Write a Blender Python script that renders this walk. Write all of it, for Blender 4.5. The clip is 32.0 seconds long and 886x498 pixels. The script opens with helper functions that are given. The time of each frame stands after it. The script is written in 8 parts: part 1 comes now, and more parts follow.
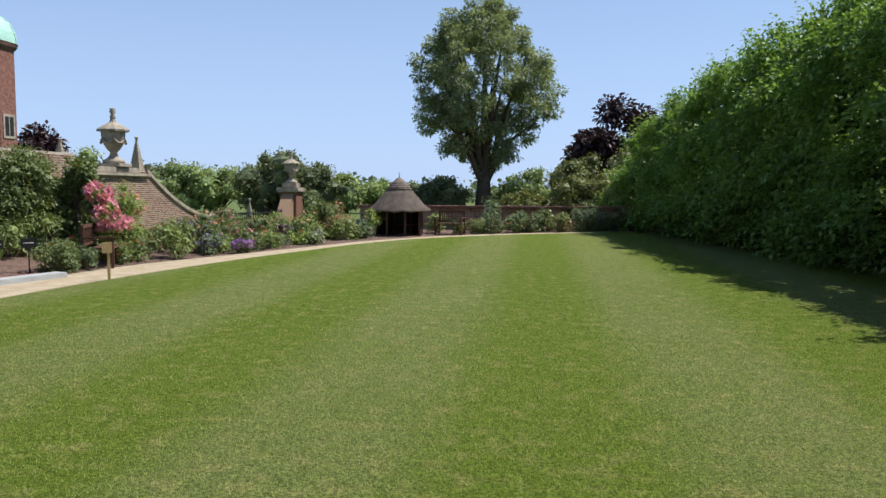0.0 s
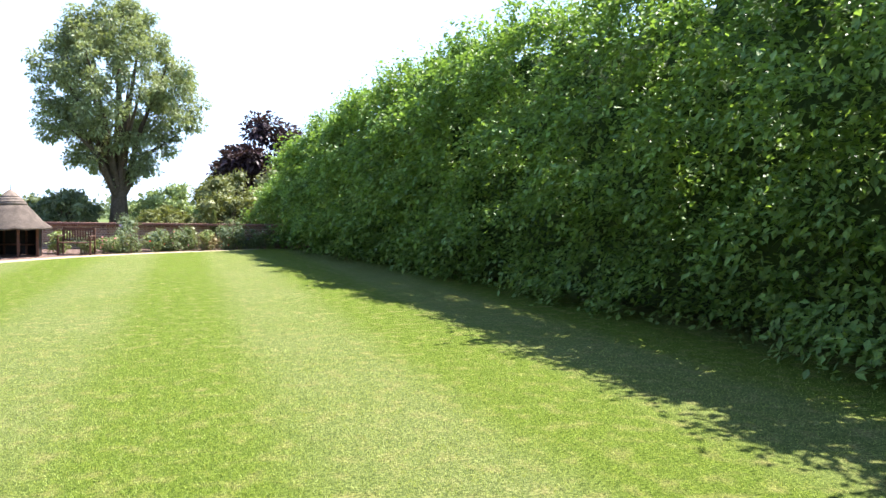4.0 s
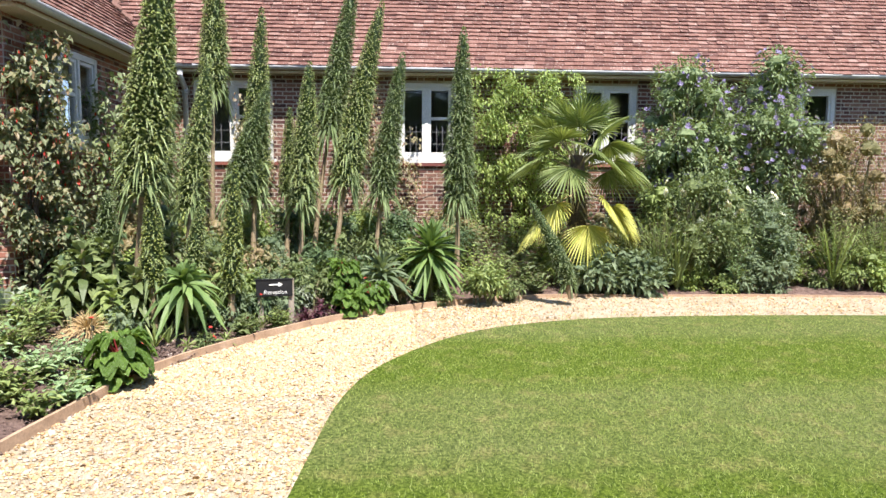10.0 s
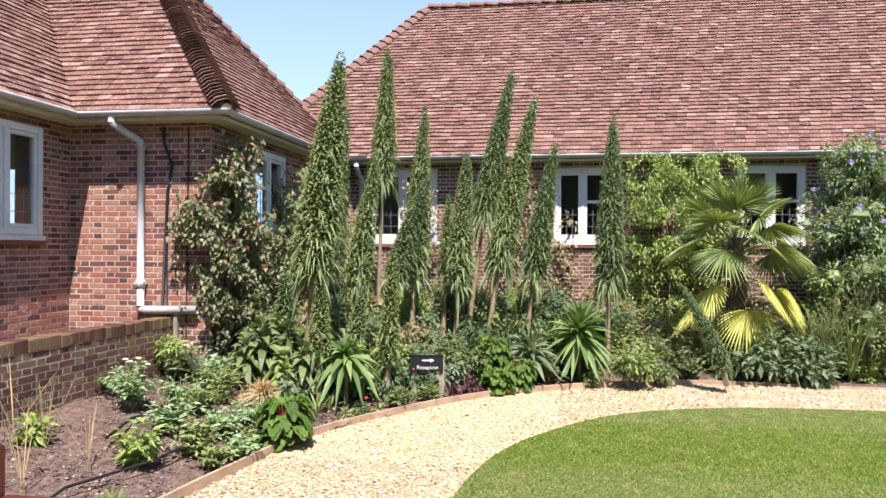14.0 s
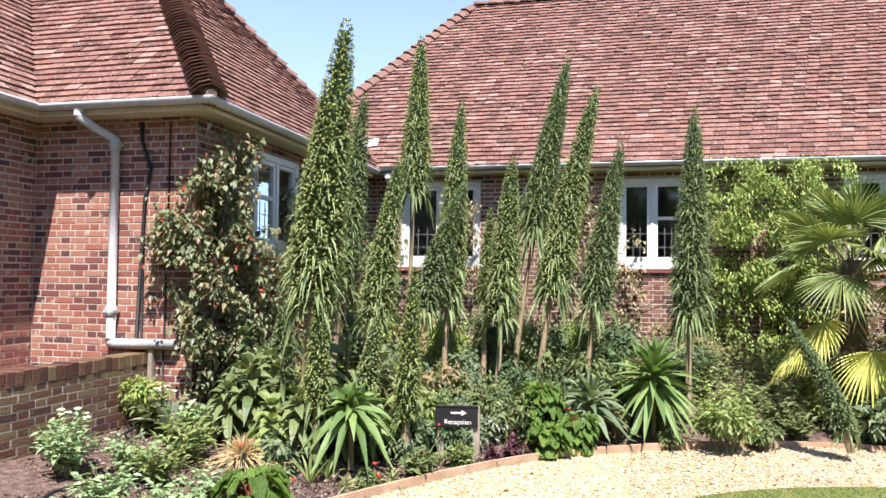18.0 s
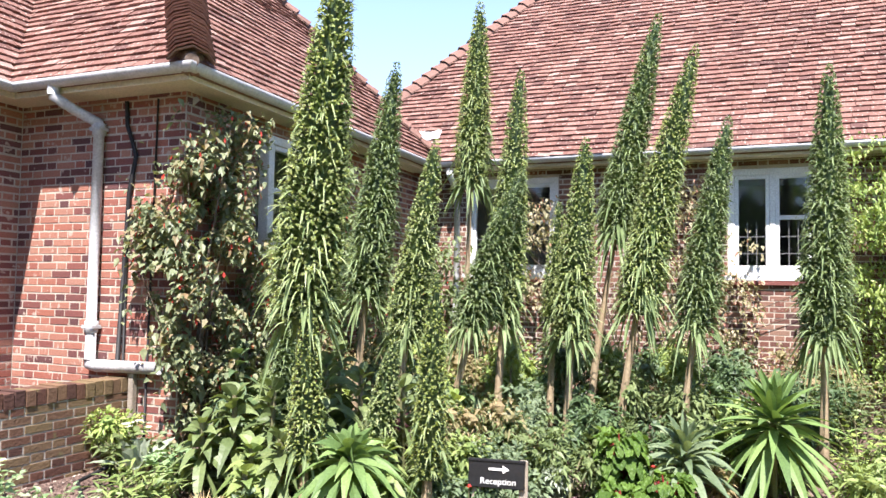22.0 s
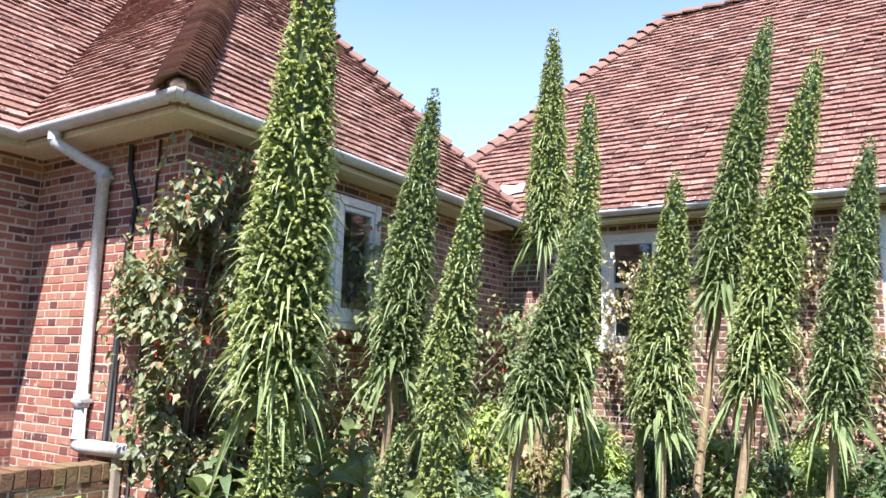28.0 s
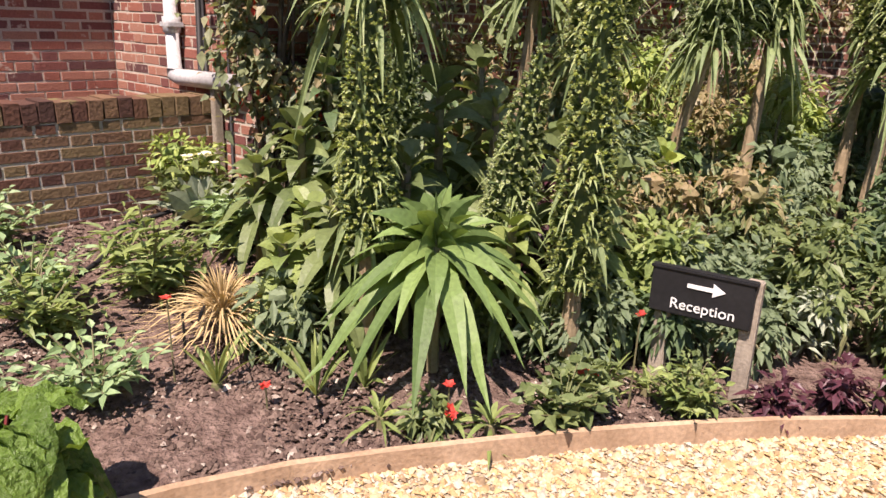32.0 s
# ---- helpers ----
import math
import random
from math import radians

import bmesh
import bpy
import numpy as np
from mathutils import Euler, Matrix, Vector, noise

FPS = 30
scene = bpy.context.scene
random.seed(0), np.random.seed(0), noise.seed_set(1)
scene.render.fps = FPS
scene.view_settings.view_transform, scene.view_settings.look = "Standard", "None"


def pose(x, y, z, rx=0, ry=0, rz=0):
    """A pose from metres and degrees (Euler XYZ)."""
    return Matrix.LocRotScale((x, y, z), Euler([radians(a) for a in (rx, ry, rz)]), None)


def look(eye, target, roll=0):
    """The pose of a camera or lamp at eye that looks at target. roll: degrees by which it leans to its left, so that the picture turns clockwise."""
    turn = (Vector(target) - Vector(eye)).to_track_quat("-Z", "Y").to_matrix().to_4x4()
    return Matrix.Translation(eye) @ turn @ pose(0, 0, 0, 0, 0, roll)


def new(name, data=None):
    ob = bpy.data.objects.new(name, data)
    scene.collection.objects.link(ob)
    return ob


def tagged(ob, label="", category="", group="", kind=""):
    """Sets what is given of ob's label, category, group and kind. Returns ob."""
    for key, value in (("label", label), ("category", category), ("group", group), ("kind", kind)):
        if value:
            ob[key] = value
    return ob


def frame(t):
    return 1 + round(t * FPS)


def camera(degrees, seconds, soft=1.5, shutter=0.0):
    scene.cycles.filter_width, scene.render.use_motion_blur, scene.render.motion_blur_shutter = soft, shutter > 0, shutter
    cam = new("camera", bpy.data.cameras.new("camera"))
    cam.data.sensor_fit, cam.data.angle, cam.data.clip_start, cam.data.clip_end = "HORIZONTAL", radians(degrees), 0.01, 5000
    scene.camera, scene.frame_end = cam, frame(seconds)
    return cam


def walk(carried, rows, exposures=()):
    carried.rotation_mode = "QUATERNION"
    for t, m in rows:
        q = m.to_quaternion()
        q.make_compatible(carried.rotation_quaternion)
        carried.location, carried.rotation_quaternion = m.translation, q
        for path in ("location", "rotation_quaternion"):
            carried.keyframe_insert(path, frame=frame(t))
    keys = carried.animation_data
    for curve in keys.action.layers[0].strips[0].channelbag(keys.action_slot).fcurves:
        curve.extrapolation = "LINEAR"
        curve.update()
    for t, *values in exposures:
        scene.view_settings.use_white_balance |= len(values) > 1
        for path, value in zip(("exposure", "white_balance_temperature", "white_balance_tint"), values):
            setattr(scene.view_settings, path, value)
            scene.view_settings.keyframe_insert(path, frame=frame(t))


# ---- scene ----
# The walk: seconds, eye, point looked at, lean.
cam = camera(62.2, 32.0)
PATH = [
    (0.0, (0.000, 0.000, 1.673), (-0.188, 1.985, 1.511), 0.4),
    (0.5, (0.005, 0.004, 1.675), (-0.121, 1.994, 1.509), 0.8),
    (1.0, (0.017, 0.009, 1.678), (-0.028, 2.002, 1.517), 1.1),
    (1.5, (0.036, 0.010, 1.680), (0.127, 2.003, 1.532), 1.3),
    (2.0, (0.088, 0.006, 1.686), (0.369, 1.982, 1.555), 1.0),
    (2.5, (0.159, -0.009, 1.698), (0.651, 1.926, 1.583), 0.6),
    (4.5, (0.192, -0.026, 1.702), (0.923, 1.833, 1.597), 1.2),
    (5.0, (0.125, 0.001, 1.701), (0.668, 1.922, 1.587), 1.4),
    (5.5, (0.046, 0.021, 1.695), (0.316, 1.999, 1.574), 1.1),
    (6.0, (-0.023, 0.046, 1.687), (-0.088, 2.041, 1.557), 0.8),
    (6.5, (-0.018, 0.111, 1.696), (-0.482, 2.051, 1.559), 0.6),
    (7.0, (-0.043, 0.130, 1.684), (-0.910, 1.927, 1.548), 0.3),
    (7.5, (-0.066, 0.061, 1.690), (-1.308, 1.622, 1.540), 0.0),
    (8.0, (-0.060, -0.062, 1.703), (-1.594, 1.210, 1.540), -0.2),
    (8.5, (0.029, -0.203, 1.708), (-1.701, 0.787, 1.538), -0.4),
    (9.0, (0.023, -0.295, 1.707), (-1.841, 0.405, 1.515), 0.0),
    (9.5, (0.040, -0.320, 1.670), (-1.904, 0.101, 1.464), 0.1),
    (10.0, (0.037, -0.324, 1.666), (-1.946, -0.162, 1.455), 0.3),
    (10.5, (0.072, -0.285, 1.681), (-1.918, -0.333, 1.483), 0.3),
    (11.0, (0.109, -0.232, 1.702), (-1.876, -0.410, 1.538), 0.3),
    (11.5, (0.177, -0.235, 1.704), (-1.804, -0.482, 1.583), 0.3),
    (12.0, (0.325, -0.230, 1.727), (-1.655, -0.499, 1.649), 0.2),
    (12.5, (0.410, -0.216, 1.735), (-1.571, -0.491, 1.698), 0.2),
    (13.0, (0.420, -0.113, 1.719), (-1.558, -0.411, 1.711), 0.2),
    (13.5, (0.426, -0.036, 1.730), (-1.550, -0.346, 1.736), -0.1),
    (14.0, (0.434, 0.003, 1.744), (-1.541, -0.308, 1.740), 0.3),
    (14.5, (0.328, -0.020, 1.715), (-1.647, -0.332, 1.687), 0.7),
    (16.5, (-0.541, -0.085, 1.707), (-2.491, -0.527, 1.665), 1.6),
    (17.0, (-0.834, -0.117, 1.729), (-2.776, -0.595, 1.730), 1.3),
    (17.5, (-1.093, -0.123, 1.708), (-3.036, -0.596, 1.750), 1.0),
    (18.0, (-1.360, -0.081, 1.685), (-3.304, -0.544, 1.756), 0.6),
    (18.5, (-1.615, -0.155, 1.686), (-3.558, -0.624, 1.762), 0.3),
    (19.0, (-1.834, -0.223, 1.683), (-3.771, -0.713, 1.764), 0.0),
    (19.5, (-2.107, -0.134, 1.682), (-4.040, -0.643, 1.763), 0.4),
    (20.0, (-2.307, -0.109, 1.690), (-4.230, -0.655, 1.770), 0.9),
    (20.5, (-2.548, -0.120, 1.687), (-4.450, -0.734, 1.769), 1.0),
    (21.0, (-2.727, -0.112, 1.659), (-4.610, -0.780, 1.752), 1.4),
    (21.5, (-2.916, -0.034, 1.674), (-4.781, -0.751, 1.766), 1.0),
    (22.0, (-3.063, 0.033, 1.671), (-4.916, -0.713, 1.774), 0.9),
    (22.5, (-3.237, 0.002, 1.669), (-5.089, -0.745, 1.780), 1.0),
    (23.0, (-3.411, -0.052, 1.671), (-5.254, -0.816, 1.806), 1.0),
    (23.5, (-3.583, -0.011, 1.670), (-5.420, -0.787, 1.823), 1.2),
    (24.0, (-3.775, 0.084, 1.668), (-5.609, -0.694, 1.838), 1.5),
    (24.5, (-3.938, 0.101, 1.655), (-5.766, -0.689, 1.836), 1.4),
    (25.0, (-4.104, 0.030, 1.666), (-5.919, -0.789, 1.855), 1.3),
    (25.5, (-4.248, 0.008, 1.648), (-6.023, -0.882, 1.887), 1.5),
    (26.0, (-4.374, 0.051, 1.652), (-6.095, -0.927, 1.940), 1.2),
    (26.5, (-4.459, 0.110, 1.673), (-6.121, -0.949, 2.010), 1.4),
    (28.5, (-4.486, 0.140, 1.626), (-6.152, -0.935, 1.890), 1.8),
    (29.0, (-4.516, 0.147, 1.624), (-6.185, -0.946, 1.766), 1.7),
    (29.5, (-4.528, 0.136, 1.569), (-6.176, -0.998, 1.553), 1.5),
    (30.0, (-4.535, 0.071, 1.520), (-6.157, -1.082, 1.325), 1.6),
    (30.5, (-4.664, -0.051, 1.432), (-6.239, -1.231, 1.078), 2.0),
    (31.0, (-4.865, -0.265, 1.410), (-6.362, -1.497, 0.917), 1.6),
    (31.5, (-5.056, -0.398, 1.392), (-6.499, -1.660, 0.822), 1.8),
    (32.0, (-5.297, -0.445, 1.371), (-6.703, -1.739, 0.780), 2.0),
]

# The phone's own exposure drifts as it turns from hedge to house.
EXPOSURES = [
    (0.0, 0.37, 6450, 11), (1.0, 0.27, 6450, 11), (2.0, 0.27, 6450, 11), (2.5, 0.22, 6450, 11), (4.5, 2.15, 6500, 14), (5.0, 1.95, 6500, 14), (5.5, 1.64, 6600, 16), (6.0, 1.32, 6700, 18),
    (6.5, 0.92, 6700, 20), (7.0, 0.77, 6900, 18), (7.5, 0.92, 6700, 20), (8.0, 1.06, 6700, 20), (8.5, 1.26, 6700, 20), (9.0, 1.41, 6700, 20), (9.5, 1.36, 6500, 16), (10.0, 1.16, 6400, 14), (10.5, 0.81, 6500, 16),
    (11.0, 0.56, 6600, 18), (12.0, 0.91, 6500, 17), (13.0, 1.06, 6400, 16), (14.5, 1.13, 6400, 16), (17.0, 1.18, 6400, 16), (18.5, 1.36, 6350, 16), (20.0, 1.56, 6300, 16), (24.0, 1.71, 6250, 16), (26.0, 1.76, 6150, 16), (29.0, 1.66, 6300, 16), (29.5, 1.81, 6400, 17), (30.0, 1.86, 6500, 18), (30.5, 1.46, 6800, 22), (31.0, 1.01, 7100, 26), (32.0, 0.96, 7200, 26),
]
walk(cam, [(t, look(eye, aim, lean)) for t, eye, aim, lean in PATH], EXPOSURES)

# ---- world and sun ----
SUN_WAY = Vector((1.05, 0.37, 1.95)).normalized()
world = bpy.data.worlds.new("sky")
scene.world = world
world.use_nodes = True
sky = world.node_tree.nodes.new("ShaderNodeTexSky")
sky.sky_type = "NISHITA"
sky.sun_disc = False
sky.sun_elevation = math.asin(SUN_WAY.z)
sky.sun_rotation = math.atan2(SUN_WAY.x, SUN_WAY.y)
sky.air_density, sky.dust_density, sky.ozone_density = 1.0, 0.3, 4.0
# summer haze whitens the sky towards the horizon
W, WL = world.node_tree.nodes, world.node_tree.links
back, where, split, low_sky, haze = W["Background"], W.new("ShaderNodeTexCoord"), W.new("ShaderNodeSeparateXYZ"), W.new("ShaderNodeMapRange"), W.new("ShaderNodeMixRGB")
WL.new(where.outputs["Generated"], split.inputs[0])
WL.new(split.outputs[2], low_sky.inputs[0])
low_sky.inputs[1].default_value, low_sky.inputs[2].default_value = 0.0, 0.55
low_sky.inputs[3].default_value, low_sky.inputs[4].default_value = 0.85, 0.05
WL.new(low_sky.outputs[0], haze.inputs[0])
haze.inputs[2].default_value = (4.0, 5.5, 8.4, 1)
WL.new(sky.outputs[0], haze.inputs[1])
WL.new(haze.outputs[0], back.inputs[0])
back.inputs[1].default_value = 0.095
sun = new("sun", bpy.data.lights.new("sun", "SUN"))
sun.data.energy, sun.data.angle, sun.data.color = 5.0, radians(0.5), (1.0, 0.95, 0.87)
sun.matrix_world = look(SUN_WAY * 60, (0, 0, 0))

# ---- materials ----
def mat(name, base, other=None, scale=8.0, rough=0.7, bump=0.0, bump_scale=60.0, metal=0.0, by="noise", thin=0.0, spots=None, fleck=None):
    """A surface whose colour wanders between two tones, at a broad and a fine scale. by: noise, island or object."""
    m = bpy.data.materials.new(name)
    m.use_nodes = True
    nt = m.node_tree
    N, L = nt.nodes, nt.links
    bsdf = N["Principled BSDF"]
    bsdf.inputs["Roughness"].default_value = rough
    bsdf.inputs["Metallic"].default_value = metal
    bsdf.inputs["Specular IOR Level"].default_value = 0.12 if rough > 0.75 else 0.3
    other = other or tuple(c * 0.75 for c in base)
    pos = N.new("ShaderNodeNewGeometry")
    wide = N.new("ShaderNodeTexNoise")
    wide.inputs["Scale"].default_value, wide.inputs["Detail"].default_value = scale, 6.0
    L.new(pos.outputs["Position"], wide.inputs["Vector"])
    ramp = N.new("ShaderNodeValToRGB")
    ramp.color_ramp.elements[0].position, ramp.color_ramp.elements[1].position = 0.3, 0.7
    ramp.color_ramp.elements[0].color, ramp.color_ramp.elements[1].color = (*other, 1), (*base, 1)
    if by == "island":
        L.new(pos.outputs["Random Per Island"], ramp.inputs[0])
        ramp.color_ramp.elements[0].position, ramp.color_ramp.elements[1].position = 0.0, 1.0
    elif by == "object":
        info = N.new("ShaderNodeObjectInfo")
        mixer = N.new("ShaderNodeMath")
        mixer.operation = "ADD"
        L.new(info.outputs["Random"], mixer.inputs[0])
        L.new(pos.outputs["Random Per Island"], mixer.inputs[1])
        frac = N.new("ShaderNodeMath")
        frac.operation = "FRACT"
        L.new(mixer.outputs[0], frac.inputs[0])
        L.new(frac.outputs[0], ramp.inputs[0])
        ramp.color_ramp.elements[0].position, ramp.color_ramp.elements[1].position = 0.0, 1.0
    else:
        L.new(wide.outputs[0], ramp.inputs[0])
    for at, tone in spots or ():
        e = ramp.color_ramp.elements.new(at)
        e.color = (*tone, 1)
    fine = N.new("ShaderNodeTexNoise")
    fine.inputs["Scale"].default_value, fine.inputs["Detail"].default_value = bump_scale, 4.0
    L.new(pos.outputs["Position"], fine.inputs["Vector"])
    shade = N.new("ShaderNodeMixRGB")
    shade.blend_type = "MULTIPLY"
    shade.inputs[0].default_value = 0.5
    tone = N.new("ShaderNodeMapRange")
    tone.inputs[1].default_value, tone.inputs[2].default_value = 0.3, 0.7
    tone.inputs[3].default_value, tone.inputs[4].default_value = 0.6, 1.25
    L.new(fine.outputs[0], tone.inputs[0])
    L.new(ramp.outputs[0], shade.inputs[1])
    L.new(tone.outputs[0], shade.inputs[2])
    colour = shade
    if fleck:  # lichen, lime or wear: small pale spots (tone, share, scale)
        spot_tone, share, size = fleck
        spot = N.new("ShaderNodeTexNoise")
        spot.inputs["Scale"].default_value, spot.inputs["Detail"].default_value = size, 3.0
        L.new(pos.outputs["Position"], spot.inputs["Vector"])
        cut = N.new("ShaderNodeMapRange")
        cut.inputs[1].default_value, cut.inputs[2].default_value = 0.68 - share, 0.74 - share
        cut.inputs[3].default_value, cut.inputs[4].default_value = 0.0, 0.8
        L.new(spot.outputs[0], cut.inputs[0])
        colour = N.new("ShaderNodeMixRGB")
        colour.inputs[2].default_value = (*spot_tone, 1)
        L.new(cut.outputs[0], colour.inputs[0])
        L.new(shade.outputs[0], colour.inputs[1])
    L.new(colour.outputs[0], bsdf.inputs["Base Color"])
    if bump:
        b = N.new("ShaderNodeBump")
        b.inputs["Strength"].default_value, b.inputs["Distance"].default_value = 1.0, bump
        L.new(fine.outputs[0], b.inputs["Height"])
        L.new(b.outputs[0], bsdf.inputs["Normal"])
    if thin:
        through_leaf = N.new("ShaderNodeBsdfTranslucent")
        warm = N.new("ShaderNodeMixRGB")
        warm.blend_type = "MULTIPLY"
        warm.inputs[0].default_value = 1.0
        warm.inputs[2].default_value = (1.35, 1.3, 0.6, 1)
        L.new(shade.outputs[0], warm.inputs[1])
        L.new(warm.outputs[0], through_leaf.inputs[0])
        mix = N.new("ShaderNodeMixShader")
        mix.inputs[0].default_value = thin
        L.new(bsdf.outputs[0], mix.inputs[1])
        L.new(through_leaf.outputs[0], mix.inputs[2])
        L.new(mix.outputs[0], N["Material Output"].inputs[0])
    return m


def leaf_mat(name, base, other, rough=0.45, thin=0.26, spots=None, dull=0.1, gain=1.15):
    def tame(c):
        grey = 0.3 * c[0] + 0.6 * c[1] + 0.1 * c[2]
        return tuple(min(0.85, (v + (grey - v) * dull) * gain) for v in c)

    base, other = tame(base), tame(other)
    return mat(name, base, other, rough=rough, by="object", thin=thin, bump=0.002, bump_scale=55.0, spots=spots)


GLASS = bpy.data.materials.new("window_glass")
GLASS.use_nodes = True
g = GLASS.node_tree.nodes["Principled BSDF"]
g.inputs["Transmission Weight"].default_value, g.inputs["Roughness"].default_value, g.inputs["IOR"].default_value = 1.0, 0.02, 1.45
g.inputs["Base Color"].default_value = (0.85, 0.9, 0.9, 1)

M_SOIL = mat("soil", (0.26, 0.18, 0.15), (0.095, 0.06, 0.05), 16, 0.95, 0.04, 55)
M_GRAVEL = mat("gravel_bed", (0.5, 0.42, 0.31), (0.37, 0.3, 0.2), 3, 0.9, 0.015, 110)
M_STONE_BIT = mat("gravel_stone", (0.53, 0.46, 0.36), (0.22, 0.16, 0.11), by="island", rough=0.8, bump_scale=80, spots=[(0.12, (0.36, 0.24, 0.13)), (0.3, (0.52, 0.34, 0.16)), (0.5, (0.47, 0.37, 0.23)), (0.7, (0.57, 0.45, 0.27)), (0.86, (0.4, 0.36, 0.3))])
M_BRICK = mat("red_brick", (0.35, 0.155, 0.112), (0.105, 0.052, 0.052), by="object", rough=0.85, bump=0.004, bump_scale=90, spots=[(0.25, (0.195, 0.076, 0.066)), (0.5, (0.3, 0.114, 0.081)), (0.8, (0.34, 0.178, 0.13))], fleck=((0.45, 0.36, 0.3), 0.05, 16.0))
M_BRICK_OLD = mat("old_brick", (0.26, 0.155, 0.108), (0.12, 0.074, 0.058), by="object", rough=0.9, bump=0.005, bump_scale=70, spots=[(0.35, (0.23, 0.118, 0.083)), (0.7, (0.29, 0.2, 0.135))])
M_BRICK_BROWN = mat("brown_red_brick", (0.24, 0.125, 0.092), (0.085, 0.047, 0.045), by="object", rough=0.88, bump=0.005, bump_scale=80, spots=[(0.3, (0.15, 0.072, 0.058)), (0.6, (0.2, 0.09, 0.067)), (0.85, (0.25, 0.15, 0.112))], fleck=((0.4, 0.33, 0.27), 0.05, 16.0))
M_BRICK_MOSS = mat("mossy_brick", (0.18, 0.092, 0.062), (0.075, 0.042, 0.036), by="object", rough=0.92, bump=0.006, bump_scale=55, spots=[(0.3, (0.125, 0.06, 0.043)), (0.6, (0.16, 0.1, 0.063)), (0.85, (0.17, 0.12, 0.066))], fleck=((0.17, 0.15, 0.07), 0.03, 7.0))
M_MORTAR = mat("lime_mortar", (0.52, 0.46, 0.39), (0.38, 0.33, 0.27), 5, 0.95, 0.004, 120)
M_TILE = mat("clay_roof_tile", (0.245, 0.132, 0.108), (0.115, 0.06, 0.052), by="object", rough=0.88, bump=0.006, bump_scale=40, spots=[(0.3, (0.175, 0.09, 0.073)), (0.6, (0.21, 0.112, 0.09)), (0.88, (0.225, 0.122, 0.099)), (0.975, (0.3, 0.195, 0.165))], fleck=((0.42, 0.34, 0.29), 0.07, 30.0))
M_TILE_DARK = mat("weathered_hip_tile", (0.235, 0.135, 0.108), (0.17, 0.1, 0.08), 3, 0.9, 0.006, 50)
M_CREAM = mat("cream_soffit_paint", (0.62, 0.56, 0.42), (0.55, 0.49, 0.37), 2, 0.6)
M_GREY = mat("grey_pipe_paint", (0.5, 0.5, 0.51), (0.4, 0.4, 0.4), 4, 0.45)
M_LEAD = mat("window_lead", (0.2, 0.2, 0.21), (0.13, 0.13, 0.14), 6, 0.5)
M_WHITE = mat("white_window_paint", (0.72, 0.72, 0.71), (0.64, 0.64, 0.63), 3, 0.5)
M_BLACK = mat("black_cable", (0.02, 0.02, 0.022), (0.012, 0.012, 0.012), 5, 0.6)
M_DARK_ROOM = mat("shaded_room_grey", (0.2, 0.2, 0.2), (0.12, 0.12, 0.13), 1, 0.9)
M_TIMBER = mat("edging_timber", (0.48, 0.34, 0.23), (0.33, 0.22, 0.14), 5, 0.85, 0.003, 60)
M_POST = mat("weathered_oak", (0.36, 0.31, 0.25), (0.24, 0.2, 0.16), 9, 0.85, 0.003, 80)
M_SIGN = mat("black_sign_board", (0.018, 0.018, 0.02), (0.012, 0.012, 0.014), 8, 0.5)
M_LETTER = mat("white_lettering", (0.8, 0.8, 0.78), (0.75, 0.75, 0.72), 8, 0.6)
M_STONE = mat("carved_stone", (0.42, 0.37, 0.29), (0.25, 0.22, 0.18), 3, 0.9, 0.01, 30)
M_SLAB = mat("grey_stone_slab", (0.42, 0.44, 0.44), (0.34, 0.36, 0.36), 4, 0.8, 0.003, 50)
M_COPPER = mat("verdigris_copper", (0.42, 0.68, 0.58), (0.34, 0.6, 0.5), 1.0, 0.6, 0.004, 10)
M_THATCH = mat("grey_thatch", (0.16, 0.13, 0.11), (0.09, 0.075, 0.065), 5, 1.0, 0.03, 35)
M_WOOD_DARK = mat("dark_bench_wood", (0.13, 0.06, 0.04), (0.08, 0.04, 0.028), 9, 0.7, 0.003, 60)
M_FRESH = mat("fresh_stake_wood", (0.6, 0.42, 0.22), (0.52, 0.35, 0.18), 6, 0.8)
M_BARK = mat("bark", (0.13, 0.1, 0.075), (0.07, 0.055, 0.04), 8, 0.95, 0.02, 30)
M_STEM = mat("green_stem", (0.13, 0.15, 0.06), (0.2, 0.16, 0.1), 5, 0.7)
M_TRUNK = mat("pale_echium_stem", (0.36, 0.28, 0.18), (0.24, 0.18, 0.11), 9, 0.8, 0.004, 50)
E_DARK = leaf_mat("echium_spire_leaf", (0.13, 0.19, 0.075), (0.06, 0.1, 0.04))
E_LIGHT = leaf_mat("echium_bract", (0.3, 0.36, 0.15), (0.15, 0.21, 0.07))
E_CORE = leaf_mat("echium_core_shade", (0.08, 0.12, 0.045), (0.05, 0.08, 0.03))
E_BUD_LIME = leaf_mat("echium_lime_bud", (0.56, 0.6, 0.28), (0.32, 0.4, 0.13), 0.7, thin=0.4)
L_SEDUM = leaf_mat("blue_green_leaf", (0.281, 0.405, 0.191), (0.146, 0.236, 0.096))
L_CHARD = mat("chard_leaf", (0.15, 0.25, 0.048), (0.07, 0.13, 0.025), by="object", rough=0.32, bump=0.02, bump_scale=55, thin=0.3)
L_VINE = leaf_mat("potato_vine_leaf", (0.234, 0.306, 0.135), (0.126, 0.180, 0.072))
F_RED_STALK = mat("chard_stalk", (0.2, 0.025, 0.025), (0.13, 0.015, 0.015), 6, 0.4)
M_BENCH_RED = mat("red_brown_gloss_paint", (0.12, 0.028, 0.022), (0.09, 0.02, 0.017), 6, 0.28, 0.001, 90)
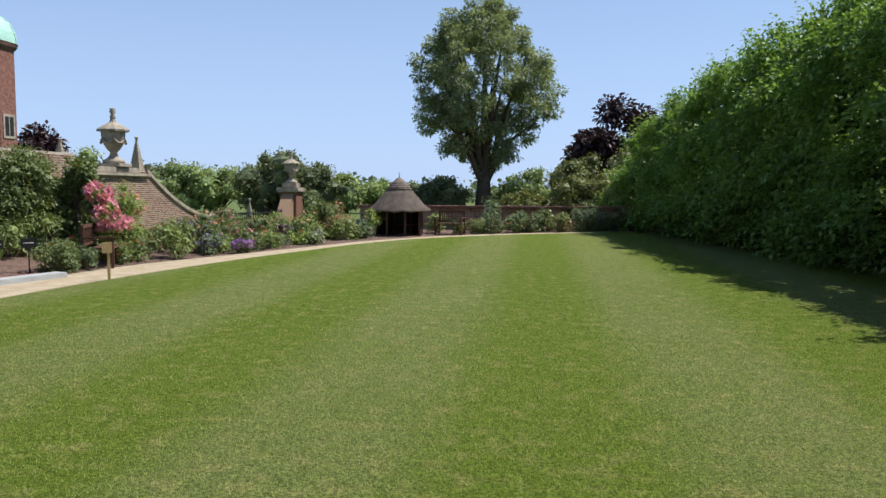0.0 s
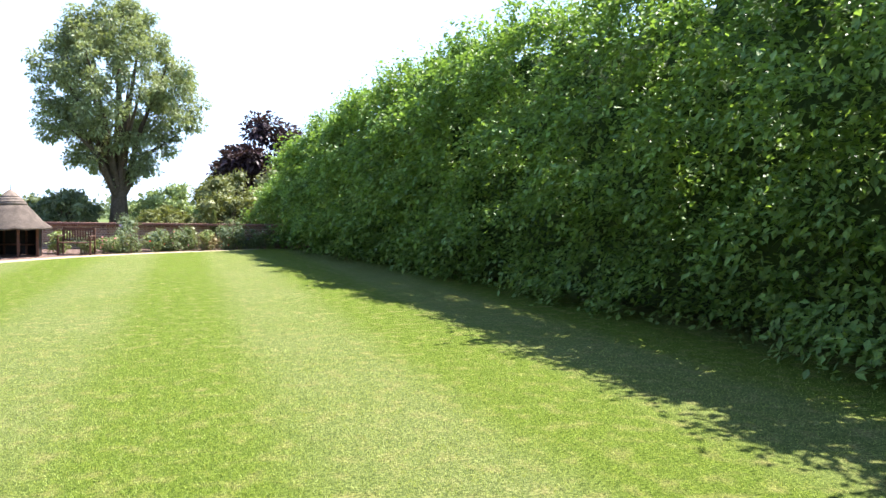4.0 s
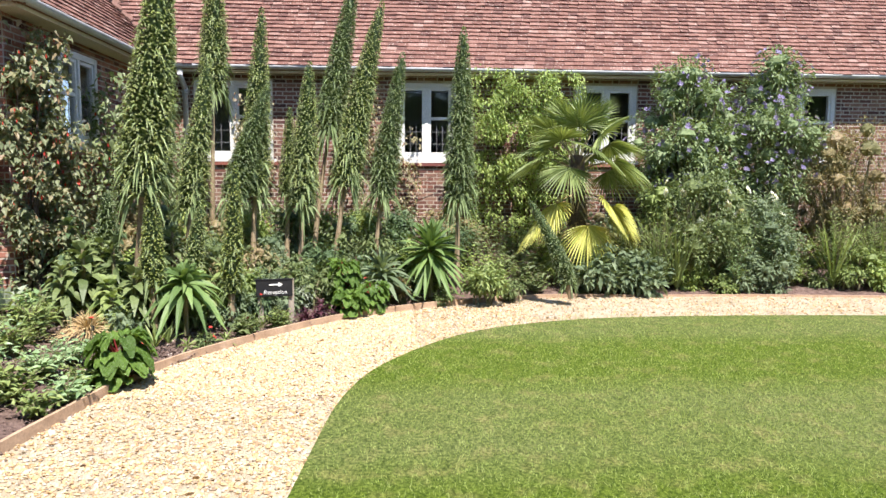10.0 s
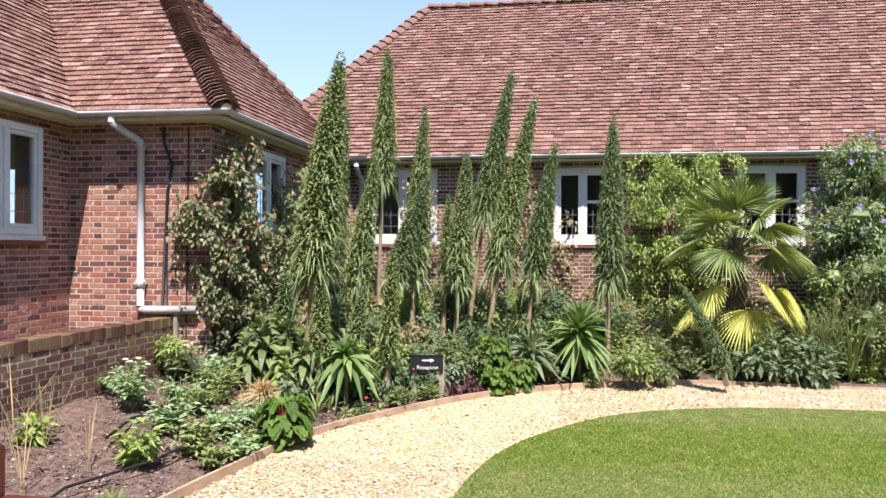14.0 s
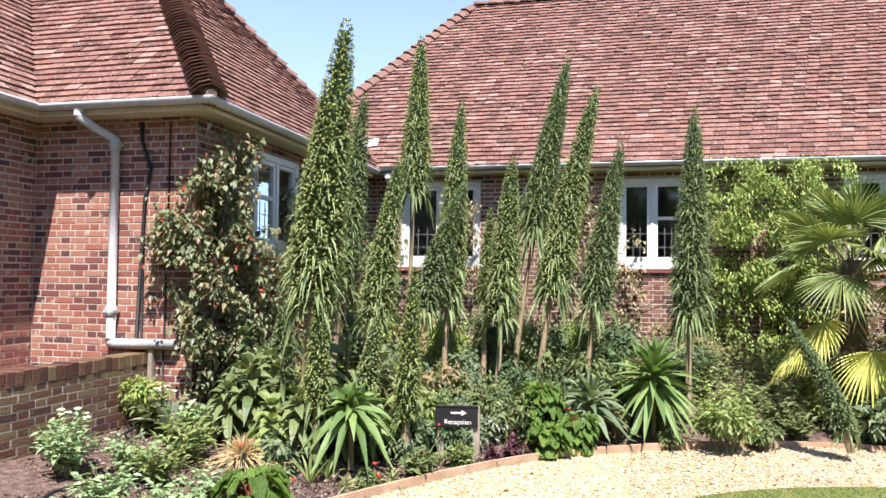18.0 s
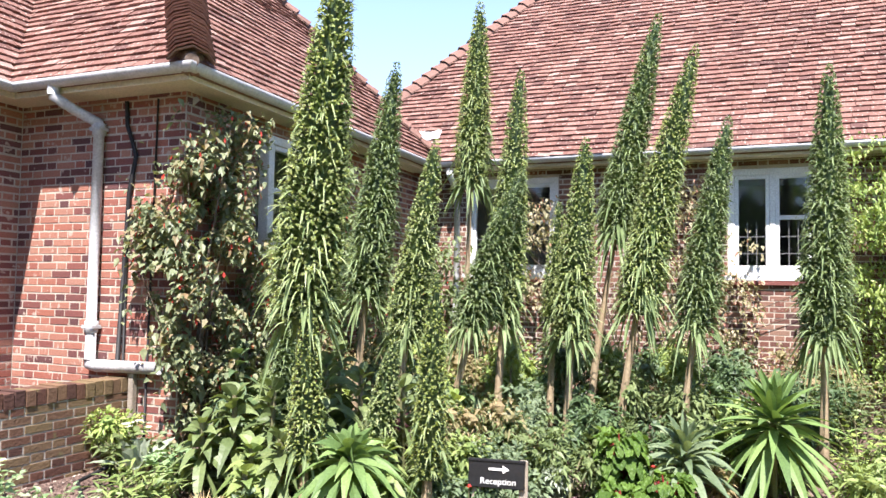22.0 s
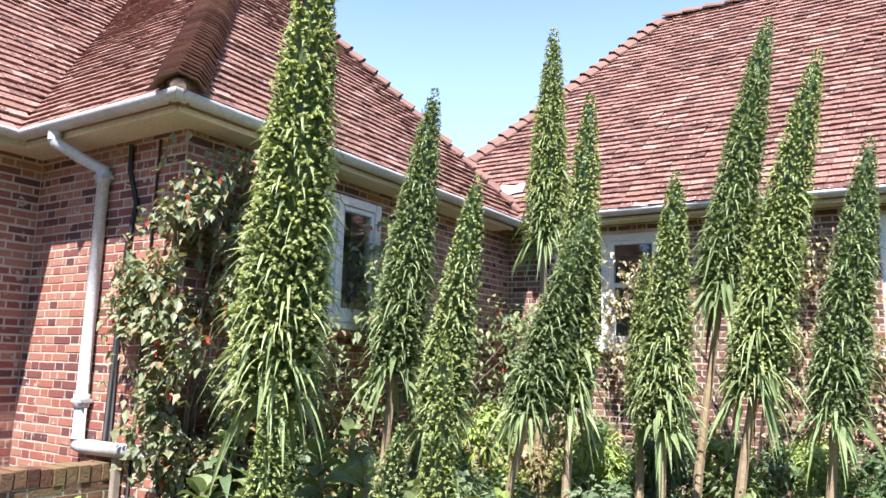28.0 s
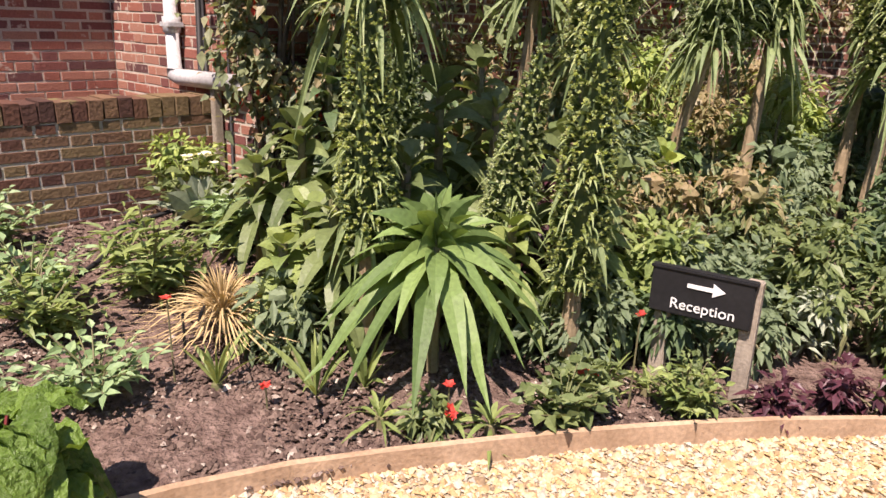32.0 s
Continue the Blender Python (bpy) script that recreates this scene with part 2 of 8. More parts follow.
E_LEAF = leaf_mat("echium_long_leaf", (0.22, 0.29, 0.12), (0.11, 0.16, 0.055), 0.6)
E_BUD = leaf_mat("echium_bud", (0.6, 0.65, 0.42), (0.34, 0.41, 0.2), 0.7, thin=0.4)
E_BUD_DIM = leaf_mat("echium_dim_bud", (0.44, 0.51, 0.36), (0.22, 0.29, 0.16), 0.7, thin=0.36)
E_ROSE = leaf_mat("echium_rosette_leaf", (0.17, 0.265, 0.07), (0.085, 0.15, 0.04), 0.5)
L_MID = leaf_mat("mid_green_leaf", (0.172, 0.219, 0.077), (0.086, 0.125, 0.040))
L_DARK = leaf_mat("dark_green_leaf", (0.107, 0.170, 0.065), (0.054, 0.093, 0.040))
L_LIME = leaf_mat("yellow_green_leaf", (0.310, 0.378, 0.086), (0.163, 0.249, 0.052))
L_GREY = leaf_mat("grey_green_leaf", (0.180, 0.234, 0.126), (0.090, 0.135, 0.063), 0.6)
L_SILVER = leaf_mat("silver_leaf", (0.3, 0.34, 0.25), (0.18, 0.22, 0.14), 0.6, 0.15)
L_FRESH = leaf_mat("fresh_green_leaf", (0.241, 0.301, 0.086), (0.129, 0.189, 0.047))
L_RUST = leaf_mat("russet_leaf", (0.3, 0.22, 0.11), (0.17, 0.17, 0.065))
L_PALM = leaf_mat("palm_leaf", (0.25, 0.31, 0.1), (0.13, 0.18, 0.05))
L_PALM_YELLOW = leaf_mat("yellowed_palm_leaf", (0.525, 0.500, 0.112), (0.375, 0.413, 0.075))
L_STRAW = leaf_mat("straw_blade", (0.525, 0.375, 0.175), (0.350, 0.250, 0.112), 0.7, 0.1)
L_HEDGE = leaf_mat("hedge_leaf", (0.25, 0.4, 0.11), (0.09, 0.17, 0.045), thin=0.36, dull=0.0, gain=1.0)
L_TREE = leaf_mat("grey_tree_leaf", (0.27, 0.33, 0.18), (0.13, 0.17, 0.085), thin=0.32)
L_BEECH = leaf_mat("purple_beech_leaf", (0.062, 0.031, 0.044), (0.031, 0.018, 0.025), thin=0.15)
L_FAR = leaf_mat("far_tree_leaf", (0.3, 0.38, 0.14), (0.15, 0.22, 0.08))
L_FAR_DARK = leaf_mat("far_dark_leaf", (0.17, 0.21, 0.1), (0.08, 0.11, 0.05))
L_PURPLE = leaf_mat("dark_purple_leaf", (0.088, 0.025, 0.037), (0.044, 0.015, 0.022), 0.4, 0.1)
F_WHITE = leaf_mat("white_petal", (0.8, 0.78, 0.68), (0.7, 0.68, 0.55), 0.6)
F_RED = leaf_mat("red_petal", (0.65, 0.05, 0.03), (0.45, 0.03, 0.02), 0.6)
F_PINK = leaf_mat("pink_petal", (0.8, 0.38, 0.5), (0.7, 0.22, 0.36), 0.6, gain=1.0)
F_BLUSH = leaf_mat("blush_petal", (0.75, 0.4, 0.3), (0.6, 0.25, 0.2), 0.6)
F_LILAC = leaf_mat("lilac_petal", (0.36, 0.31, 0.53), (0.27, 0.22, 0.42), 0.6, gain=1.0)
F_PURPLE = leaf_mat("purple_petal", (0.42, 0.22, 0.6), (0.3, 0.14, 0.45), 0.6)


def grass_material():
    m = bpy.data.materials.new("striped_lawn")
    m.use_nodes = True
    N, L = m.node_tree.nodes, m.node_tree.links
    bsdf = N["Principled BSDF"]
    bsdf.inputs["Roughness"].default_value = 0.9
    bsdf.inputs["Specular IOR Level"].default_value = 0.05
    pos = N.new("ShaderNodeNewGeometry")
    parts_xyz = N.new("ShaderNodeSeparateXYZ")
    L.new(pos.outputs["Position"], parts_xyz.inputs[0])

    def noise_of(scale, detail=6):
        n = N.new("ShaderNodeTexNoise")
        n.inputs["Scale"].default_value, n.inputs["Detail"].default_value = scale, detail
        L.new(pos.outputs["Position"], n.inputs["Vector"])
        return n.outputs[0]

    def math2(op, a, b):
        n = N.new("ShaderNodeMath")
        n.operation = op
        for i, v in enumerate((a, b)):
            if isinstance(v, (int, float)):
                n.inputs[i].default_value = v
            else:
                L.new(v, n.inputs[i])
        return n.outputs[0]

    def mix(kind, f, a, b):
        n = N.new("ShaderNodeMixRGB")
        n.blend_type = kind
        for i, v in enumerate((f, a, b)):
            if isinstance(v, tuple):
                n.inputs[i].default_value = (*v, 1)
            elif isinstance(v, (int, float)):
                n.inputs[i].default_value = v
            else:
                L.new(v, n.inputs[i])
        return n.outputs[0]

    def span(v, a, b, c, d):
        n = N.new("ShaderNodeMapRange")
        for i, k in enumerate((a, b, c, d)):
            n.inputs[1 + i].default_value = k
        L.new(v, n.inputs[0])
        return n.outputs[0]

    # mowing stripes run along the lawn; the nap leans one way, then the other
    wob = math2("ADD", parts_xyz.outputs[0], math2("MULTIPLY", math2("ADD", noise_of(0.9, 4), -0.5), 0.35))
    skew = math2("SUBTRACT", wob, math2("MULTIPLY", parts_xyz.outputs[1], 0.033))
    lane = math2("SINE", math2("MULTIPLY", math2("ADD", skew, -0.9), math.pi / 1.6), 0)
    stripe = math2("MULTIPLY", span(lane, -0.55, 0.55, 0.0, 1.0), span(noise_of(0.6, 5), 0.3, 0.6, 0.6, 1.0))
    col = mix("MIX", stripe, (0.1, 0.146, 0.021), (0.142, 0.174, 0.056))
    dry = span(noise_of(4.5, 8), 0.5, 0.72, 0.0, 0.45)
    col = mix("MIX", dry, col, (0.29, 0.25, 0.11))
    col = mix("MULTIPLY", 1.0, col, mix("MIX", span(noise_of(11.0, 7), 0.36, 0.64, 0, 1), (0.82, 0.85, 0.8), (1.16, 1.13, 1.16)))
    col = mix("MULTIPLY", 1.0, col, mix("MIX", span(noise_of(38.0, 9), 0.4, 0.6, 0, 1), (0.58, 0.63, 0.56), (1.42, 1.36, 1.34)))
    col = mix("MULTIPLY", 1.0, col, mix("MIX", span(noise_of(130.0), 0.3, 0.7, 0, 1), (0.58, 0.6, 0.58), (1.42, 1.4, 1.4)))
    L.new(col, bsdf.inputs["Base Color"])
    b = N.new("ShaderNodeBump")
    b.inputs["Distance"].default_value = 0.02
    L.new(noise_of(160.0), b.inputs["Height"])
    L.new(b.outputs[0], bsdf.inputs["Normal"])
    return m


M_LAWN = grass_material()
M_FIELD = mat("far_meadow", (0.12, 0.16, 0.05), (0.09, 0.12, 0.04), 0.05, 0.95)

# ---- building tools ----
rng = np.random.default_rng(7)


def empty(name, x, y, z=0.0, **tags):
    ob = new(name)
    ob.location = (x, y, z)
    return tagged(ob, **tags)


def link(name, me, material, parent=None, label="", smooth=False, **tags):
    if material is not None and not me.materials:
        me.materials.append(material)
    if smooth:
        me.polygons.foreach_set("use_smooth", [True] * len(me.polygons))
    ob = new(name, me)
    ob.parent = parent
    return tagged(ob, label=label, **tags)


def mesh_np(name, V, F):
    me = bpy.data.meshes.new(name)
    me.from_pydata(np.asarray(V, float).tolist(), [], F if isinstance(F, list) else F.tolist())
    me.update()
    return me


def part(name, bm, material, parent=None, label="", smooth=False, **tags):
    me = bpy.data.meshes.new(name)
    bm.normal_update()
    bm.to_mesh(me)
    bm.free()
    return link(name, me, material, parent, label, smooth, **tags)


def add_box(bm, lo, hi, m=None):
    c = bmesh.ops.create_cube(bm, size=1.0, matrix=Matrix.Translation([(a + b) / 2 for a, b in zip(lo, hi)]) @ Matrix.Diagonal([b - a for a, b in zip(lo, hi)] + [1]))
    if m is not None:
        bmesh.ops.transform(bm, matrix=m, verts=c["verts"])
    return c["verts"]


def box(lo, hi, bevel=0.0, m=None):
    bm = bmesh.new()
    add_box(bm, lo, hi, m)
    if bevel:
        bmesh.ops.bevel(bm, geom=bm.edges[:], offset=bevel, segments=2, affect="EDGES")
    return bm


def lathe(profile, sides=16, turn=0.0):
    """A turned shape: (radius, height) from the base up."""
    V, F = [], []
    for r, z in profile:
        for k in range(sides):
            a = turn + 2 * math.pi * k / sides
            V.append((r * math.cos(a), r * math.sin(a), z))
    n = len(profile)
    for i in range(n - 1):
        for k in range(sides):
            F.append([i * sides + k, i * sides + (k + 1) % sides, (i + 1) * sides + (k + 1) % sides, (i + 1) * sides + k])
    F.append(list(range(sides))[::-1])
    F.append([(n - 1) * sides + k for k in range(sides)])
    return V, F


def tube(points, radii, sides=8):
    """A tapered tube along points."""
    P = np.asarray(points, float)
    R = np.broadcast_to(radii, len(P)).astype(float)
    T = np.gradient(P, axis=0)
    T /= np.linalg.norm(T, axis=1)[:, None] + 1e-9
    up = np.array([0.0, 0.0, 1.0]) if abs(T[0, 2]) < 0.9 else np.array([1.0, 0.0, 0.0])
    V, F = [], []
    for p, r, t in zip(P, R, T):
        a = np.cross(t, up)
        a /= np.linalg.norm(a) + 1e-9
        b = np.cross(t, a)
        for k in range(sides):
            w = 2 * math.pi * k / sides
            V.append(p + r * (math.cos(w) * a + math.sin(w) * b))
    for i in range(len(P) - 1):
        for k in range(sides):
            F.append([i * sides + k, i * sides + (k + 1) % sides, (i + 1) * sides + (k + 1) % sides, (i + 1) * sides + k])
    F.append(list(range(sides)))
    F.append([(len(P) - 1) * sides + k for k in range(sides)][::-1])
    return np.array(V), F


def joined(pieces):
    V, F, n = [], [], 0
    for v, f in pieces:
        V.append(np.asarray(v, float).reshape(-1, 3))
        F += [[i + n for i in q] for q in f]
        n += len(v)
    return np.concatenate(V), F


def unit(v):
    return v / (np.linalg.norm(v, axis=-1, keepdims=True) + 1e-9)


def leaves(P, D, length, width, droop=0.3, fold=0.12, seg=2, point=0.55):
    """Many leaves: base points P, ways D, each a folded blade that droops. Returns vertices and faces."""
    P, D = np.asarray(P, float), unit(np.asarray(D, float))
    n = len(P)
    length = np.broadcast_to(length, n).astype(float)[:, None]
    width = np.broadcast_to(width, n).astype(float)[:, None]
    droop = np.broadcast_to(droop, n).astype(float)[:, None]
    side = unit(np.cross(D, np.array([0, 0, 1.0]) + rng.normal(0, 0.35, (n, 3))))
    nor = np.cross(side, D)
    rows = []
    for i in range(seg + 1):
        s = i / seg
        mid = P + D * length * s + np.array([0, 0, -1.0]) * length * droop * s * s
        if 0 < i < seg:
            w = width * 0.5 * (math.sin(math.pi * s ** point) if seg > 2 else 1.0)
            rows += [mid - side * w + nor * w * fold, mid - nor * w * fold * 1.5, mid + side * w + nor * w * fold]
        else:
            rows.append(mid)
    k = len(rows)
    V = np.stack(rows, 1).reshape(-1, 3)
    f = []
    f += [[0, 1, 2], [0, 2, 3]]
    for i in range(1, seg - 1):
        a, b = 1 + 3 * (i - 1), 1 + 3 * i
        f += [[a, b, b + 1, a + 1], [a + 1, b + 1, b + 2, a + 2]]
    a, t = 1 + 3 * (seg - 2), k - 1
    f += [[a, t, a + 1], [a + 1, t, a + 2]]
    F = []
    for q in f:
        F.append((np.arange(n)[:, None] * k + np.array(q)[None, :]).tolist())
    return V, [row for group in F for row in group]


def ball(n):
    return unit(rng.normal(0, 1, (n, 3)))


def cloud(centres, radii, n, flat=0.8, shell=0.55):
    """Points and outward ways for leaves, spread over clumps."""
    centres, radii = np.asarray(centres, float), np.asarray(radii, float)
    w = radii ** 2
    which = rng.choice(len(centres), n, p=w / w.sum())
    d = ball(n)
    r = radii[which] * rng.uniform(shell, 1.05, n)
    P = centres[which] + d * r[:, None] * np.array([1, 1, flat])
    D = d + rng.normal(0, 0.5, (n, 3)) + np.array([0, 0, 0.15])
    return P, D


def clumps(n, size, low=0.25):
    """Clump centres inside an egg of half-widths size, standing on the ground."""
    a, b, h = size
    C, R = [], []
    for _ in range(n):
        d = unit(rng.normal(0, 1, 3)) * rng.uniform(0.25, 0.85) ** 0.6
        z = h * (0.5 + 0.5 * d[2])
        C.append((d[0] * a * 0.8, d[1] * b * 0.8, max(z, low * h * 0.6)))
        R.append(min(rng.uniform(0.22, 0.42) * (a * b * h) ** (1 / 3) * 1.1, rng.uniform(0.2, 0.36)))
    return np.array(C), np.array(R)


def stems_to(targets, r0=0.02, base=0.08, sides=5):
    out = []
    for c in targets:
        c = np.asarray(c, float)
        b = np.array([rng.normal(0, base), rng.normal(0, base), -0.05])
        m = (b + c) / 2 + np.array([rng.normal(0, 0.04), rng.normal(0, 0.04), 0.1 * c[2]])
        out.append(tube([b, m, c], [r0, r0 * 0.7, r0 * 0.3], sides))
    return joined(out)


def bush(name, label, x, y, size, n, leaf, material, z=0.0, clump=9, stem=M_STEM, flowers=None, droop=0.3, category="shrub", group="", seg=2, aspect=0.45, low=0.25):
    """A leafy plant: stems, foliage in clumps, and flower heads if it has any: flowers = (name, count, size, material)."""
    top = empty(name, x, y, z, label=label, category=category, group=group)
    C, R = clumps(clump, size, low)
    me = mesh_np("stem", *stems_to(C, 0.006 + 0.012 * size[2]))
    link("stem", me, stem, top, kind="stuff")
    n = int(n * 1.35)
    P, D = cloud(C, R, n)
    P[:, 2] = np.maximum(P[:, 2], 0.03)
    ln = leaf * 1.15 * rng.uniform(0.6, 1.25, n)
    link("foliage", mesh_np("foliage", *leaves(P, D, ln, ln * aspect, droop, seg=seg)), material, top, kind="stuff")
    link("inner_leaves", mesh_np("inner_leaves", *hearts(C, R * 0.42)), material, top, kind="stuff")
    if flowers:
        fname, count, fs, fm = flowers
        P, D = cloud(C, R * 1.05, count, shell=0.95)
        keep = P[:, 2] > 0.35 * size[2]
        P, D = P[keep], unit(D[keep])
        one = mesh_np(fname, *blossoms(np.zeros((1, 3)), np.array([[0, 0, 1.0]]), fs, 9))
        one.materials.append(fm)
        for p, d in zip(P, D):
            ob = new(fname, one)
            ob.parent = top
            ob.matrix_local = Matrix.Translation(p) @ Vector(d).to_track_quat("Z", "Y").to_matrix().to_4x4() @ Matrix.Diagonal([rng.uniform(0.7, 1.25)] * 3 + [1])
    return top


def hearts(C, R):
    """Rough leafy lumps inside a plant, so that it is dense at its heart."""
    out = []
    for c, r in zip(C, R):
        V, F = lathe([(0.05, -1), (0.7, -0.7), (1.0, -0.1), (0.85, 0.5), (0.4, 0.9), (0.05, 1)], 8)
        V = np.array(V) * r
        V = V * (1 + rng.uniform(-0.25, 0.25, (len(V), 1))) * np.array([1, 1, 0.8]) + c
        V[:, 2] = np.maximum(V[:, 2], 0.01)
        out.append((V, F))
    return joined(out)


def blossoms(P, D, size, petals=6):
    """Small flower heads: rings of petals facing outward."""
    pts, ways = [], []
    for p, d in zip(P, unit(np.asarray(D) + np.array([0, 0, 0.3]))):
        a = unit(np.cross(d, [0.3, 0.2, 1.0]))
        b = np.cross(d, a)
        for k in range(petals):
            w = 2 * math.pi * k / petals
            pts.append(p)
            ways.append(math.cos(w) * a + math.sin(w) * b + 0.45 * d)
    ln = size * rng.uniform(0.45, 0.65, len(pts))
    return leaves(pts, ways, ln, ln * 0.8, 0.1)


def rosette(name, label, x, y, z, n, length, width, material, rise=(0.1, 1.2), droop=0.5, category="plant", stalk=0.12, group="", seg=6, point=0.8, low=0.4, **k):
    """Strap or lance leaves that spring from one heart."""
    top = empty(name, x, y, z, label=label, category=category, group=group)
    a = np.arange(n) * 2.39996 + rng.uniform(0, 6)
    el = np.linspace(rise[0], rise[1], n) + rng.normal(0, 0.08, n)
    D = np.stack([np.cos(a) * np.cos(el), np.sin(a) * np.cos(el), np.sin(el)], 1)
    P = np.zeros((n, 3))
    P[:, 2] = stalk * np.linspace(low, 1.0, n)
    ln = length * rng.uniform(0.8, 1.1, n) * np.linspace(1.0, 0.6, n)
    V, F = leaves(P, D, ln, width * rng.uniform(0.8, 1.1, n), droop * np.linspace(1.2, 0.45, n), seg=seg, point=point, **k)
    V[:, 2] = np.maximum(V[:, 2], 0.012 + 0.01 * np.sin(V[:, 0] * 60))
    link("leaf_rosette", mesh_np("leaf_rosette", V, F), material, top, kind="stuff")
    link("stalk", mesh_np("stalk", *tube([(0, 0, -0.05), (0, 0, stalk)], [0.025, 0.02], 6)), M_STEM, top)
    return top

# ---- ground ----
def curve_through(points, step=0.25):
    """A smooth line through plan points."""
    P = np.array(points, float)
    P = np.vstack([2 * P[0] - P[1], P, 2 * P[-1] - P[-2]])
    out = []
    for i in range(1, len(P) - 2):
        a, b, c, d = P[i - 1], P[i], P[i + 1], P[i + 2]
        n = max(2, int(np.linalg.norm(c - b) / step))
        for k in range(n):
            s = k / n
            out.append(0.5 * ((2 * b) + (c - a) * s + (2 * a - 5 * b + 4 * c - d) * s * s + (3 * b - a - 3 * c + d) * s ** 3))
    out.append(P[-2])
    return np.array(out)


LAWN_EDGE = curve_through([(9, -1.9), (4, -1.55), (0, -1.15), (-3.7, -0.81), (-5.39, -0.61), (-6.45, -0.2), (-7.49, 0.65), (-8.03, 1.89), (-8.15, 3.42), (-8.05, 5.6), (-7.7, 8.5),
                           (-7.5, 11.4), (-6.7, 15.5), (-5.6, 19.2), (-4.38, 22.6), (-2.9, 25.0), (-0.6, 27.2), (1.5, 28.6), (4.6, 30.6), (10, 33)])
BED_EDGE = curve_through([(9, -3.9), (4, -3.6), (0, -3.1), (-3.63, -2.69), (-4.9, -2.5), (-6.13, -2.24), (-7.0, -1.76), (-7.85, -1.13), (-8.35, -0.62), (-8.85, 0.15), (-9.4, 1.3), (-9.6, 2.4), (-9.5, 5.0), (-9.1, 8.6),
                          (-8.85, 11.35), (-8.3, 15.0), (-7.1, 18.0), (-5.9, 20.8), (-4.9, 23.2), (-3.1, 26.0), (-0.9, 28.0), (1.4, 29.4), (4.6, 31.4), (10, 34)])


def sheet(name, outline, z, material, label, category, depth=0.05):
    bm = bmesh.new()
    top = [bm.verts.new((x, y, z)) for x, y in outline]
    face = bm.faces.new(top)
    out = bmesh.ops.extrude_face_region(bm, geom=[face])
    bmesh.ops.translate(bm, vec=(0, 0, -depth), verts=[v for v in out["geom"] if isinstance(v, bmesh.types.BMVert)])
    bmesh.ops.recalc_face_normals(bm, faces=bm.faces[:])
    bmesh.ops.triangulate(bm, faces=bm.faces[:])
    return part(name, bm, material, None, label, category=category, kind="structure")


bm = bmesh.new()
bmesh.ops.create_grid(bm, x_segments=60, y_segments=60, size=2600.0)
for v in bm.verts:
    d = v.co.xy.length
    v.co.z = -0.06 - max(0.0, d - 60) * 0.012 + max(0.0, d - 700) * 0.018 * (0.6 + 0.4 * noise.noise(v.co * 0.002))
part("ground", bm, M_FIELD, None, "rough green meadow reaching to distant fields", category="ground", kind="structure")

sheet("lawn", [tuple(p) for p in LAWN_EDGE] + [(16, 33), (16, -1.9)], 0.0, M_LAWN, "close-mown lawn with pale and dark mowing stripes", "lawn")
sheet("gravel_path", [tuple(p) for p in BED_EDGE] + [tuple(p) for p in LAWN_EDGE[::-1]], -0.022, M_GRAVEL, "curving path of pale golden gravel beside the lawn", "path", 0.03)


def soil_height(d):
    """Soil banks up away from the path's edging."""
    s = np.clip(d / 2.6, 0, 1)
    return 0.0 + 0.27 * s * s * (3 - 2 * s)


def bed_distance(x, y):
    return float(np.min(np.hypot(BED_EDGE[:, 0] - x, BED_EDGE[:, 1] - y)))


def soil_z(x, y):
    d = bed_distance(x, y)
    return float(soil_height(d)) - 0.005 + 0.02 * noise.noise((x * 2.1, y * 2.1, 0)) if y < 16 else -0.02


# soil: rows of points pushed outward from the bed's edge
rows = []
for i in range(len(BED_EDGE)):
    a = BED_EDGE[max(i - 1, 0)]
    b = BED_EDGE[min(i + 1, len(BED_EDGE) - 1)]
    t = (b - a) / np.linalg.norm(b - a)
    way = np.array([-t[1], t[0]])
    way = way if way @ (BED_EDGE[i] - np.array([0.0, 10.0])) > 0 else -way
    rows.append([(BED_EDGE[i] + way * d, d) for d in (0.0, 0.1, 0.25, 0.45, 0.7, 1.0, 1.3, 1.6, 2.0, 2.4, 2.9, 3.5, 4.2)])
V = [(p[0], p[1], (soil_height(d) - 0.015 if p[1] < 16 else -0.02) + (0.035 * noise.noise((p[0] * 3.1, p[1] * 3.1, 1.0)) + 0.02 * noise.noise((p[0] * 9, p[1] * 9, 5.0)) if d > 0.05 else 0)) for r in rows for p, d in r]
k = len(rows[0])
F = [[i * k + j, i * k + j + 1, (i + 1) * k + j + 1, (i + 1) * k + j] for i in range(len(rows) - 1) for j in range(k - 1)]
me = mesh_np("soil_bed", V, F)
link("soil_bed", me, M_SOIL, None, "dark crumbly soil of the flower border", category="soil", kind="structure")

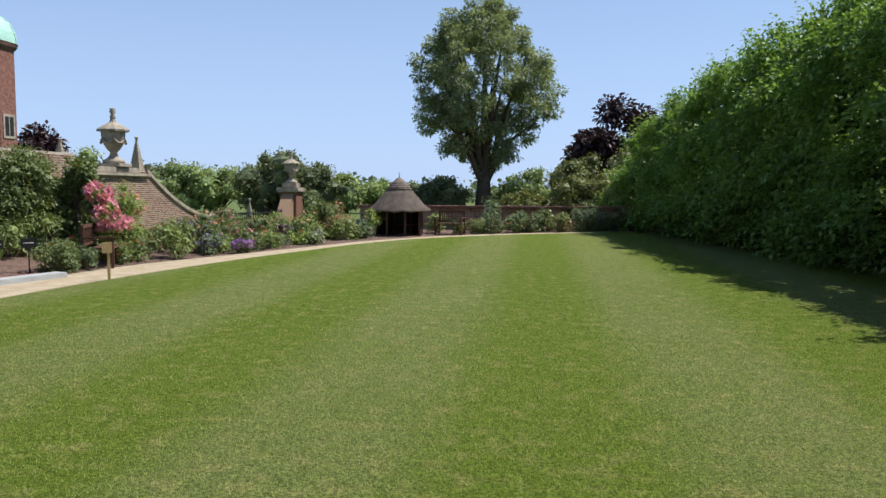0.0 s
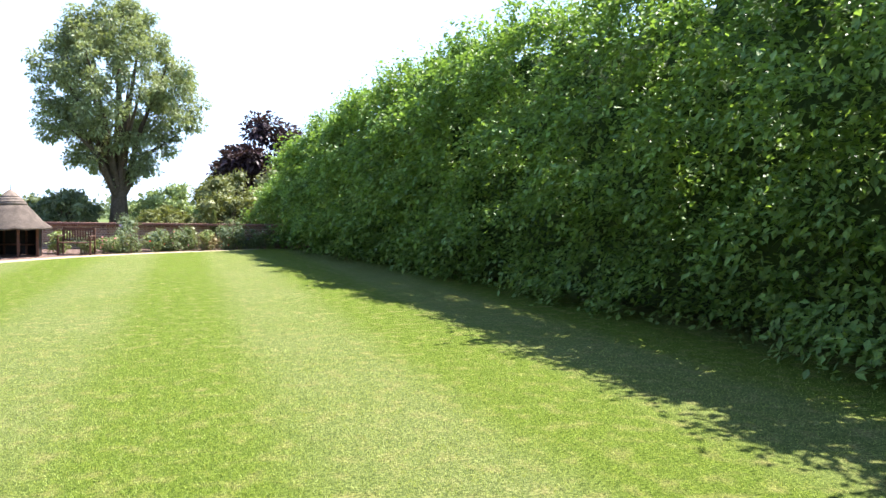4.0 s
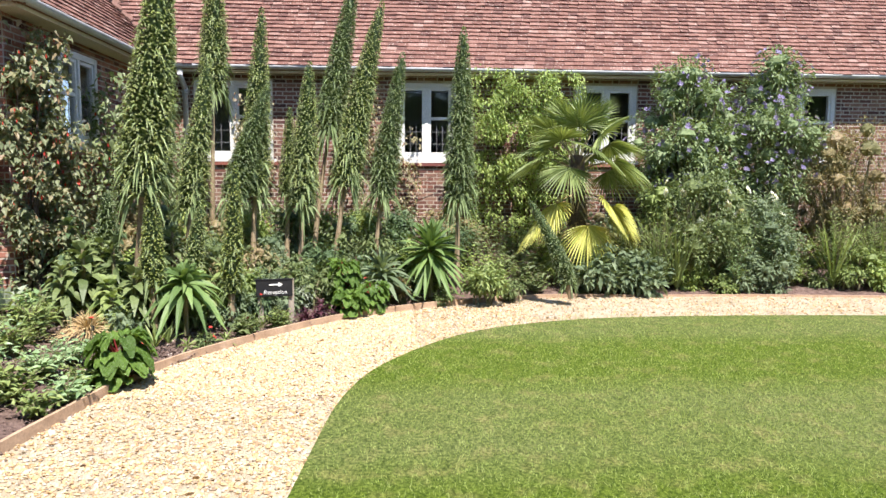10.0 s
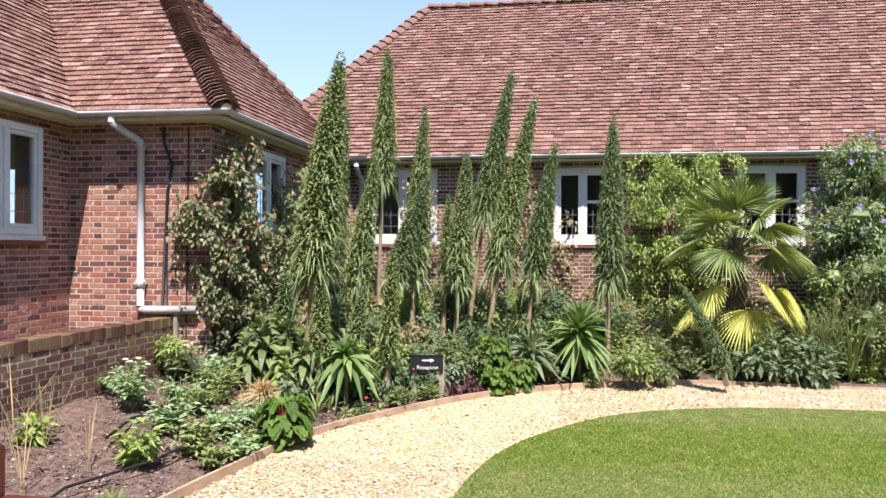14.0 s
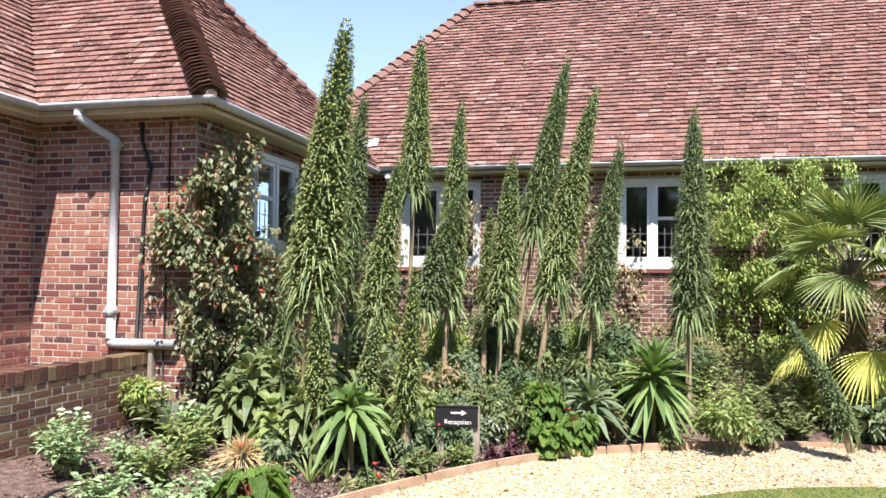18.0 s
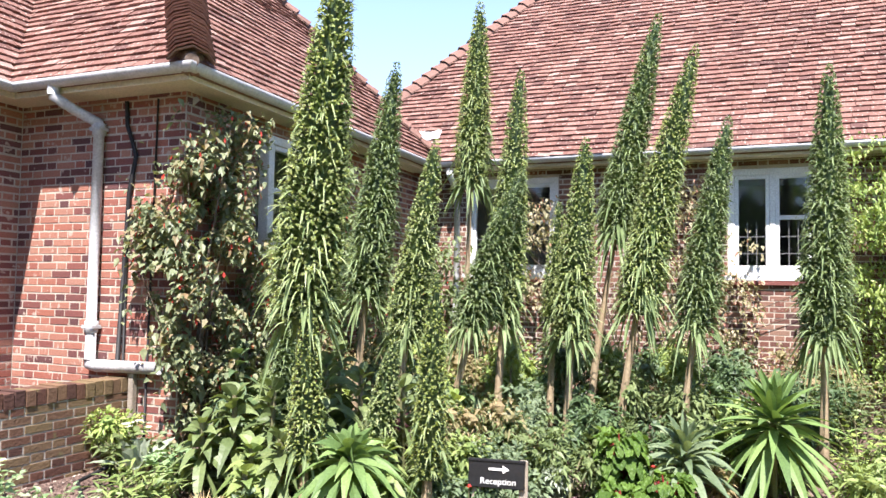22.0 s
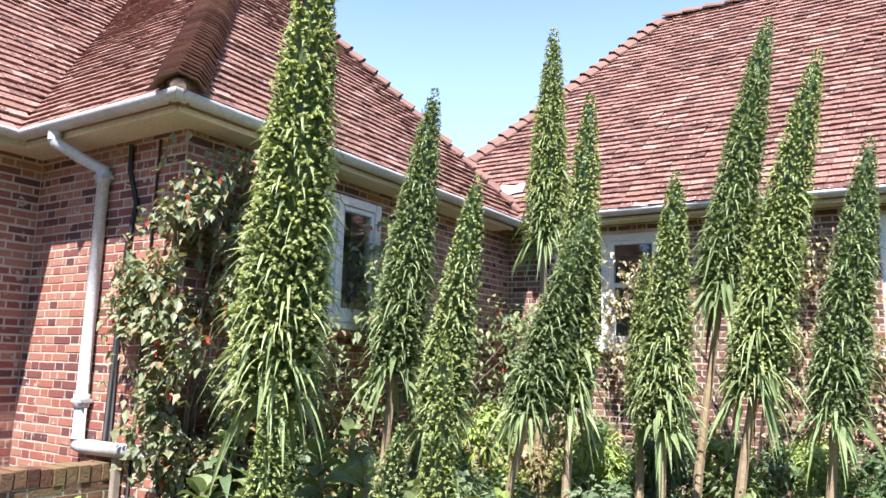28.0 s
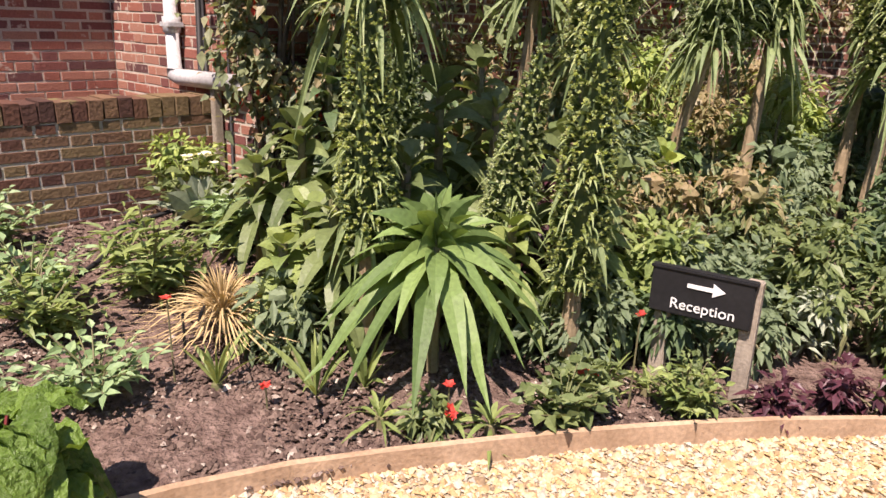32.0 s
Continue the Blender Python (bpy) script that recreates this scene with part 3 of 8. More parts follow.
# timber edging: boards bent along the border
edging = tagged(new("timber_edging"), "thin brown timber boards edging the flower border", "edging", "", "structure")
near = [p for p in BED_EDGE if p[1] < 11.6 and p[0] < 6]
lens = 6
for i in range(0, len(near) - 1, lens):
    seg = near[i:i + lens + 1]
    V = []
    for j, p in enumerate(seg):
        a, b = seg[max(j - 1, 0)], seg[min(j + 1, len(seg) - 1)]
        t = (b - a) / np.linalg.norm(b - a)
        o = np.array([-t[1], t[0]]) * 0.014
        wob = 0.006 * noise.noise((p[0], p[1], 3))
        high = 0.058 + wob - 0.05 * min(1.0, max(0.0, (p[1] - 0.5) / 2.5))
        V += [(*(p - o), -0.05), (*(p + o), -0.05), (*(p + o), high), (*(p - o), high)]
    F = [[4 * j + q, 4 * j + (q + 1) % 4, 4 * j + 4 + (q + 1) % 4, 4 * j + 4 + q] for j in range(len(seg) - 1) for q in range(4)]
    F += [[0, 1, 2, 3], [4 * len(seg) - 1 - q for q in range(4)]]
    link("board", mesh_np("board", V, F), M_TIMBER, edging)

# ---- brickwork ----
BRICK_L, BRICK_W, COURSE, JOINT = 0.222, 0.105, 0.0665, 0.0125


def brick_mesh(w, h=COURSE - JOINT, d=0.03):
    bm = bmesh.new()
    add_box(bm, (-w / 2, -d, -h / 2), (w / 2, 0, h / 2))
    top = [e for e in bm.edges if all(v.co.y > -0.001 for v in e.verts)]
    bmesh.ops.bevel(bm, geom=top, offset=0.0025, segments=1, affect="EDGES")
    me = bpy.data.meshes.new("brick")
    bm.normal_update()
    bm.to_mesh(me)
    bm.free()
    return me


def wall_frame(a, b, flip=False):
    """A wall's own axes: u along it, z up, and its face looking along +v."""
    a, b = Vector((*a, 0)), Vector((*b, 0))
    u = (b - a).normalized()
    v = Vector((-u.y, u.x, 0))
    if flip:
        v = -v
    m = Matrix(((u.x, v.x, 0, a.x), (u.y, v.y, 0, a.y), (0, 0, 1, 0), (0, 0, 0, 1)))
    return m, (b - a).length


def brick_wall(name, label, a, b, z0, z1, holes=(), thick=0.24, flip=False, material=M_BRICK, top=None, pick=None, limit=300, parent=None, detail=True, u_from=0.0):
    """A wall with openings right through it, and its bricks laid in Flemish bond on the face."""
    m, length = wall_frame(a, b, flip)
    us = sorted({0.0, length, *[h[0] for h in holes], *[h[1] for h in holes]})
    if top:
        us = sorted({*us, *np.linspace(0, length, 40)})
    bm = bmesh.new()
    for u0, u1 in zip(us, us[1:]):
        if u1 - u0 < 1e-5:
            continue
        mid = (u0 + u1) / 2
        zt = top(mid) if top else z1
        cuts = sorted((h[2], h[3]) for h in holes if h[0] < mid < h[1])
        lo = z0
        for c0, c1 in cuts + [(zt, zt)]:
            if c0 - lo > 1e-4:
                add_box(bm, (u0, -thick, lo), (u1, 0, c0))
            lo = c1
    bmesh.ops.remove_doubles(bm, verts=bm.verts[:], dist=1e-5)
    wall = part(name, bm, M_MORTAR, parent, label, category="wall", kind="structure")
    wall.matrix_world = m
    if not detail:
        return wall
    whole, half = brick_mesh(BRICK_L - JOINT), brick_mesh(BRICK_W - JOINT / 2)
    rest, made = [], 0
    n_course = int((z1 - z0) / COURSE)
    for c in range(n_course):
        z = z0 + (c + 0.5) * COURSE
        u = u_from - (BRICK_L + BRICK_W + JOINT / 2) / 2 * (c % 2)
        k = 0
        while u < length:
            w = BRICK_L if k % 2 == 0 else BRICK_W + JOINT / 2
            u0, u1 = max(u, u_from), min(u + w, length)
            k += 1
            u += w
            if u1 - u0 < 0.035 or (top and z + COURSE / 2 > top((u0 + u1) / 2)):
                continue
            for h in holes:
                if h[2] - 0.01 < z < h[3] + 0.01:
                    if u0 >= h[0] and u1 <= h[1]:
                        u1 = u0
                    elif u0 < h[0] < u1:
                        u1 = h[0]
                    elif u0 < h[1] < u1:
                        u0 = h[1]
            if u1 - u0 < 0.03:
                continue
            proud = 0.002 + rng.uniform(0, 0.003)
            full = abs((u1 - u0) - w) < 1e-6
            place = Vector(((u0 + u1) / 2, proud, z + rng.normal(0, 0.0012)))
            if full and made < limit and pick and pick(m @ place):
                ob = new("brick", whole if k % 2 == 1 else half)
                if not ob.data.materials:
                    ob.data.materials.append(material)
                ob.parent = wall
                ob.location = place
                ob.rotation_euler = (0, rng.normal(0, 0.006), 0)
                made += 1
            else:
                rest.append((u0 + JOINT / 2, u1 - JOINT / 2, place.y, place.z))
    if rest:
        A = np.array(rest)
        h = (COURSE - JOINT) / 2
        n = len(A)
        V = np.zeros((n, 8, 3))
        for q, (ui, dy, dz, ins) in enumerate([(0, 0, -h, .003), (1, 0, -h, .003), (1, 0, h, .003), (0, 0, h, .003), (0, -0.02, -h, 0), (1, -0.02, -h, 0), (1, -0.02, h, 0), (0, -0.02, h, 0)]):
            V[:, q, 0] = A[:, ui] + (ins if ui == 0 else -ins)
            V[:, q, 1] = A[:, 2] + dy
            V[:, q, 2] = A[:, 3] + (dz - math.copysign(ins, dz))
        quads = np.array([[3, 2, 1, 0], [0, 1, 5, 4], [1, 2, 6, 5], [2, 3, 7, 6], [3, 0, 4, 7]])
        if flip:
            quads = quads[:, ::-1]
        F = (np.arange(n)[:, None, None] * 8 + quads[None]).reshape(-1, 4)
        link("brickwork", mesh_np("brickwork", V.reshape(-1, 3), F), material, wall, kind="stuff")
    return wall


# ---- windows ----
def window(name, m, w, h, lights=2, leaded=True, label=""):
    """A white casement window set in its opening; the face looks along +y of m, its base at the sill."""
    top = tagged(new(name), label or "white-painted timber casement window with leaded lower lights", "window", "", "structure")
    top.matrix_world = m
    f = 0.075

    def bar(nm, lo, hi, mt=M_WHITE, parent=top, bevel=0.004):
        return part(nm, box(lo, hi, bevel), mt, parent)

    bar("window_frame", (0, -0.12, 0), (f, -0.015, h))
    bar("window_frame", (w - f, -0.12, 0), (w, -0.015, h))
    bar("window_frame", (f, -0.12, h - f), (w - f, -0.015, h))
    bar("window_frame", (f, -0.12, 0), (w - f, -0.015, f))
    part("window_sill", box((-0.05, -0.12, -0.06), (w + 0.05, 0.035, -0.004), 0.006), M_WHITE, top)
    part("tile_sill", box((-0.08, -0.1, -0.115), (w + 0.08, 0.045, -0.063), 0.006), M_BRICK, top)
    span = (w - 2 * f - (lights - 1) * 0.06) / lights
    for i in range(lights):
        u0 = f + i * (span + 0.06)
        if i:
            bar("mullion", (u0 - 0.06, -0.12, f), (u0, -0.02, h - f))
        c = 0.045
        for lo, hi in (((u0 + .002, -0.1, f + .002), (u0 + c, -0.03, h - f - .002)), ((u0 + span - c, -0.1, f + .002), (u0 + span - .002, -0.03, h - f - .002)), ((u0 + c, -0.1, f + .002), (u0 + span - c, -0.03, f + c)), ((u0 + c, -0.1, h - f - c), (u0 + span - c, -0.03, h - f - .002))):
            bar("casement_rail", lo, hi)
        if i == 0 and lights > 1:
            bar("transom", (u0 + c, -0.095, h * 0.52), (u0 + span - c, -0.035, h * 0.52 + 0.05))
        pane = part("pane", box((u0 + c, -0.068, f + c), (u0 + span - c, -0.062, h - f - c)), GLASS, top)
        pane.visible_shadow = False
        if leaded:
            for j in (1, 2):
                uu = u0 + c + (span - 2 * c) * j / 3
                part("lead_bar", box((uu - 0.004, -0.06, f + c), (uu + 0.004, -0.052, h * 0.5)), M_LEAD, top)
            for zz in (0.5 * h * 0.33 + f * .7, 0.5 * h * 0.68 + f * .4):
                part("lead_bar", box((u0 + c, -0.06, zz - 0.004), (u0 + span - c, -0.051, zz + 0.004)), M_LEAD, top)
    return top


XD, YC, XB, YA = -12.45, -4.03, -7.65, -5.85
D_END = 10.75
WIN_Z0, WIN_Z1 = 1.86, 3.13
D_WINDOWS = [(-3.4, -2.14, 2), (-0.08, 0.9, 2), (2.95, 4.02, 2), (6.35, 7.6, 2), (8.81, 9.54, 1)]

# long range: wall D looks towards +x
brick_wall("wall_west", "dark red brick wall of the long range", (XD, D_END), (XD, YC), -0.1, 3.3,
           [(D_END - b, D_END - a, WIN_Z0, WIN_Z1) for a, b, _ in D_WINDOWS], flip=False, material=M_BRICK_BROWN, pick=lambda p: 0.0 < p.y < 3.0 and p.z > 1.0)
for i, (a, b, n) in enumerate(D_WINDOWS):
    window("window_%d" % (i + 1), pose(XD, b, WIN_Z0, 0, 0, -90), b - a, WIN_Z1 - WIN_Z0, n)
brick_wall("wall_range_end", "brick end wall of the long range", (XD - 6, D_END), (XD - 0.24, D_END), -0.1, 3.3, flip=False, detail=False)
# wing: walls C (looks to +y), B (to +x), A (to +y)
brick_wall("wall_wing_side", "shaded red brick side wall of the wing", (XB, YC), (XD, YC), -0.1, 3.28, [(0.95, 2.07, 1.95, 3.03)], flip=True, pick=lambda p: p.x > -10 and p.z > 0.8)
window("window_6", pose(XB - 0.95, YC, 1.95, 0, 0, 180), 1.12, 1.08, 2)
brick_wall("wall_wing_front", "red brick wall of the wing beside the downpipe", (XB, YC - 0.24), (XB, YA), -0.1, 3.28, flip=False, pick=lambda p: p.z > 0.8, u_from=-0.24)
brick_wall("wall_wing_south", "red brick wall of the wing with a casement window", (XB, YA), (2.0, YA), -0.1, 3.28, [(0.62, 1.72, 1.86, 3.06)], flip=False, pick=lambda p: p.x < -5.0)
window("window_7", pose(XB + 1.72, YA, 1.86, 0, 0, 180), 1.1, 1.2, 2)

# rooms behind the glass; their unlit dimness is put into a dark grey
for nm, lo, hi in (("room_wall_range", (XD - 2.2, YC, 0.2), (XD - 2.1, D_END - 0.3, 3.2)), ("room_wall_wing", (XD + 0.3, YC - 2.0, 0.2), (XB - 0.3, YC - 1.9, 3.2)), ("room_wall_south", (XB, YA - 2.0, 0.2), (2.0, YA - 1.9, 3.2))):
    part(nm, box(lo, hi), M_DARK_ROOM, None, "inside wall of the house, coloured dark for room shade", category="wall", kind="structure")
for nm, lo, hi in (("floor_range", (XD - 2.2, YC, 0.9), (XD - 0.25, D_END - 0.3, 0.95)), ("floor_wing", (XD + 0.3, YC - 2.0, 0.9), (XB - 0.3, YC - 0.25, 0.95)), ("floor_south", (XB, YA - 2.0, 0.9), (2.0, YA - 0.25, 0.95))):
    part(nm, box(lo, hi), M_DARK_ROOM, None, "inside floor of the house, coloured dark for room shade", category="floor", kind="structure")
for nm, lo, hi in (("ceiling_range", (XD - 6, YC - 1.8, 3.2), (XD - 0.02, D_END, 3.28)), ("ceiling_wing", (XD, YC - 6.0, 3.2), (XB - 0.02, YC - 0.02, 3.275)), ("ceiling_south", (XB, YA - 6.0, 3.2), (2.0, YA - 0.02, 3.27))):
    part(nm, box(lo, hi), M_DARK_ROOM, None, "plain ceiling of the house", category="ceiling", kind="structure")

# ---- roofs ----
TILE_W, GAUGE = 0.165, 0.098


def roof_slope(name, label, o, u, n_plan, poly, pitch, pick=None, limit=300, material=M_TILE, tile=True, w=TILE_W, gauge=GAUGE):
    """A tiled slope. o: eave start; u: along the eave; n_plan: plan way up the slope; poly: (along, up) outline measured on the slope."""
    u, npl = Vector(u).normalized(), Vector(n_plan).normalized()
    v = (npl * math.cos(pitch) + Vector((0, 0, 1)) * math.sin(pitch)).normalized()
    nrm = u.cross(v)
    if nrm.z < 0:
        nrm = -nrm
    m = Matrix(((u.x, v.x, nrm.x, o[0]), (u.y, v.y, nrm.y, o[1]), (u.z, v.z, nrm.z, o[2]), (0, 0, 0, 1)))
    bm = bmesh.new()
    lo = [bm.verts.new((a, b, -0.12)) for a, b in poly]
    hi = [bm.verts.new((a, b, -0.03)) for a, b in poly]
    bm.faces.new(lo)
    bm.faces.new(hi)
    for i in range(len(poly)):
        j = (i + 1) % len(poly)
        bm.faces.new((lo[i], lo[j], hi[j], hi[i]))
    bmesh.ops.recalc_face_normals(bm, faces=bm.faces[:])
    roof = part(name, bm, M_TILE_DARK, None, label, category="roof", kind="structure")
    roof.matrix_world = m
    if not tile:
        return roof
    P = np.array(poly)

    def span_at(y):
        xs = []
        for i in range(len(P)):
            a, b = P[i], P[(i + 1) % len(P)]
            if (a[1] <= y) != (b[1] <= y):
                xs.append(a[0] + (y - a[1]) / (b[1] - a[1]) * (b[0] - a[0]))
        return (min(xs), max(xs)) if len(xs) >= 2 else None

    tile_me = None
    rest, made = [], 0
    top_v = P[:, 1].max()
    for r in range(int(top_v / gauge)):
        y = r * gauge
        s = span_at(y + gauge * 0.5)
        if not s:
            continue
        x = s[0] - (w * 0.5 if r % 2 else 0) + rng.uniform(-0.01, 0.01)
        sag = 0.01 * math.sin(r * 1.7)
        while x < s[1]:
            x0, x1 = max(x, s[0]), min(x + w - 0.004, s[1])
            x += w
            if x1 - x0 < 0.04:
                continue
            lift = 0.01 + rng.uniform(0, 0.009) + 0.004 * sag
            tw = rng.normal(0, 0.0035)
            c = m @ Vector(((x0 + x1) / 2, y, 0))
            if made < limit and pick and pick(c) and x1 - x0 > w - 0.006:
                if tile_me is None:
                    bmt = bmesh.new()
                    add_box(bmt, (-(w - 0.004) / 2, -0.02, -0.006), ((w - 0.004) / 2, gauge + 0.02, 0.008))
                    for q in bmt.verts:
                        if q.co.y < 0:
                            q.co.z += 0.026 if q.co.z > 0 else 0.014
                    tile_me = bpy.data.meshes.new("roof_tile")
                    bmt.to_mesh(tile_me)
                    bmt.free()
                    tile_me.materials.append(material)
                ob = new("roof_tile", tile_me)
                ob.parent = roof
                ob.location = ((x0 + x1) / 2, y, lift - 0.014)
                ob.rotation_euler = (rng.normal(0, 0.012), 0, rng.normal(0, 0.012))
                made += 1
            else:
                rest.append((x0, x1, y - 0.02 + rng.normal(0, 0.003), y + gauge + 0.015, lift, tw))
    if rest:
        A = np.array(rest)
        n = len(A)
        V = np.zeros((n, 8, 3))
        for q, (xi, yi, up) in enumerate([(0, 2, 1), (1, 2, 1), (1, 3, 0), (0, 3, 0)]):
            V[:, q, 0], V[:, q, 1] = A[:, xi], A[:, yi]
            V[:, q, 2] = np.where(up, A[:, 4] + 0.02, 0.002) + A[:, 5] * (1 if xi else -1)
            V[:, q + 4] = V[:, q] - np.array([0, 0, 0.022])
        quads = np.array([[0, 1, 2, 3], [0, 4, 5, 1], [1, 5, 6, 2], [3, 7, 4, 0]])
        F = (np.arange(n)[:, None, None] * 8 + quads[None]).reshape(-1, 4)
        link("tiling", mesh_np("tiling", V.reshape(-1, 3), F), material, roof, kind="stuff")
    return roof


def hip_tiles(name, a, b, label, size=0.17, step=0.2, material=M_TILE_DARK, lift=0.02):
    """Bonnet tiles overlapping up a hip from a to b."""
    a, b = Vector(a), Vector(b)
    run = b - a
    n = max(2, int(run.length / step))
    top = tagged(new(name), label, "hip tiles", "", "structure")
    V, F = [], []
    w = run.normalized()
    side = w.cross(Vector((0, 0, 1))).normalized()
    up = side.cross(w)
    prof = [(-1.0, -0.62), (-0.66, -0.16), (0, 0.12), (0.66, -0.16), (1.0, -0.62)]
    for s, g in ((0.0, 1.0), (1.35, 0.78)):
        for dz in (0, -0.016):
            for p, q in prof:
                V.append(side * p * size * g + up * (q * size * g + dz + (0.05 if s == 0 else 0.0)) + w * (s * step))
    for j in range(4):
        F += [[j, j + 1, 11 + j, 10 + j], [5 + j, 15 + j, 16 + j, 6 + j], [j, 5 + j, 6 + j, j + 1], [10 + j, 11 + j, 16 + j, 15 + j]]
    me = mesh_np("bonnet_tile", [tuple(v) for v in V], F)
    me.materials.append(material)
    for i in range(n):
        ob = new("bonnet_tile", me)
        ob.parent = top
        ob.location = a + w * (i * step) + up * lift
        ob.rotation_euler = (rng.normal(0, 0.02), rng.normal(0, 0.02), rng.normal(0, 0.02))
    return top


EAVE, EAVE_WING = 3.33, 3.285
PITCH = math.atan(1.19)
SL = 1 / math.cos(PITCH)
# long range: slope facing +x; hipped at both ends
ex, y0, y1, run = -12.05, -5.75, 10.75, 2.98
roof_slope("roof_range", "weathered red clay plain-tile roof of the long range", (ex, y1, EAVE), (0, -1, 0), (-1, 0, 0),
           [(0, 0), (y1 - y0, 0), (y1 - y0 - run, run * SL), (run, run * SL)], PITCH, pick=lambda p: -1 < p.y < 6 and p.z < 4.6)
roof_slope("roof_range_north_hip", "red clay tile hip of the long range", (ex - 2 * run, y1, EAVE), (1, 0, 0), (0, -1, 0), [(0, 0), (2 * run, 0), (run, run * SL)], PITCH)
roof_slope("roof_range_south_hip", "red clay tile hip of the long range", (ex, y0, EAVE), (-1, 0, 0), (0, 1, 0), [(0, 0), (2 * run, 0), (run, run * SL)], PITCH)
roof_slope("roof_range_back", "red clay tile back slope of the long range", (ex - 2 * run, y0, EAVE), (0, 1, 0), (1, 0, 0),
           [(0, 0), (y1 - y0, 0), (y1 - y0 - run, run * SL), (run, run * SL)], PITCH, tile=False)
top_z = EAVE + run * 1.19
hip_tiles("hip_range_south", (ex, y0, EAVE), (ex - run, y0 + run, top_z), "weathered clay bonnet tiles along a roof hip")
hip_tiles("hip_range_north", (ex, y1, EAVE), (ex - run, y1 - run, top_z), "weathered clay bonnet tiles along a roof hip")
hip_tiles("ridge_range", (ex - run, y0 + run, top_z), (ex - run, y1 - run, top_z), "half-round clay ridge tiles", 0.14, 0.3)
# lighter tile tone for the wing's hip, with sunlit brightness put into the colour
M_HIP = mat("sunlit_bonnet_tile", (0.3, 0.185, 0.145), (0.17, 0.1, 0.08), by="object", rough=0.9, bump=0.006, bump_scale=45)
M_HIP_FOOT = mat("hip_mortar", (0.3, 0.22, 0.17), (0.18, 0.12, 0.09), 9, 0.95, 0.01, 40)
# wing block: slopes B (+x), C (+y) and its far side
bx, cy = -7.27, -3.66
wide = 5.1
half_w = wide / 2
roof_slope("roof_wing_front", "weathered red tile roof slope of the wing", (bx, cy, EAVE_WING), (0, -1, 0), (-1, 0, 0), [(0, 0), (1.87, 0), (6.2, half_w * SL), (half_w, half_w * SL)], PITCH, pick=lambda p: p.z < 5.2)
roof_slope("roof_wing_side", "weathered red tile hip of the wing", (bx - wide, cy, EAVE_WING), (1, 0, 0), (0, -1, 0), [(0, 0), (wide, 0), (half_w, half_w * SL)], PITCH, pick=lambda p: p.x > -10.5)
roof_slope("roof_wing_back", "red tile back slope of the wing", (bx - wide, cy - 7, EAVE_WING), (0, 1, 0), (1, 0, 0), [(0, 0), (7, 0), (7 - half_w, half_w * SL), (0, half_w * SL)], PITCH, tile=False)
apex = (bx - half_w, cy - half_w, EAVE_WING + half_w * 1.19)
hip_tiles("hip_wing_near", (bx, cy, EAVE_WING + 0.01), apex, "thick mortared bonnet tiles on the wing's hip", 0.175, 0.07, M_HIP, 0.05)
link("hip_foot", mesh_np("hip_foot", *tube([(bx + 0.02, cy + 0.02, EAVE_WING + 0.0), (bx - 0.1, cy - 0.1, EAVE_WING + 0.06), (bx - 0.3, cy - 0.3, EAVE_WING + 0.28), apex], [0.05, 0.1, 0.11, 0.1], 12)), M_HIP_FOOT, None, "pale mortar fillet at the foot of the hip", category="mortar", kind="structure")
hip_tiles("hip_wing_far", (bx - wide, cy, EAVE_WING), apex, "weathered clay bonnet tiles along a roof hip")
hip_tiles("ridge_wing", apex, (apex[0], apex[1] - 1.9, apex[2]), "half-round clay ridge tiles", 0.13, 0.3)
# south arm: slope A facing +y
ay = cy - 1.87
roof_slope("roof_south", "weathered red tile roof over the casement window", (2.5, ay, EAVE_WING), (-1, 0, 0), (0, -1, 0), [(0, 0), (2.5 - bx, 0), (2.5 - bx + 2.4, 2.4 * SL), (2.5 - bx + 1.6, 3.7 * SL), (0, 3.7 * SL)], PITCH, pick=lambda p: p.x < -5.5 and p.z < 5.4)
hip_tiles("hip_south", (bx - 2.4, ay - 2.4, EAVE_WING + 2.4 * 1.19), (bx - 1.6, ay - 3.7, EAVE_WING + 3.7 * 1.19), "weathered clay bonnet tiles along a roof hip", 0.14)


V = [(-12.32 - k * 0.11, y, 3.71 + k * 0.131 + 0.012 * math.sin(y * 21)) for y in np.linspace(-4.25, -3.78, 7) for k in (0, 1)]
V = V + [(x, y, z - 0.006) for x, y, z in V]
F = [[2 * i, 2 * i + 1, 2 * i + 3, 2 * i + 2] for i in range(6)] + [[14 + 2 * i, 16 + 2 * i, 17 + 2 * i, 15 + 2 * i] for i in range(6)] + [[2 * i, 2 * i + 2, 16 + 2 * i, 14 + 2 * i] for i in range(6)]
link("lead_flashing", mesh_np("lead_flashing", V, F), M_WHITE, None, "pale crumpled lead flashing at the foot of the valley", category="flashing", kind="structure")


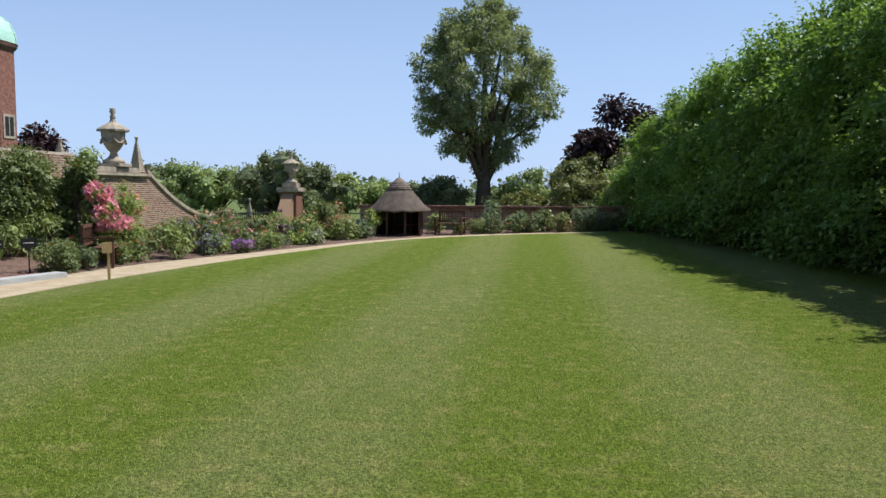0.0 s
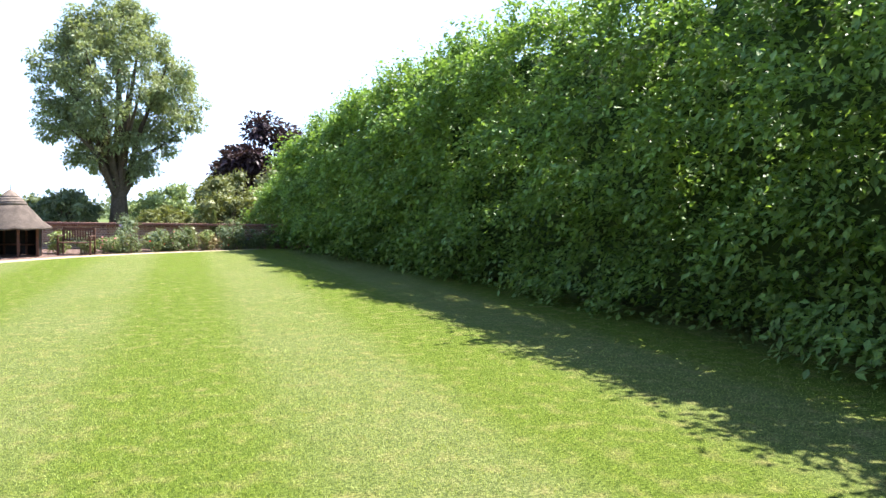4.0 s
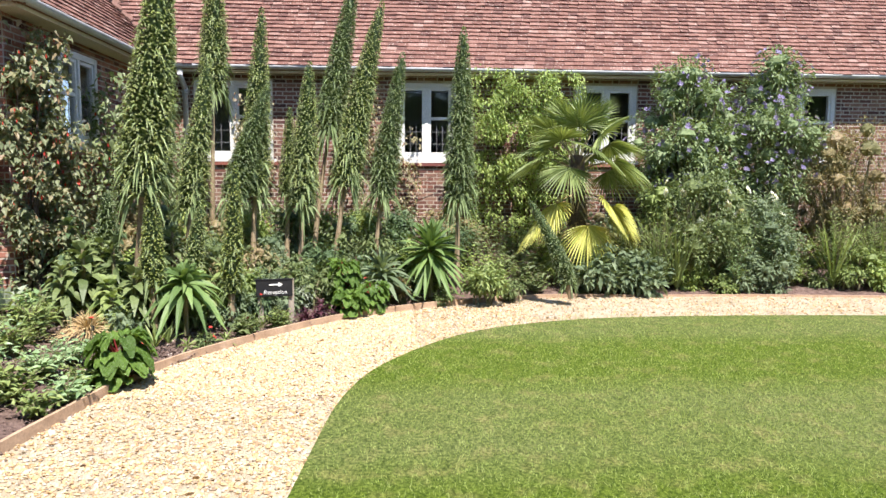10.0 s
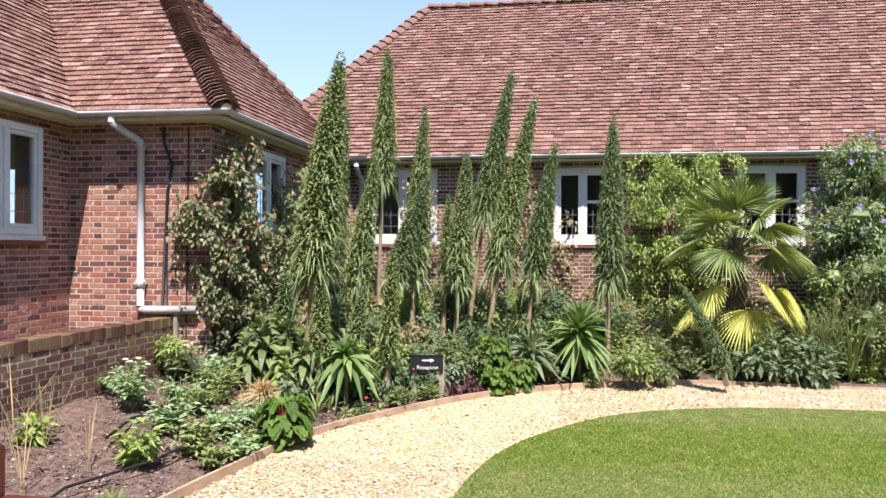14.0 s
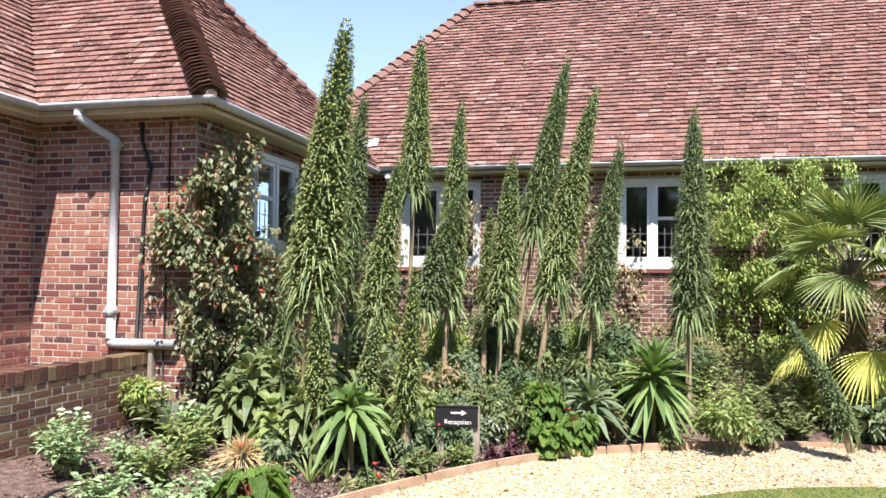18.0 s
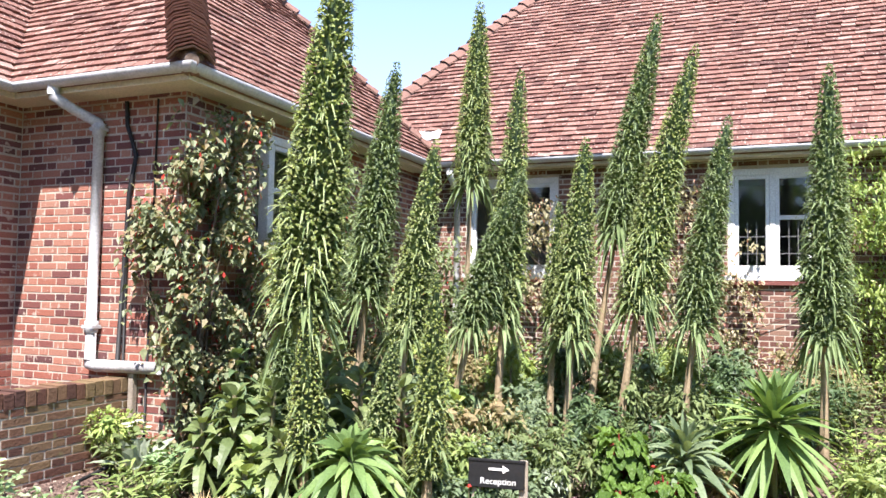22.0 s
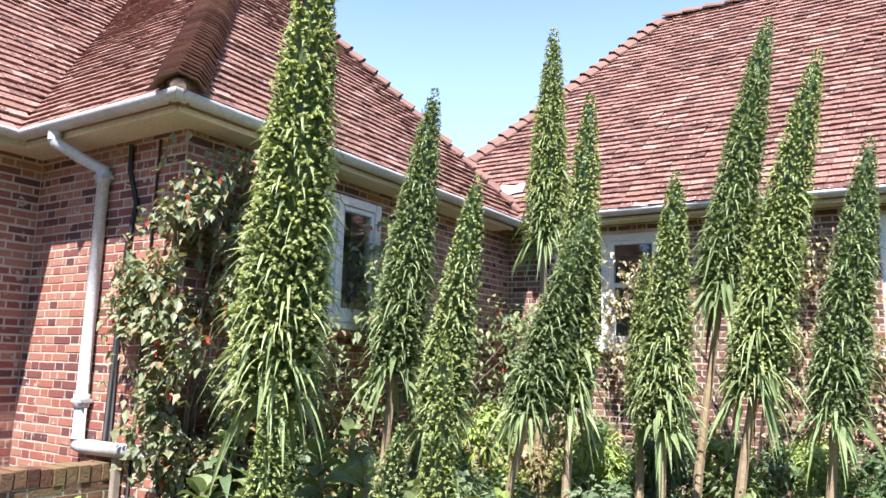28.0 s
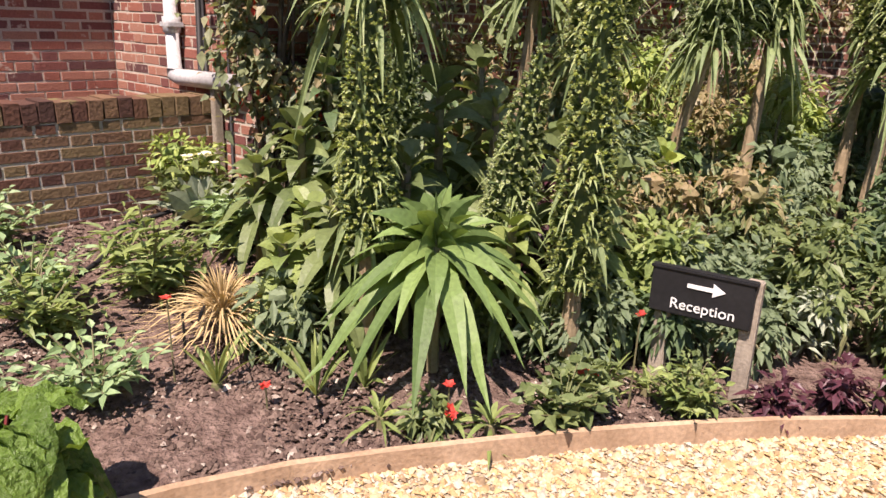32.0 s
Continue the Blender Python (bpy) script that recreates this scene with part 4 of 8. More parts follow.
# eaves: soffit board, fascia and gutter, mitred round the corners
def eaves(name, pts, label, z):
    """A boxed cream soffit with a half-round grey gutter along its outer edge; the house lies to the right of pts."""
    top = tagged(new(name), label, "eaves", "", "structure")
    P = [np.array(p, float) for p in pts]
    D = [(b - a) / np.linalg.norm(b - a) for a, b in zip(P, P[1:])]
    R = [np.array([d[1], -d[0]]) for d in D]
    inward = [R[0]] + [(a + b) / (1 + a @ b) for a, b in zip(R, R[1:])] + [R[-1]]
    ring = [[0, 1, 2, 3], [7, 6, 5, 4], [0, 4, 5, 1], [1, 5, 6, 2], [2, 6, 7, 3], [3, 7, 4, 0]]
    for i in range(len(P) - 1):
        a, b, oa, ob_ = P[i], P[i + 1], inward[i], inward[i + 1]
        for nm, i0, i1, z0, z1 in (("soffit", 0.085, 0.43, z - 0.085, z - 0.03), ("fascia", 0.06, 0.084, z - 0.1, z - 0.01)):
            q = [a + oa * i0, b + ob_ * i0, b + ob_ * i1, a + oa * i1]
            link(nm, mesh_np(nm, [(*p, h) for h in (z0, z1) for p in q], ring), M_CREAM, top)
        V, F = [], []
        for e, o in ((a, oa), (b, ob_)):
            for r in (0.062, 0.056):
                for k in range(9):
                    w = math.pi + math.pi * k / 8
                    V.append((e[0] + o[0] * r * math.cos(w), e[1] + o[1] * r * math.cos(w), z + r * math.sin(w)))
        for k in range(8):
            F += [[k, k + 1, 19 + k, 18 + k], [9 + k, 27 + k, 28 + k, 10 + k]]
        F += [[0, 18, 27, 9], [8, 17, 35, 26]]
        link("gutter", mesh_np("gutter", V, F), M_GREY, top, smooth=True)
    return top


eaves("eaves_range", [(-12.08, 10.85), (-12.08, -3.74)], "cream boxed eaves with a grey half-round gutter", EAVE - 0.005)
eaves("eaves_wing", [(-12.02, -3.68), (-7.28, -3.68), (-7.28, -5.5), (2.0, -5.5)], "cream boxed eaves with a grey half-round gutter turning the wing's corners", EAVE_WING - 0.005)


def downpipe(name, x, y, z0, out, label, side=None, foot=None):
    """A painted iron rainwater pipe with a swan neck, collars and brackets; out: plan way from wall to gutter."""
    top = empty(name, x, y, 0, label=label, category="downpipe")
    ox, oy = out[0], out[1]
    sx, sy = side or (0, 0)
    neck = [(ox + sx, oy + sy, 3.24), (ox + sx, oy + sy, 3.15), (ox * 0.5 + sx * 0.55, oy * 0.5 + sy * 0.55, 3.06), (0, 0, 2.98), (0, 0, 2.9)]
    link("swan_neck", mesh_np("swan_neck", *tube(neck, 0.043, 12)), M_GREY, top, smooth=True)
    link("pipe", mesh_np("pipe", *tube([(0, 0, 2.92), (0, 0, z0)], 0.043, 12)), M_GREY, top, smooth=True)
    for z in (2.93, 1.3):
        link("collar", mesh_np("collar", *tube([(0, 0, z - 0.05), (0, 0, z - 0.045), (0, 0, z + 0.045), (0, 0, z + 0.05)], [0.044, 0.054, 0.056, 0.044], 12)), M_GREY, top, smooth=True)
        part("bracket", box((-0.05, -0.06, z - 0.015), (0.05, 0.06, z + 0.015), 0.004), M_GREY, top)
    link("outlet", mesh_np("outlet", *tube([(ox + sx, oy + sy, 3.16), (ox + sx, oy + sy, 3.25)], [0.044, 0.05], 12)), M_GREY, top, smooth=True)
    if foot:
        link("foot_pipe", mesh_np("foot_pipe", *tube([(0, 0, z0 + 0.04), (0, 0, z0), (foot[0] * 0.1, foot[1] * 0.1, z0 - 0.012), (foot[0], foot[1], z0 - 0.0)], 0.05, 12)), M_GREY, top, smooth=True)
    return top


downpipe("downpipe", XB + 0.06, -4.88, 1.0, (0.3, 0), "grey-painted iron downpipe on the brick wing", side=(0, -0.18), foot=(0.0, 0.72))
downpipe("downpipe", XD + 0.06, -3.52, 0.3, (0.3, 0), "grey-painted downpipe in the corner of the house", side=(0, 0.0))


def cable(name, pts, r, label):
    link(name, mesh_np(name, *tube(pts, r, 6)), M_BLACK, None, label, True, category="cable")


cable("black_pipe", [(XB + 0.03, -4.62, 3.15), (XB + 0.035, -4.6, 2.95), (XB + 0.03, -4.5, 2.7), (XB + 0.03, -4.56, 2.4), (XB + 0.03, -4.62, 1.0)], 0.018, "black plastic pipe running down the brick wall")
cable("black_cable", [(XB + 0.02, -4.57, 2.35), (XB + 0.02, -4.57, 1.0)], 0.012, "black cable clipped to the brick wall")
cable("wall_cable", [(XB + 0.02, -4.3, 3.15), (XB + 0.02, -4.31, 2.0), (XB + 0.02, -4.33, 0.2)], 0.009, "thin dark cable clipped to the brick wall")
cable("garden_hose", [(-5.0, -3.6, 0.19), (-5.6, -3.75, 0.21), (-6.2, -3.5, 0.22), (-6.6, -3.8, 0.26), (-6.9, -4.2, 0.29), (-7.3, -4.3, 0.31)], 0.013, "black irrigation hose lying on the soil")
cable("drip_hose", [(-3.4, -3.2, 0.07), (-4.1, -3.3, 0.1), (-4.7, -3.05, 0.11), (-5.4, -2.95, 0.13), (-6.1, -2.9, 0.14)], 0.011, "black irrigation hose lying on the soil")

# low garden wall with a soldier-course coping
low = brick_wall("garden_wall_low", "low mossy brick garden wall with rounded coping", (-7.62, -4.49), (-2.2, -4.72), 0.072, 0.8035, thick=0.22, material=M_BRICK_MOSS, flip=False, pick=lambda p: True)
bmc = brick_mesh(BRICK_W - 0.03, 0.11, 0.2)
bmc.materials.append(M_BRICK_MOSS)
ln = math.hypot(5.42, 0.18)
for i in range(int(ln / 0.081)):
    ob = new("coping_brick", bmc)
    ob.parent = low
    ob.location = (0.04 + i * 0.081, 0.01 + rng.normal(0, 0.003), 0.856 + rng.normal(0, 0.004))
    ob.rotation_euler = (0, rng.normal(0, 0.03), 0)
part("post_stub", box((-7.63, -4.46, 0.2), (-7.58, -4.41, 0.97), 0.004), M_POST, None, "weathered timber stub at the end of the low wall", category="post")

# old garden wall continuing the long range, with a ramped top
def ramp(u):
    return 2.62 + 0.55 * max(0.0, 1 - u / 1.0) ** 1.6 if u < 9.2 else 1.95


gw = brick_wall("garden_wall_old", "old red brick garden wall with ramped brick coping", (XD, 22.0), (XD, D_END), -0.1, 3.2, flip=False, material=M_BRICK_OLD, top=lambda u: ramp(22.0 - D_END - u), pick=lambda p: p.y < 13.5 and p.z > 1.4)
for i in range(70):
    u = 0.03 + i * 0.081
    z = ramp(u)
    s = (ramp(u + 0.04) - ramp(u - 0.04)) / 0.08 if u > 0.05 else -0.6
    ob = new("coping_brick", bmc)
    ob.parent = gw
    ob.location = (22.0 - D_END - u, 0.02, z + 0.03)
    ob.rotation_euler = (0, math.atan(s), 0)

# ---- plants by the house ----
def echium(base, tip, girth, z_leaf, label, dark=False, long=0.42, skirt=60, mat_a=None):
    """A tree echium in flower: a pale stem, a tall spire of bud clusters with curling bracts, and a skirt of long drooping leaves."""
    bx_, by_, bz_ = base
    top = empty("echium", bx_, by_, bz_, label=label, category="echium", group="tall echiums against the house")
    T = np.array(tip) - np.array(base)
    H = T[2]
    z0 = (z_leaf - bz_) / H

    def axis(s):
        s = np.asarray(s, float)[..., None]
        return np.concatenate([T[0] * s ** 1.3, T[1] * s ** 1.3, H * s], -1)

    def prof(q):
        return girth * np.clip(np.minimum((1 - q) ** 0.52 * 1.1, 0.82 + q * 1.2), 0.06, 1)

    link("stem", mesh_np("stem", *tube(axis(np.linspace(0, 0.97, 9)) - np.array([0, 0, 0.03]), np.linspace(0.04, 0.006, 9), 7)), M_TRUNK, top)
    # solid core, coloured dark to paint the shade between bud clusters
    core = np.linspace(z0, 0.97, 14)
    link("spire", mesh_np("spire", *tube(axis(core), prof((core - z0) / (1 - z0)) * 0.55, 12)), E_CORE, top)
    # bud clusters wind round the spire, each a knot of pale buds on a short shoot, with dark gaps between
    step = 0.027 + 0.042 * girth
    qs, at = [], 0.0
    while at < 1:
        ring = max(7, int(2 * math.pi * float(prof(at)) / step))
        qs += list(np.full(ring, at) + rng.uniform(-0.4, 0.4, ring) * step / ((1 - z0) * H))
        at += 0.86 * step / ((1 - z0) * H)
    s = np.clip(np.array(qs), 0, 1)
    n = len(s)
    a = np.arange(n) * 2.39996 + rng.normal(0, 0.12, n)
    g = prof(s)
    out = np.stack([np.cos(a), np.sin(a), np.zeros(n)], 1)
    reach = g * (0.9 + rng.normal(0, 0.07, n)) + 0.006
    tilt = np.array([0, 0, 0.3])
    C = axis(z0 + (1 - z0) * s) + (out + tilt * 0.35) * reach[:, None]
    k = 6
    big = (0.011 + 0.03 * g) * rng.uniform(0.8, 1.2, n)
    way = np.repeat(out + tilt, k, 0) * 0.75 + ball(n * k) * 0.95
    sz = np.repeat(big, k) * rng.uniform(0.75, 1.2, n * k)
    start = np.repeat(C - (out + tilt) * (big * 0.35)[:, None], k, 0)
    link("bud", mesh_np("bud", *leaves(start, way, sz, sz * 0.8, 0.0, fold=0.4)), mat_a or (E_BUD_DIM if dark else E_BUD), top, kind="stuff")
    # leafy shoots under the buds
    m = int(n * 1.6)
    i = rng.integers(0, n, m)
    P = axis(z0 + (1 - z0) * s[i]) + out[i] * (g[i] * 0.5)[:, None]
    link("shoot_leaf", mesh_np("shoot_leaf", *leaves(P, out[i] + rng.normal(0, 0.3, (m, 3)) + tilt, g[i] * 0.42 + 0.02, 0.016 + 0.03 * g[i], -0.1, seg=2)), E_DARK, top, kind="stuff")
    # narrow bracts curl out between the clusters, longer towards the foot
    m = int(n * 0.22)
    i = rng.integers(0, n, m)
    ln = (0.03 + 0.2 * girth) * (1.25 - s[i]) * rng.uniform(0.6, 1.3, m) * (0.7 + long)
    P = axis(z0 + (1 - z0) * s[i]) + out[i] * (g[i] * 0.72)[:, None]
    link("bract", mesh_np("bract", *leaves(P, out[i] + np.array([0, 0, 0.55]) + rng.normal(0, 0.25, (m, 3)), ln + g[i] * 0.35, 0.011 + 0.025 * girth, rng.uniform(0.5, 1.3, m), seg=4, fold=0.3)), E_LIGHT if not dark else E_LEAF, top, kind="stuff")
    # long leaves splay and hang from the lower third
    m = int(skirt * 0.8)
    s = np.where(rng.uniform(0, 1, m) < 0.5, np.abs(rng.normal(0, 0.06, m)) - 0.03, rng.uniform(0, 0.34, m))
    a = rng.uniform(0, 2 * math.pi, m)
    out = np.stack([np.cos(a), np.sin(a), rng.uniform(-1.4, 0.2, m)], 1)
    P = axis(np.clip(z0 + (1 - z0) * s, 0.05, 1)) + out * np.array([1, 1, 0]) * (girth * rng.uniform(0.4, 0.72, m))[:, None]
    ln = long * 0.4 * rng.uniform(0.5, 1.25, m) * np.clip(1.0 - 1.1 * np.maximum(s, 0), 0.4, 1)
    link("long_leaf", mesh_np("long_leaf", *leaves(P, out, ln, 0.038 * rng.uniform(0.6, 1.2, m), rng.uniform(0.5, 1.5, m), seg=5, fold=0.3)), E_LEAF, top, kind="stuff")
    return top


TALL = "tall green echium spire packed with small leaves and buds"
echium((-7.3, -2.75, 0.2), (-6.99, -2.25, 3.8), 0.25, 1.42, "very tall stout echium spire with curling long leaves", long=0.5, skirt=84)
echium((-8.6, -3.0, 0.27), (-8.76, -2.72, 3.62), 0.2, 1.55, TALL, dark=True, long=0.5, skirt=70)
echium((-8.62, -2.62, 0.25), (-8.69, -2.3, 2.9), 0.18, 1.2, TALL, long=0.45)
echium((-10.6, -2.75, 0.3), (-10.61, -2.6, 4.85), 0.2, 2.75, "very tall slender echium spire behind the others", long=0.6, skirt=70)
echium((-9.4, -1.98, 0.25), (-9.54, -1.82, 3.69), 0.19, 1.35, TALL, long=0.5, skirt=70)
# dark: the neighbour's shade is put into dimmer buds and bracts
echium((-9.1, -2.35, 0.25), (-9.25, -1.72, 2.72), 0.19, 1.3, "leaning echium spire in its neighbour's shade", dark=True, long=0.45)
echium((-9.72, -1.42, 0.25), (-9.82, -1.27, 3.08), 0.2, 1.2, TALL, long=0.5, skirt=80)
echium((-9.9, -1.62, 0.25), (-9.95, -1.55, 2.5), 0.12, 1.35, "small pale echium spire beside a taller one", long=0.35, skirt=30)
echium((-10.1, -1.3, 0.25), (-10.34, -0.67, 4.37), 0.2, 2.15, "tall dark leaning echium spire", dark=True, long=0.6, skirt=80)
echium((-10.0, -1.0, 0.25), (-10.15, -0.32, 3.95), 0.22, 1.45, "tall leaning echium spire with a thick leafy skirt", long=0.6, skirt=100)
echium((-10.2, -0.45, 0.25), (-10.31, -0.04, 3.3), 0.2, 1.3, "leaning echium spire before the window", dark=True, long=0.5, skirt=70)
echium((-9.7, 0.66, 0.22), (-9.71, 0.73, 3.53), 0.21, 1.25, "upright echium spire with dark drooping leaves", dark=True, long=0.55, skirt=90)
echium((-7.12, -2.53, 0.18), (-7.09, -2.49, 1.6), 0.12, 0.55, "short echium spire with tiny white flowers", long=0.3, skirt=24, mat_a=E_BUD_LIME)
echium((-7.64, -1.9, 0.14), (-7.52, -1.8, 1.75), 0.115, 0.4, "short fading echium spire with drooping bracts", long=0.3, skirt=26, mat_a=E_BUD_LIME)
echium((-7.7, -2.35, 0.2), (-7.75, -2.2, 1.3), 0.12, 0.5, "short echium spire among broad leaves", long=0.3, skirt=40)
echium((-9.0, 2.05, 0.1), (-9.05, 1.5, 1.32), 0.12, 0.25, "small bent echium spire beside the palm", dark=True, long=0.25, skirt=30)
echium((-8.0, -3.3, 0.27), (-7.95, -3.2, 1.45), 0.15, 0.6, "young leafy echium spire in the corner bed", dark=True, long=0.45, skirt=60)

# young rosettes
rosette("echium_rosette", "young echium rosette of long bright green leaves beside the sign", -7.22, -2.25, 0.1, 64, 0.53, 0.085, E_ROSE, rise=(-0.1, 1.3), droop=0.75, stalk=0.5, low=0.8, category="echium")
rosette("echium_rosette", "large bright green echium rosette with splayed leaves", -9.3, 0.28, 0.1, 90, 0.7, 0.085, E_ROSE, rise=(-0.6, 1.35), droop=0.42, stalk=0.66, low=0.7, category="echium")
rosette("echium_rosette", "grey-green narrow-leaved echium rosette", -9.0, -0.35, 0.1, 64, 0.6, 0.07, L_GREY, rise=(0.0, 1.3), droop=0.7, stalk=0.4, category="echium")
rosette("echium_rosette", "broad drooping green leaves of a young echium", -7.35, -3.25, 0.27, 26, 0.42, 0.11, L_MID, rise=(0.0, 1.1), droop=1.0, stalk=0.62, category="echium")
rosette("echium_rosette", "broad drooping green leaves of a young echium", -7.75, -2.75, 0.25, 26, 0.42, 0.11, L_MID, rise=(0.0, 1.1), droop=1.0, stalk=0.85, category="echium")
rosette("echium_rosette", "broad drooping green leaves of a young echium", -8.1, -2.3, 0.22, 22, 0.4, 0.1, L_MID, rise=(0.0, 1.1), droop=1.0, stalk=0.7, category="echium")
for x, y, z, l, mt in ((-7.5, -2.7, 0.7, 0.36, L_MID), (-7.08, -2.68, 0.62, 0.32, L_MID), (-7.35, -2.55, 0.75, 0.34, L_MID), (-7.62, -2.2, 0.55, 0.3, L_FRESH), (-6.95, -2.85, 0.42, 0.28, L_FRESH), (-7.95, -2.0, 0.62, 0.34, L_FRESH), (-7.45, -3.0, 0.8, 0.36, L_MID), (-7.7, -3.2, 0.75, 0.36, L_MID), (-7.15, -2.95, 0.5, 0.32, L_FRESH), (-7.9, -2.55, 0.9, 0.36, L_MID), (-8.2, -2.9, 1.0, 0.36, L_MID), (-7.2, -3.4, 0.55, 0.34, L_MID), (-7.75, -3.55, 0.9, 0.36, L_DARK)):
    rosette("echium_rosette", "young echium with broad drooping green leaves", x, y, soil_z(x, y), 30, l, 0.085, mt, rise=(-0.2, 1.1), droop=1.0, stalk=z, low=0.45, category="echium", group="young echiums under the spires")
rosette("yellow_leaf_plant", "plant with drooping pale yellow-green leaves", -8.9, -2.2, 0.22, 22, 0.3, 0.1, L_LIME, rise=(0.0, 1.2), droop=1.0, stalk=0.52)
rosette("cardoon", "silvery cardoon with jagged upright leaves by the low wall", -7.2, -3.95, 0.28, 14, 0.5, 0.13, L_SILVER, rise=(0.7, 1.4), droop=0.35, stalk=0.05)
rosette("sedge", "tuft of straw-coloured sedge blades", -6.75, -3.0, 0.17, 260, 0.5, 0.008, L_STRAW, rise=(0.3, 1.4), droop=0.75, stalk=0.03, category="grass tuft")
for x, y, l in ((-6.55, -2.72, 0.34), (-6.78, -2.42, 0.42), (-6.95, -2.35, 0.4), (-7.62, -1.72, 0.34), (-3.93, -2.84, 0.3)):
    rosette("iris", "small fan of upright sword-shaped green leaves", x, y, soil_z(x, y), 11, l, 0.024, L_FRESH, rise=(0.9, 1.45), droop=0.3, stalk=0.02, group="irises in the border")
for x, y in ((-7.0, -1.95), (-6.85, -2.15), (-7.75, -1.6), (-7.1, -1.85)):
    rosette("daylily", "tuft of arching narrow pale green leaves", x, y, soil_z(x, y), 14, 0.27, 0.022, L_FRESH, rise=(0.4, 1.3), droop=0.8, stalk=0.03, group="daylily tufts in the border")

# low plants on the open soil
LOW = [
       
       (-4.83, -4.1, 0.2, 90, 0.12, L_LIME, "yellowing leafy seedling on bare soil"), 
       (-7.35, -4.25, 0.45, 420, 0.08, L_LIME, "pale leafy plant at the foot of the low wall"),
       (-6.9, -2.75, 0.34, 200, 0.1, L_GREY, "nasturtium-like plant with rounded leaves"), (-7.5, -1.75, 0.2, 130, 0.07, L_MID, "small green plant with red flowers"), (-6.95, -2.0, 0.13, 70, 0.08, L_MID, "small sprawling plant with a red flower"),
       (-7.75, -1.42, 0.2, 180, 0.06, L_MID, "small leafy plant under the sign"), (-8.62, -1.25, 0.28, 160, 0.07, L_SILVER, "low feathery silver-grey foliage"), 
       (-8.2, -0.98, 0.2, 90, 0.08, L_PURPLE, "small dark purple-leaved plant"), (-7.95, -1.18, 0.17, 70, 0.09, L_PURPLE, "small dark purple-leaved plant"),
       (-8.6, -1.55, 0.42, 300, 0.1, L_GREY, "blue-grey toothed foliage behind the sign"), (-8.85, -1.35, 0.5, 400, 0.1, L_MID, "leafy green plant behind the sign"), (-8.3, -1.9, 0.45, 420, 0.1, L_FRESH, "bright divided leaves under the spires"),
       (-8.5, -2.6, 0.5, 260, 0.09, L_PURPLE, "dark purple-leaved plant under the spires"), (-9.0, 0.95, 0.55, 480, 0.1, L_FRESH, "bright green leafy plant beside the rosette"), (-9.15, -0.1, 0.3, 260, 0.07, L_RUST, "low plant with yellow-edged leaves"),
       (-9.0, 0.4, 0.25, 240, 0.07, L_MID, "low green edging plant"), (-9.6, -0.3, 0.7, 460, 0.12, L_MID, "leafy plant with palmate leaves under the spires"), (-9.9, 0.2, 0.65, 420, 0.12, L_FRESH, "fern-like fresh green foliage"),
       (-9.45, -1.0, 0.55, 420, 0.12, L_MID, "leafy green plant under the spires"), (-9.25, 1.35, 0.3, 300, 0.07, L_MID, "low green edging plant")]
for x, y, h, n, lf, mt, lab in LOW:
    h = h * 1.25 if mt is L_SEDUM else h
    fl = ("flower", 5, 0.05, F_RED) if "red flower" in lab else (("flower_head", 8, 0.08, F_WHITE) if "cream" in lab else None)
    bush("chard" if "chard" in lab else "border_plant", lab, x, y, (h * 0.6, h * 0.6, h), int(n * 1.4) if lf < 0.11 else n, lf * (0.72 if lf < 0.11 else 0.9), mt, soil_z(x, y), 7, flowers=fl, category="plant", aspect=0.62 if "chard" in lab else 0.4, droop=0.4, seg=3 if "chard" in lab else 2, stem=M_STEM)


def stemmed(name, label, x, y, h, n, spread, leaf, width, material, per=8, category="plant", group="", start=0.2, flat=0.35):
    """A plant of many stems from one crown, each set with leaves to its tip."""
    top = empty(name, x, y, soil_z(x, y), label=label, category=category, group=group)
    a = np.arange(n) * 2.39996 + rng.uniform(0, 6)
    r = spread * h * np.sqrt(rng.uniform(0.02, 1, n))
    tip = np.stack([np.cos(a) * r, np.sin(a) * r, h * rng.uniform(0.65, 1.1, n) * (1 - 0.35 * (r / (h * spread + 1e-6)) ** 2)], 1)
    knee = tip * np.array([0.35, 0.35, 0.62])
    link("stem", mesh_np("stem", *joined([tube([(0, 0, -0.03), m, e], [0.006, 0.004, 0.002], 4) for m, e in zip(knee, tip)])), M_STEM, top, kind="stuff")
    P, D, L = [], [], []
    for j in range(per):
        q = start + (1 - start) * j / (per - 1)
        P.append(2 * q * (1 - q) * knee + q * q * tip)
        b = a + rng.normal(0, 0.4, n) + (1.35 if j % 2 else -1.35) * (j < per - 1)
        D.append(np.stack([np.cos(b), np.sin(b), flat + rng.normal(0, 0.3, n)], 1))
        L.append(leaf * rng.uniform(0.7, 1.2, n) * (0.75 + 0.35 * math.sin(math.pi * q)))
    L = np.concatenate(L)
    link("foliage", mesh_np("foliage", *leaves(np.concatenate(P), np.concatenate(D), L, L * width / leaf, 0.3, seg=3, fold=0.22)), material, top, kind="stuff")
    return top


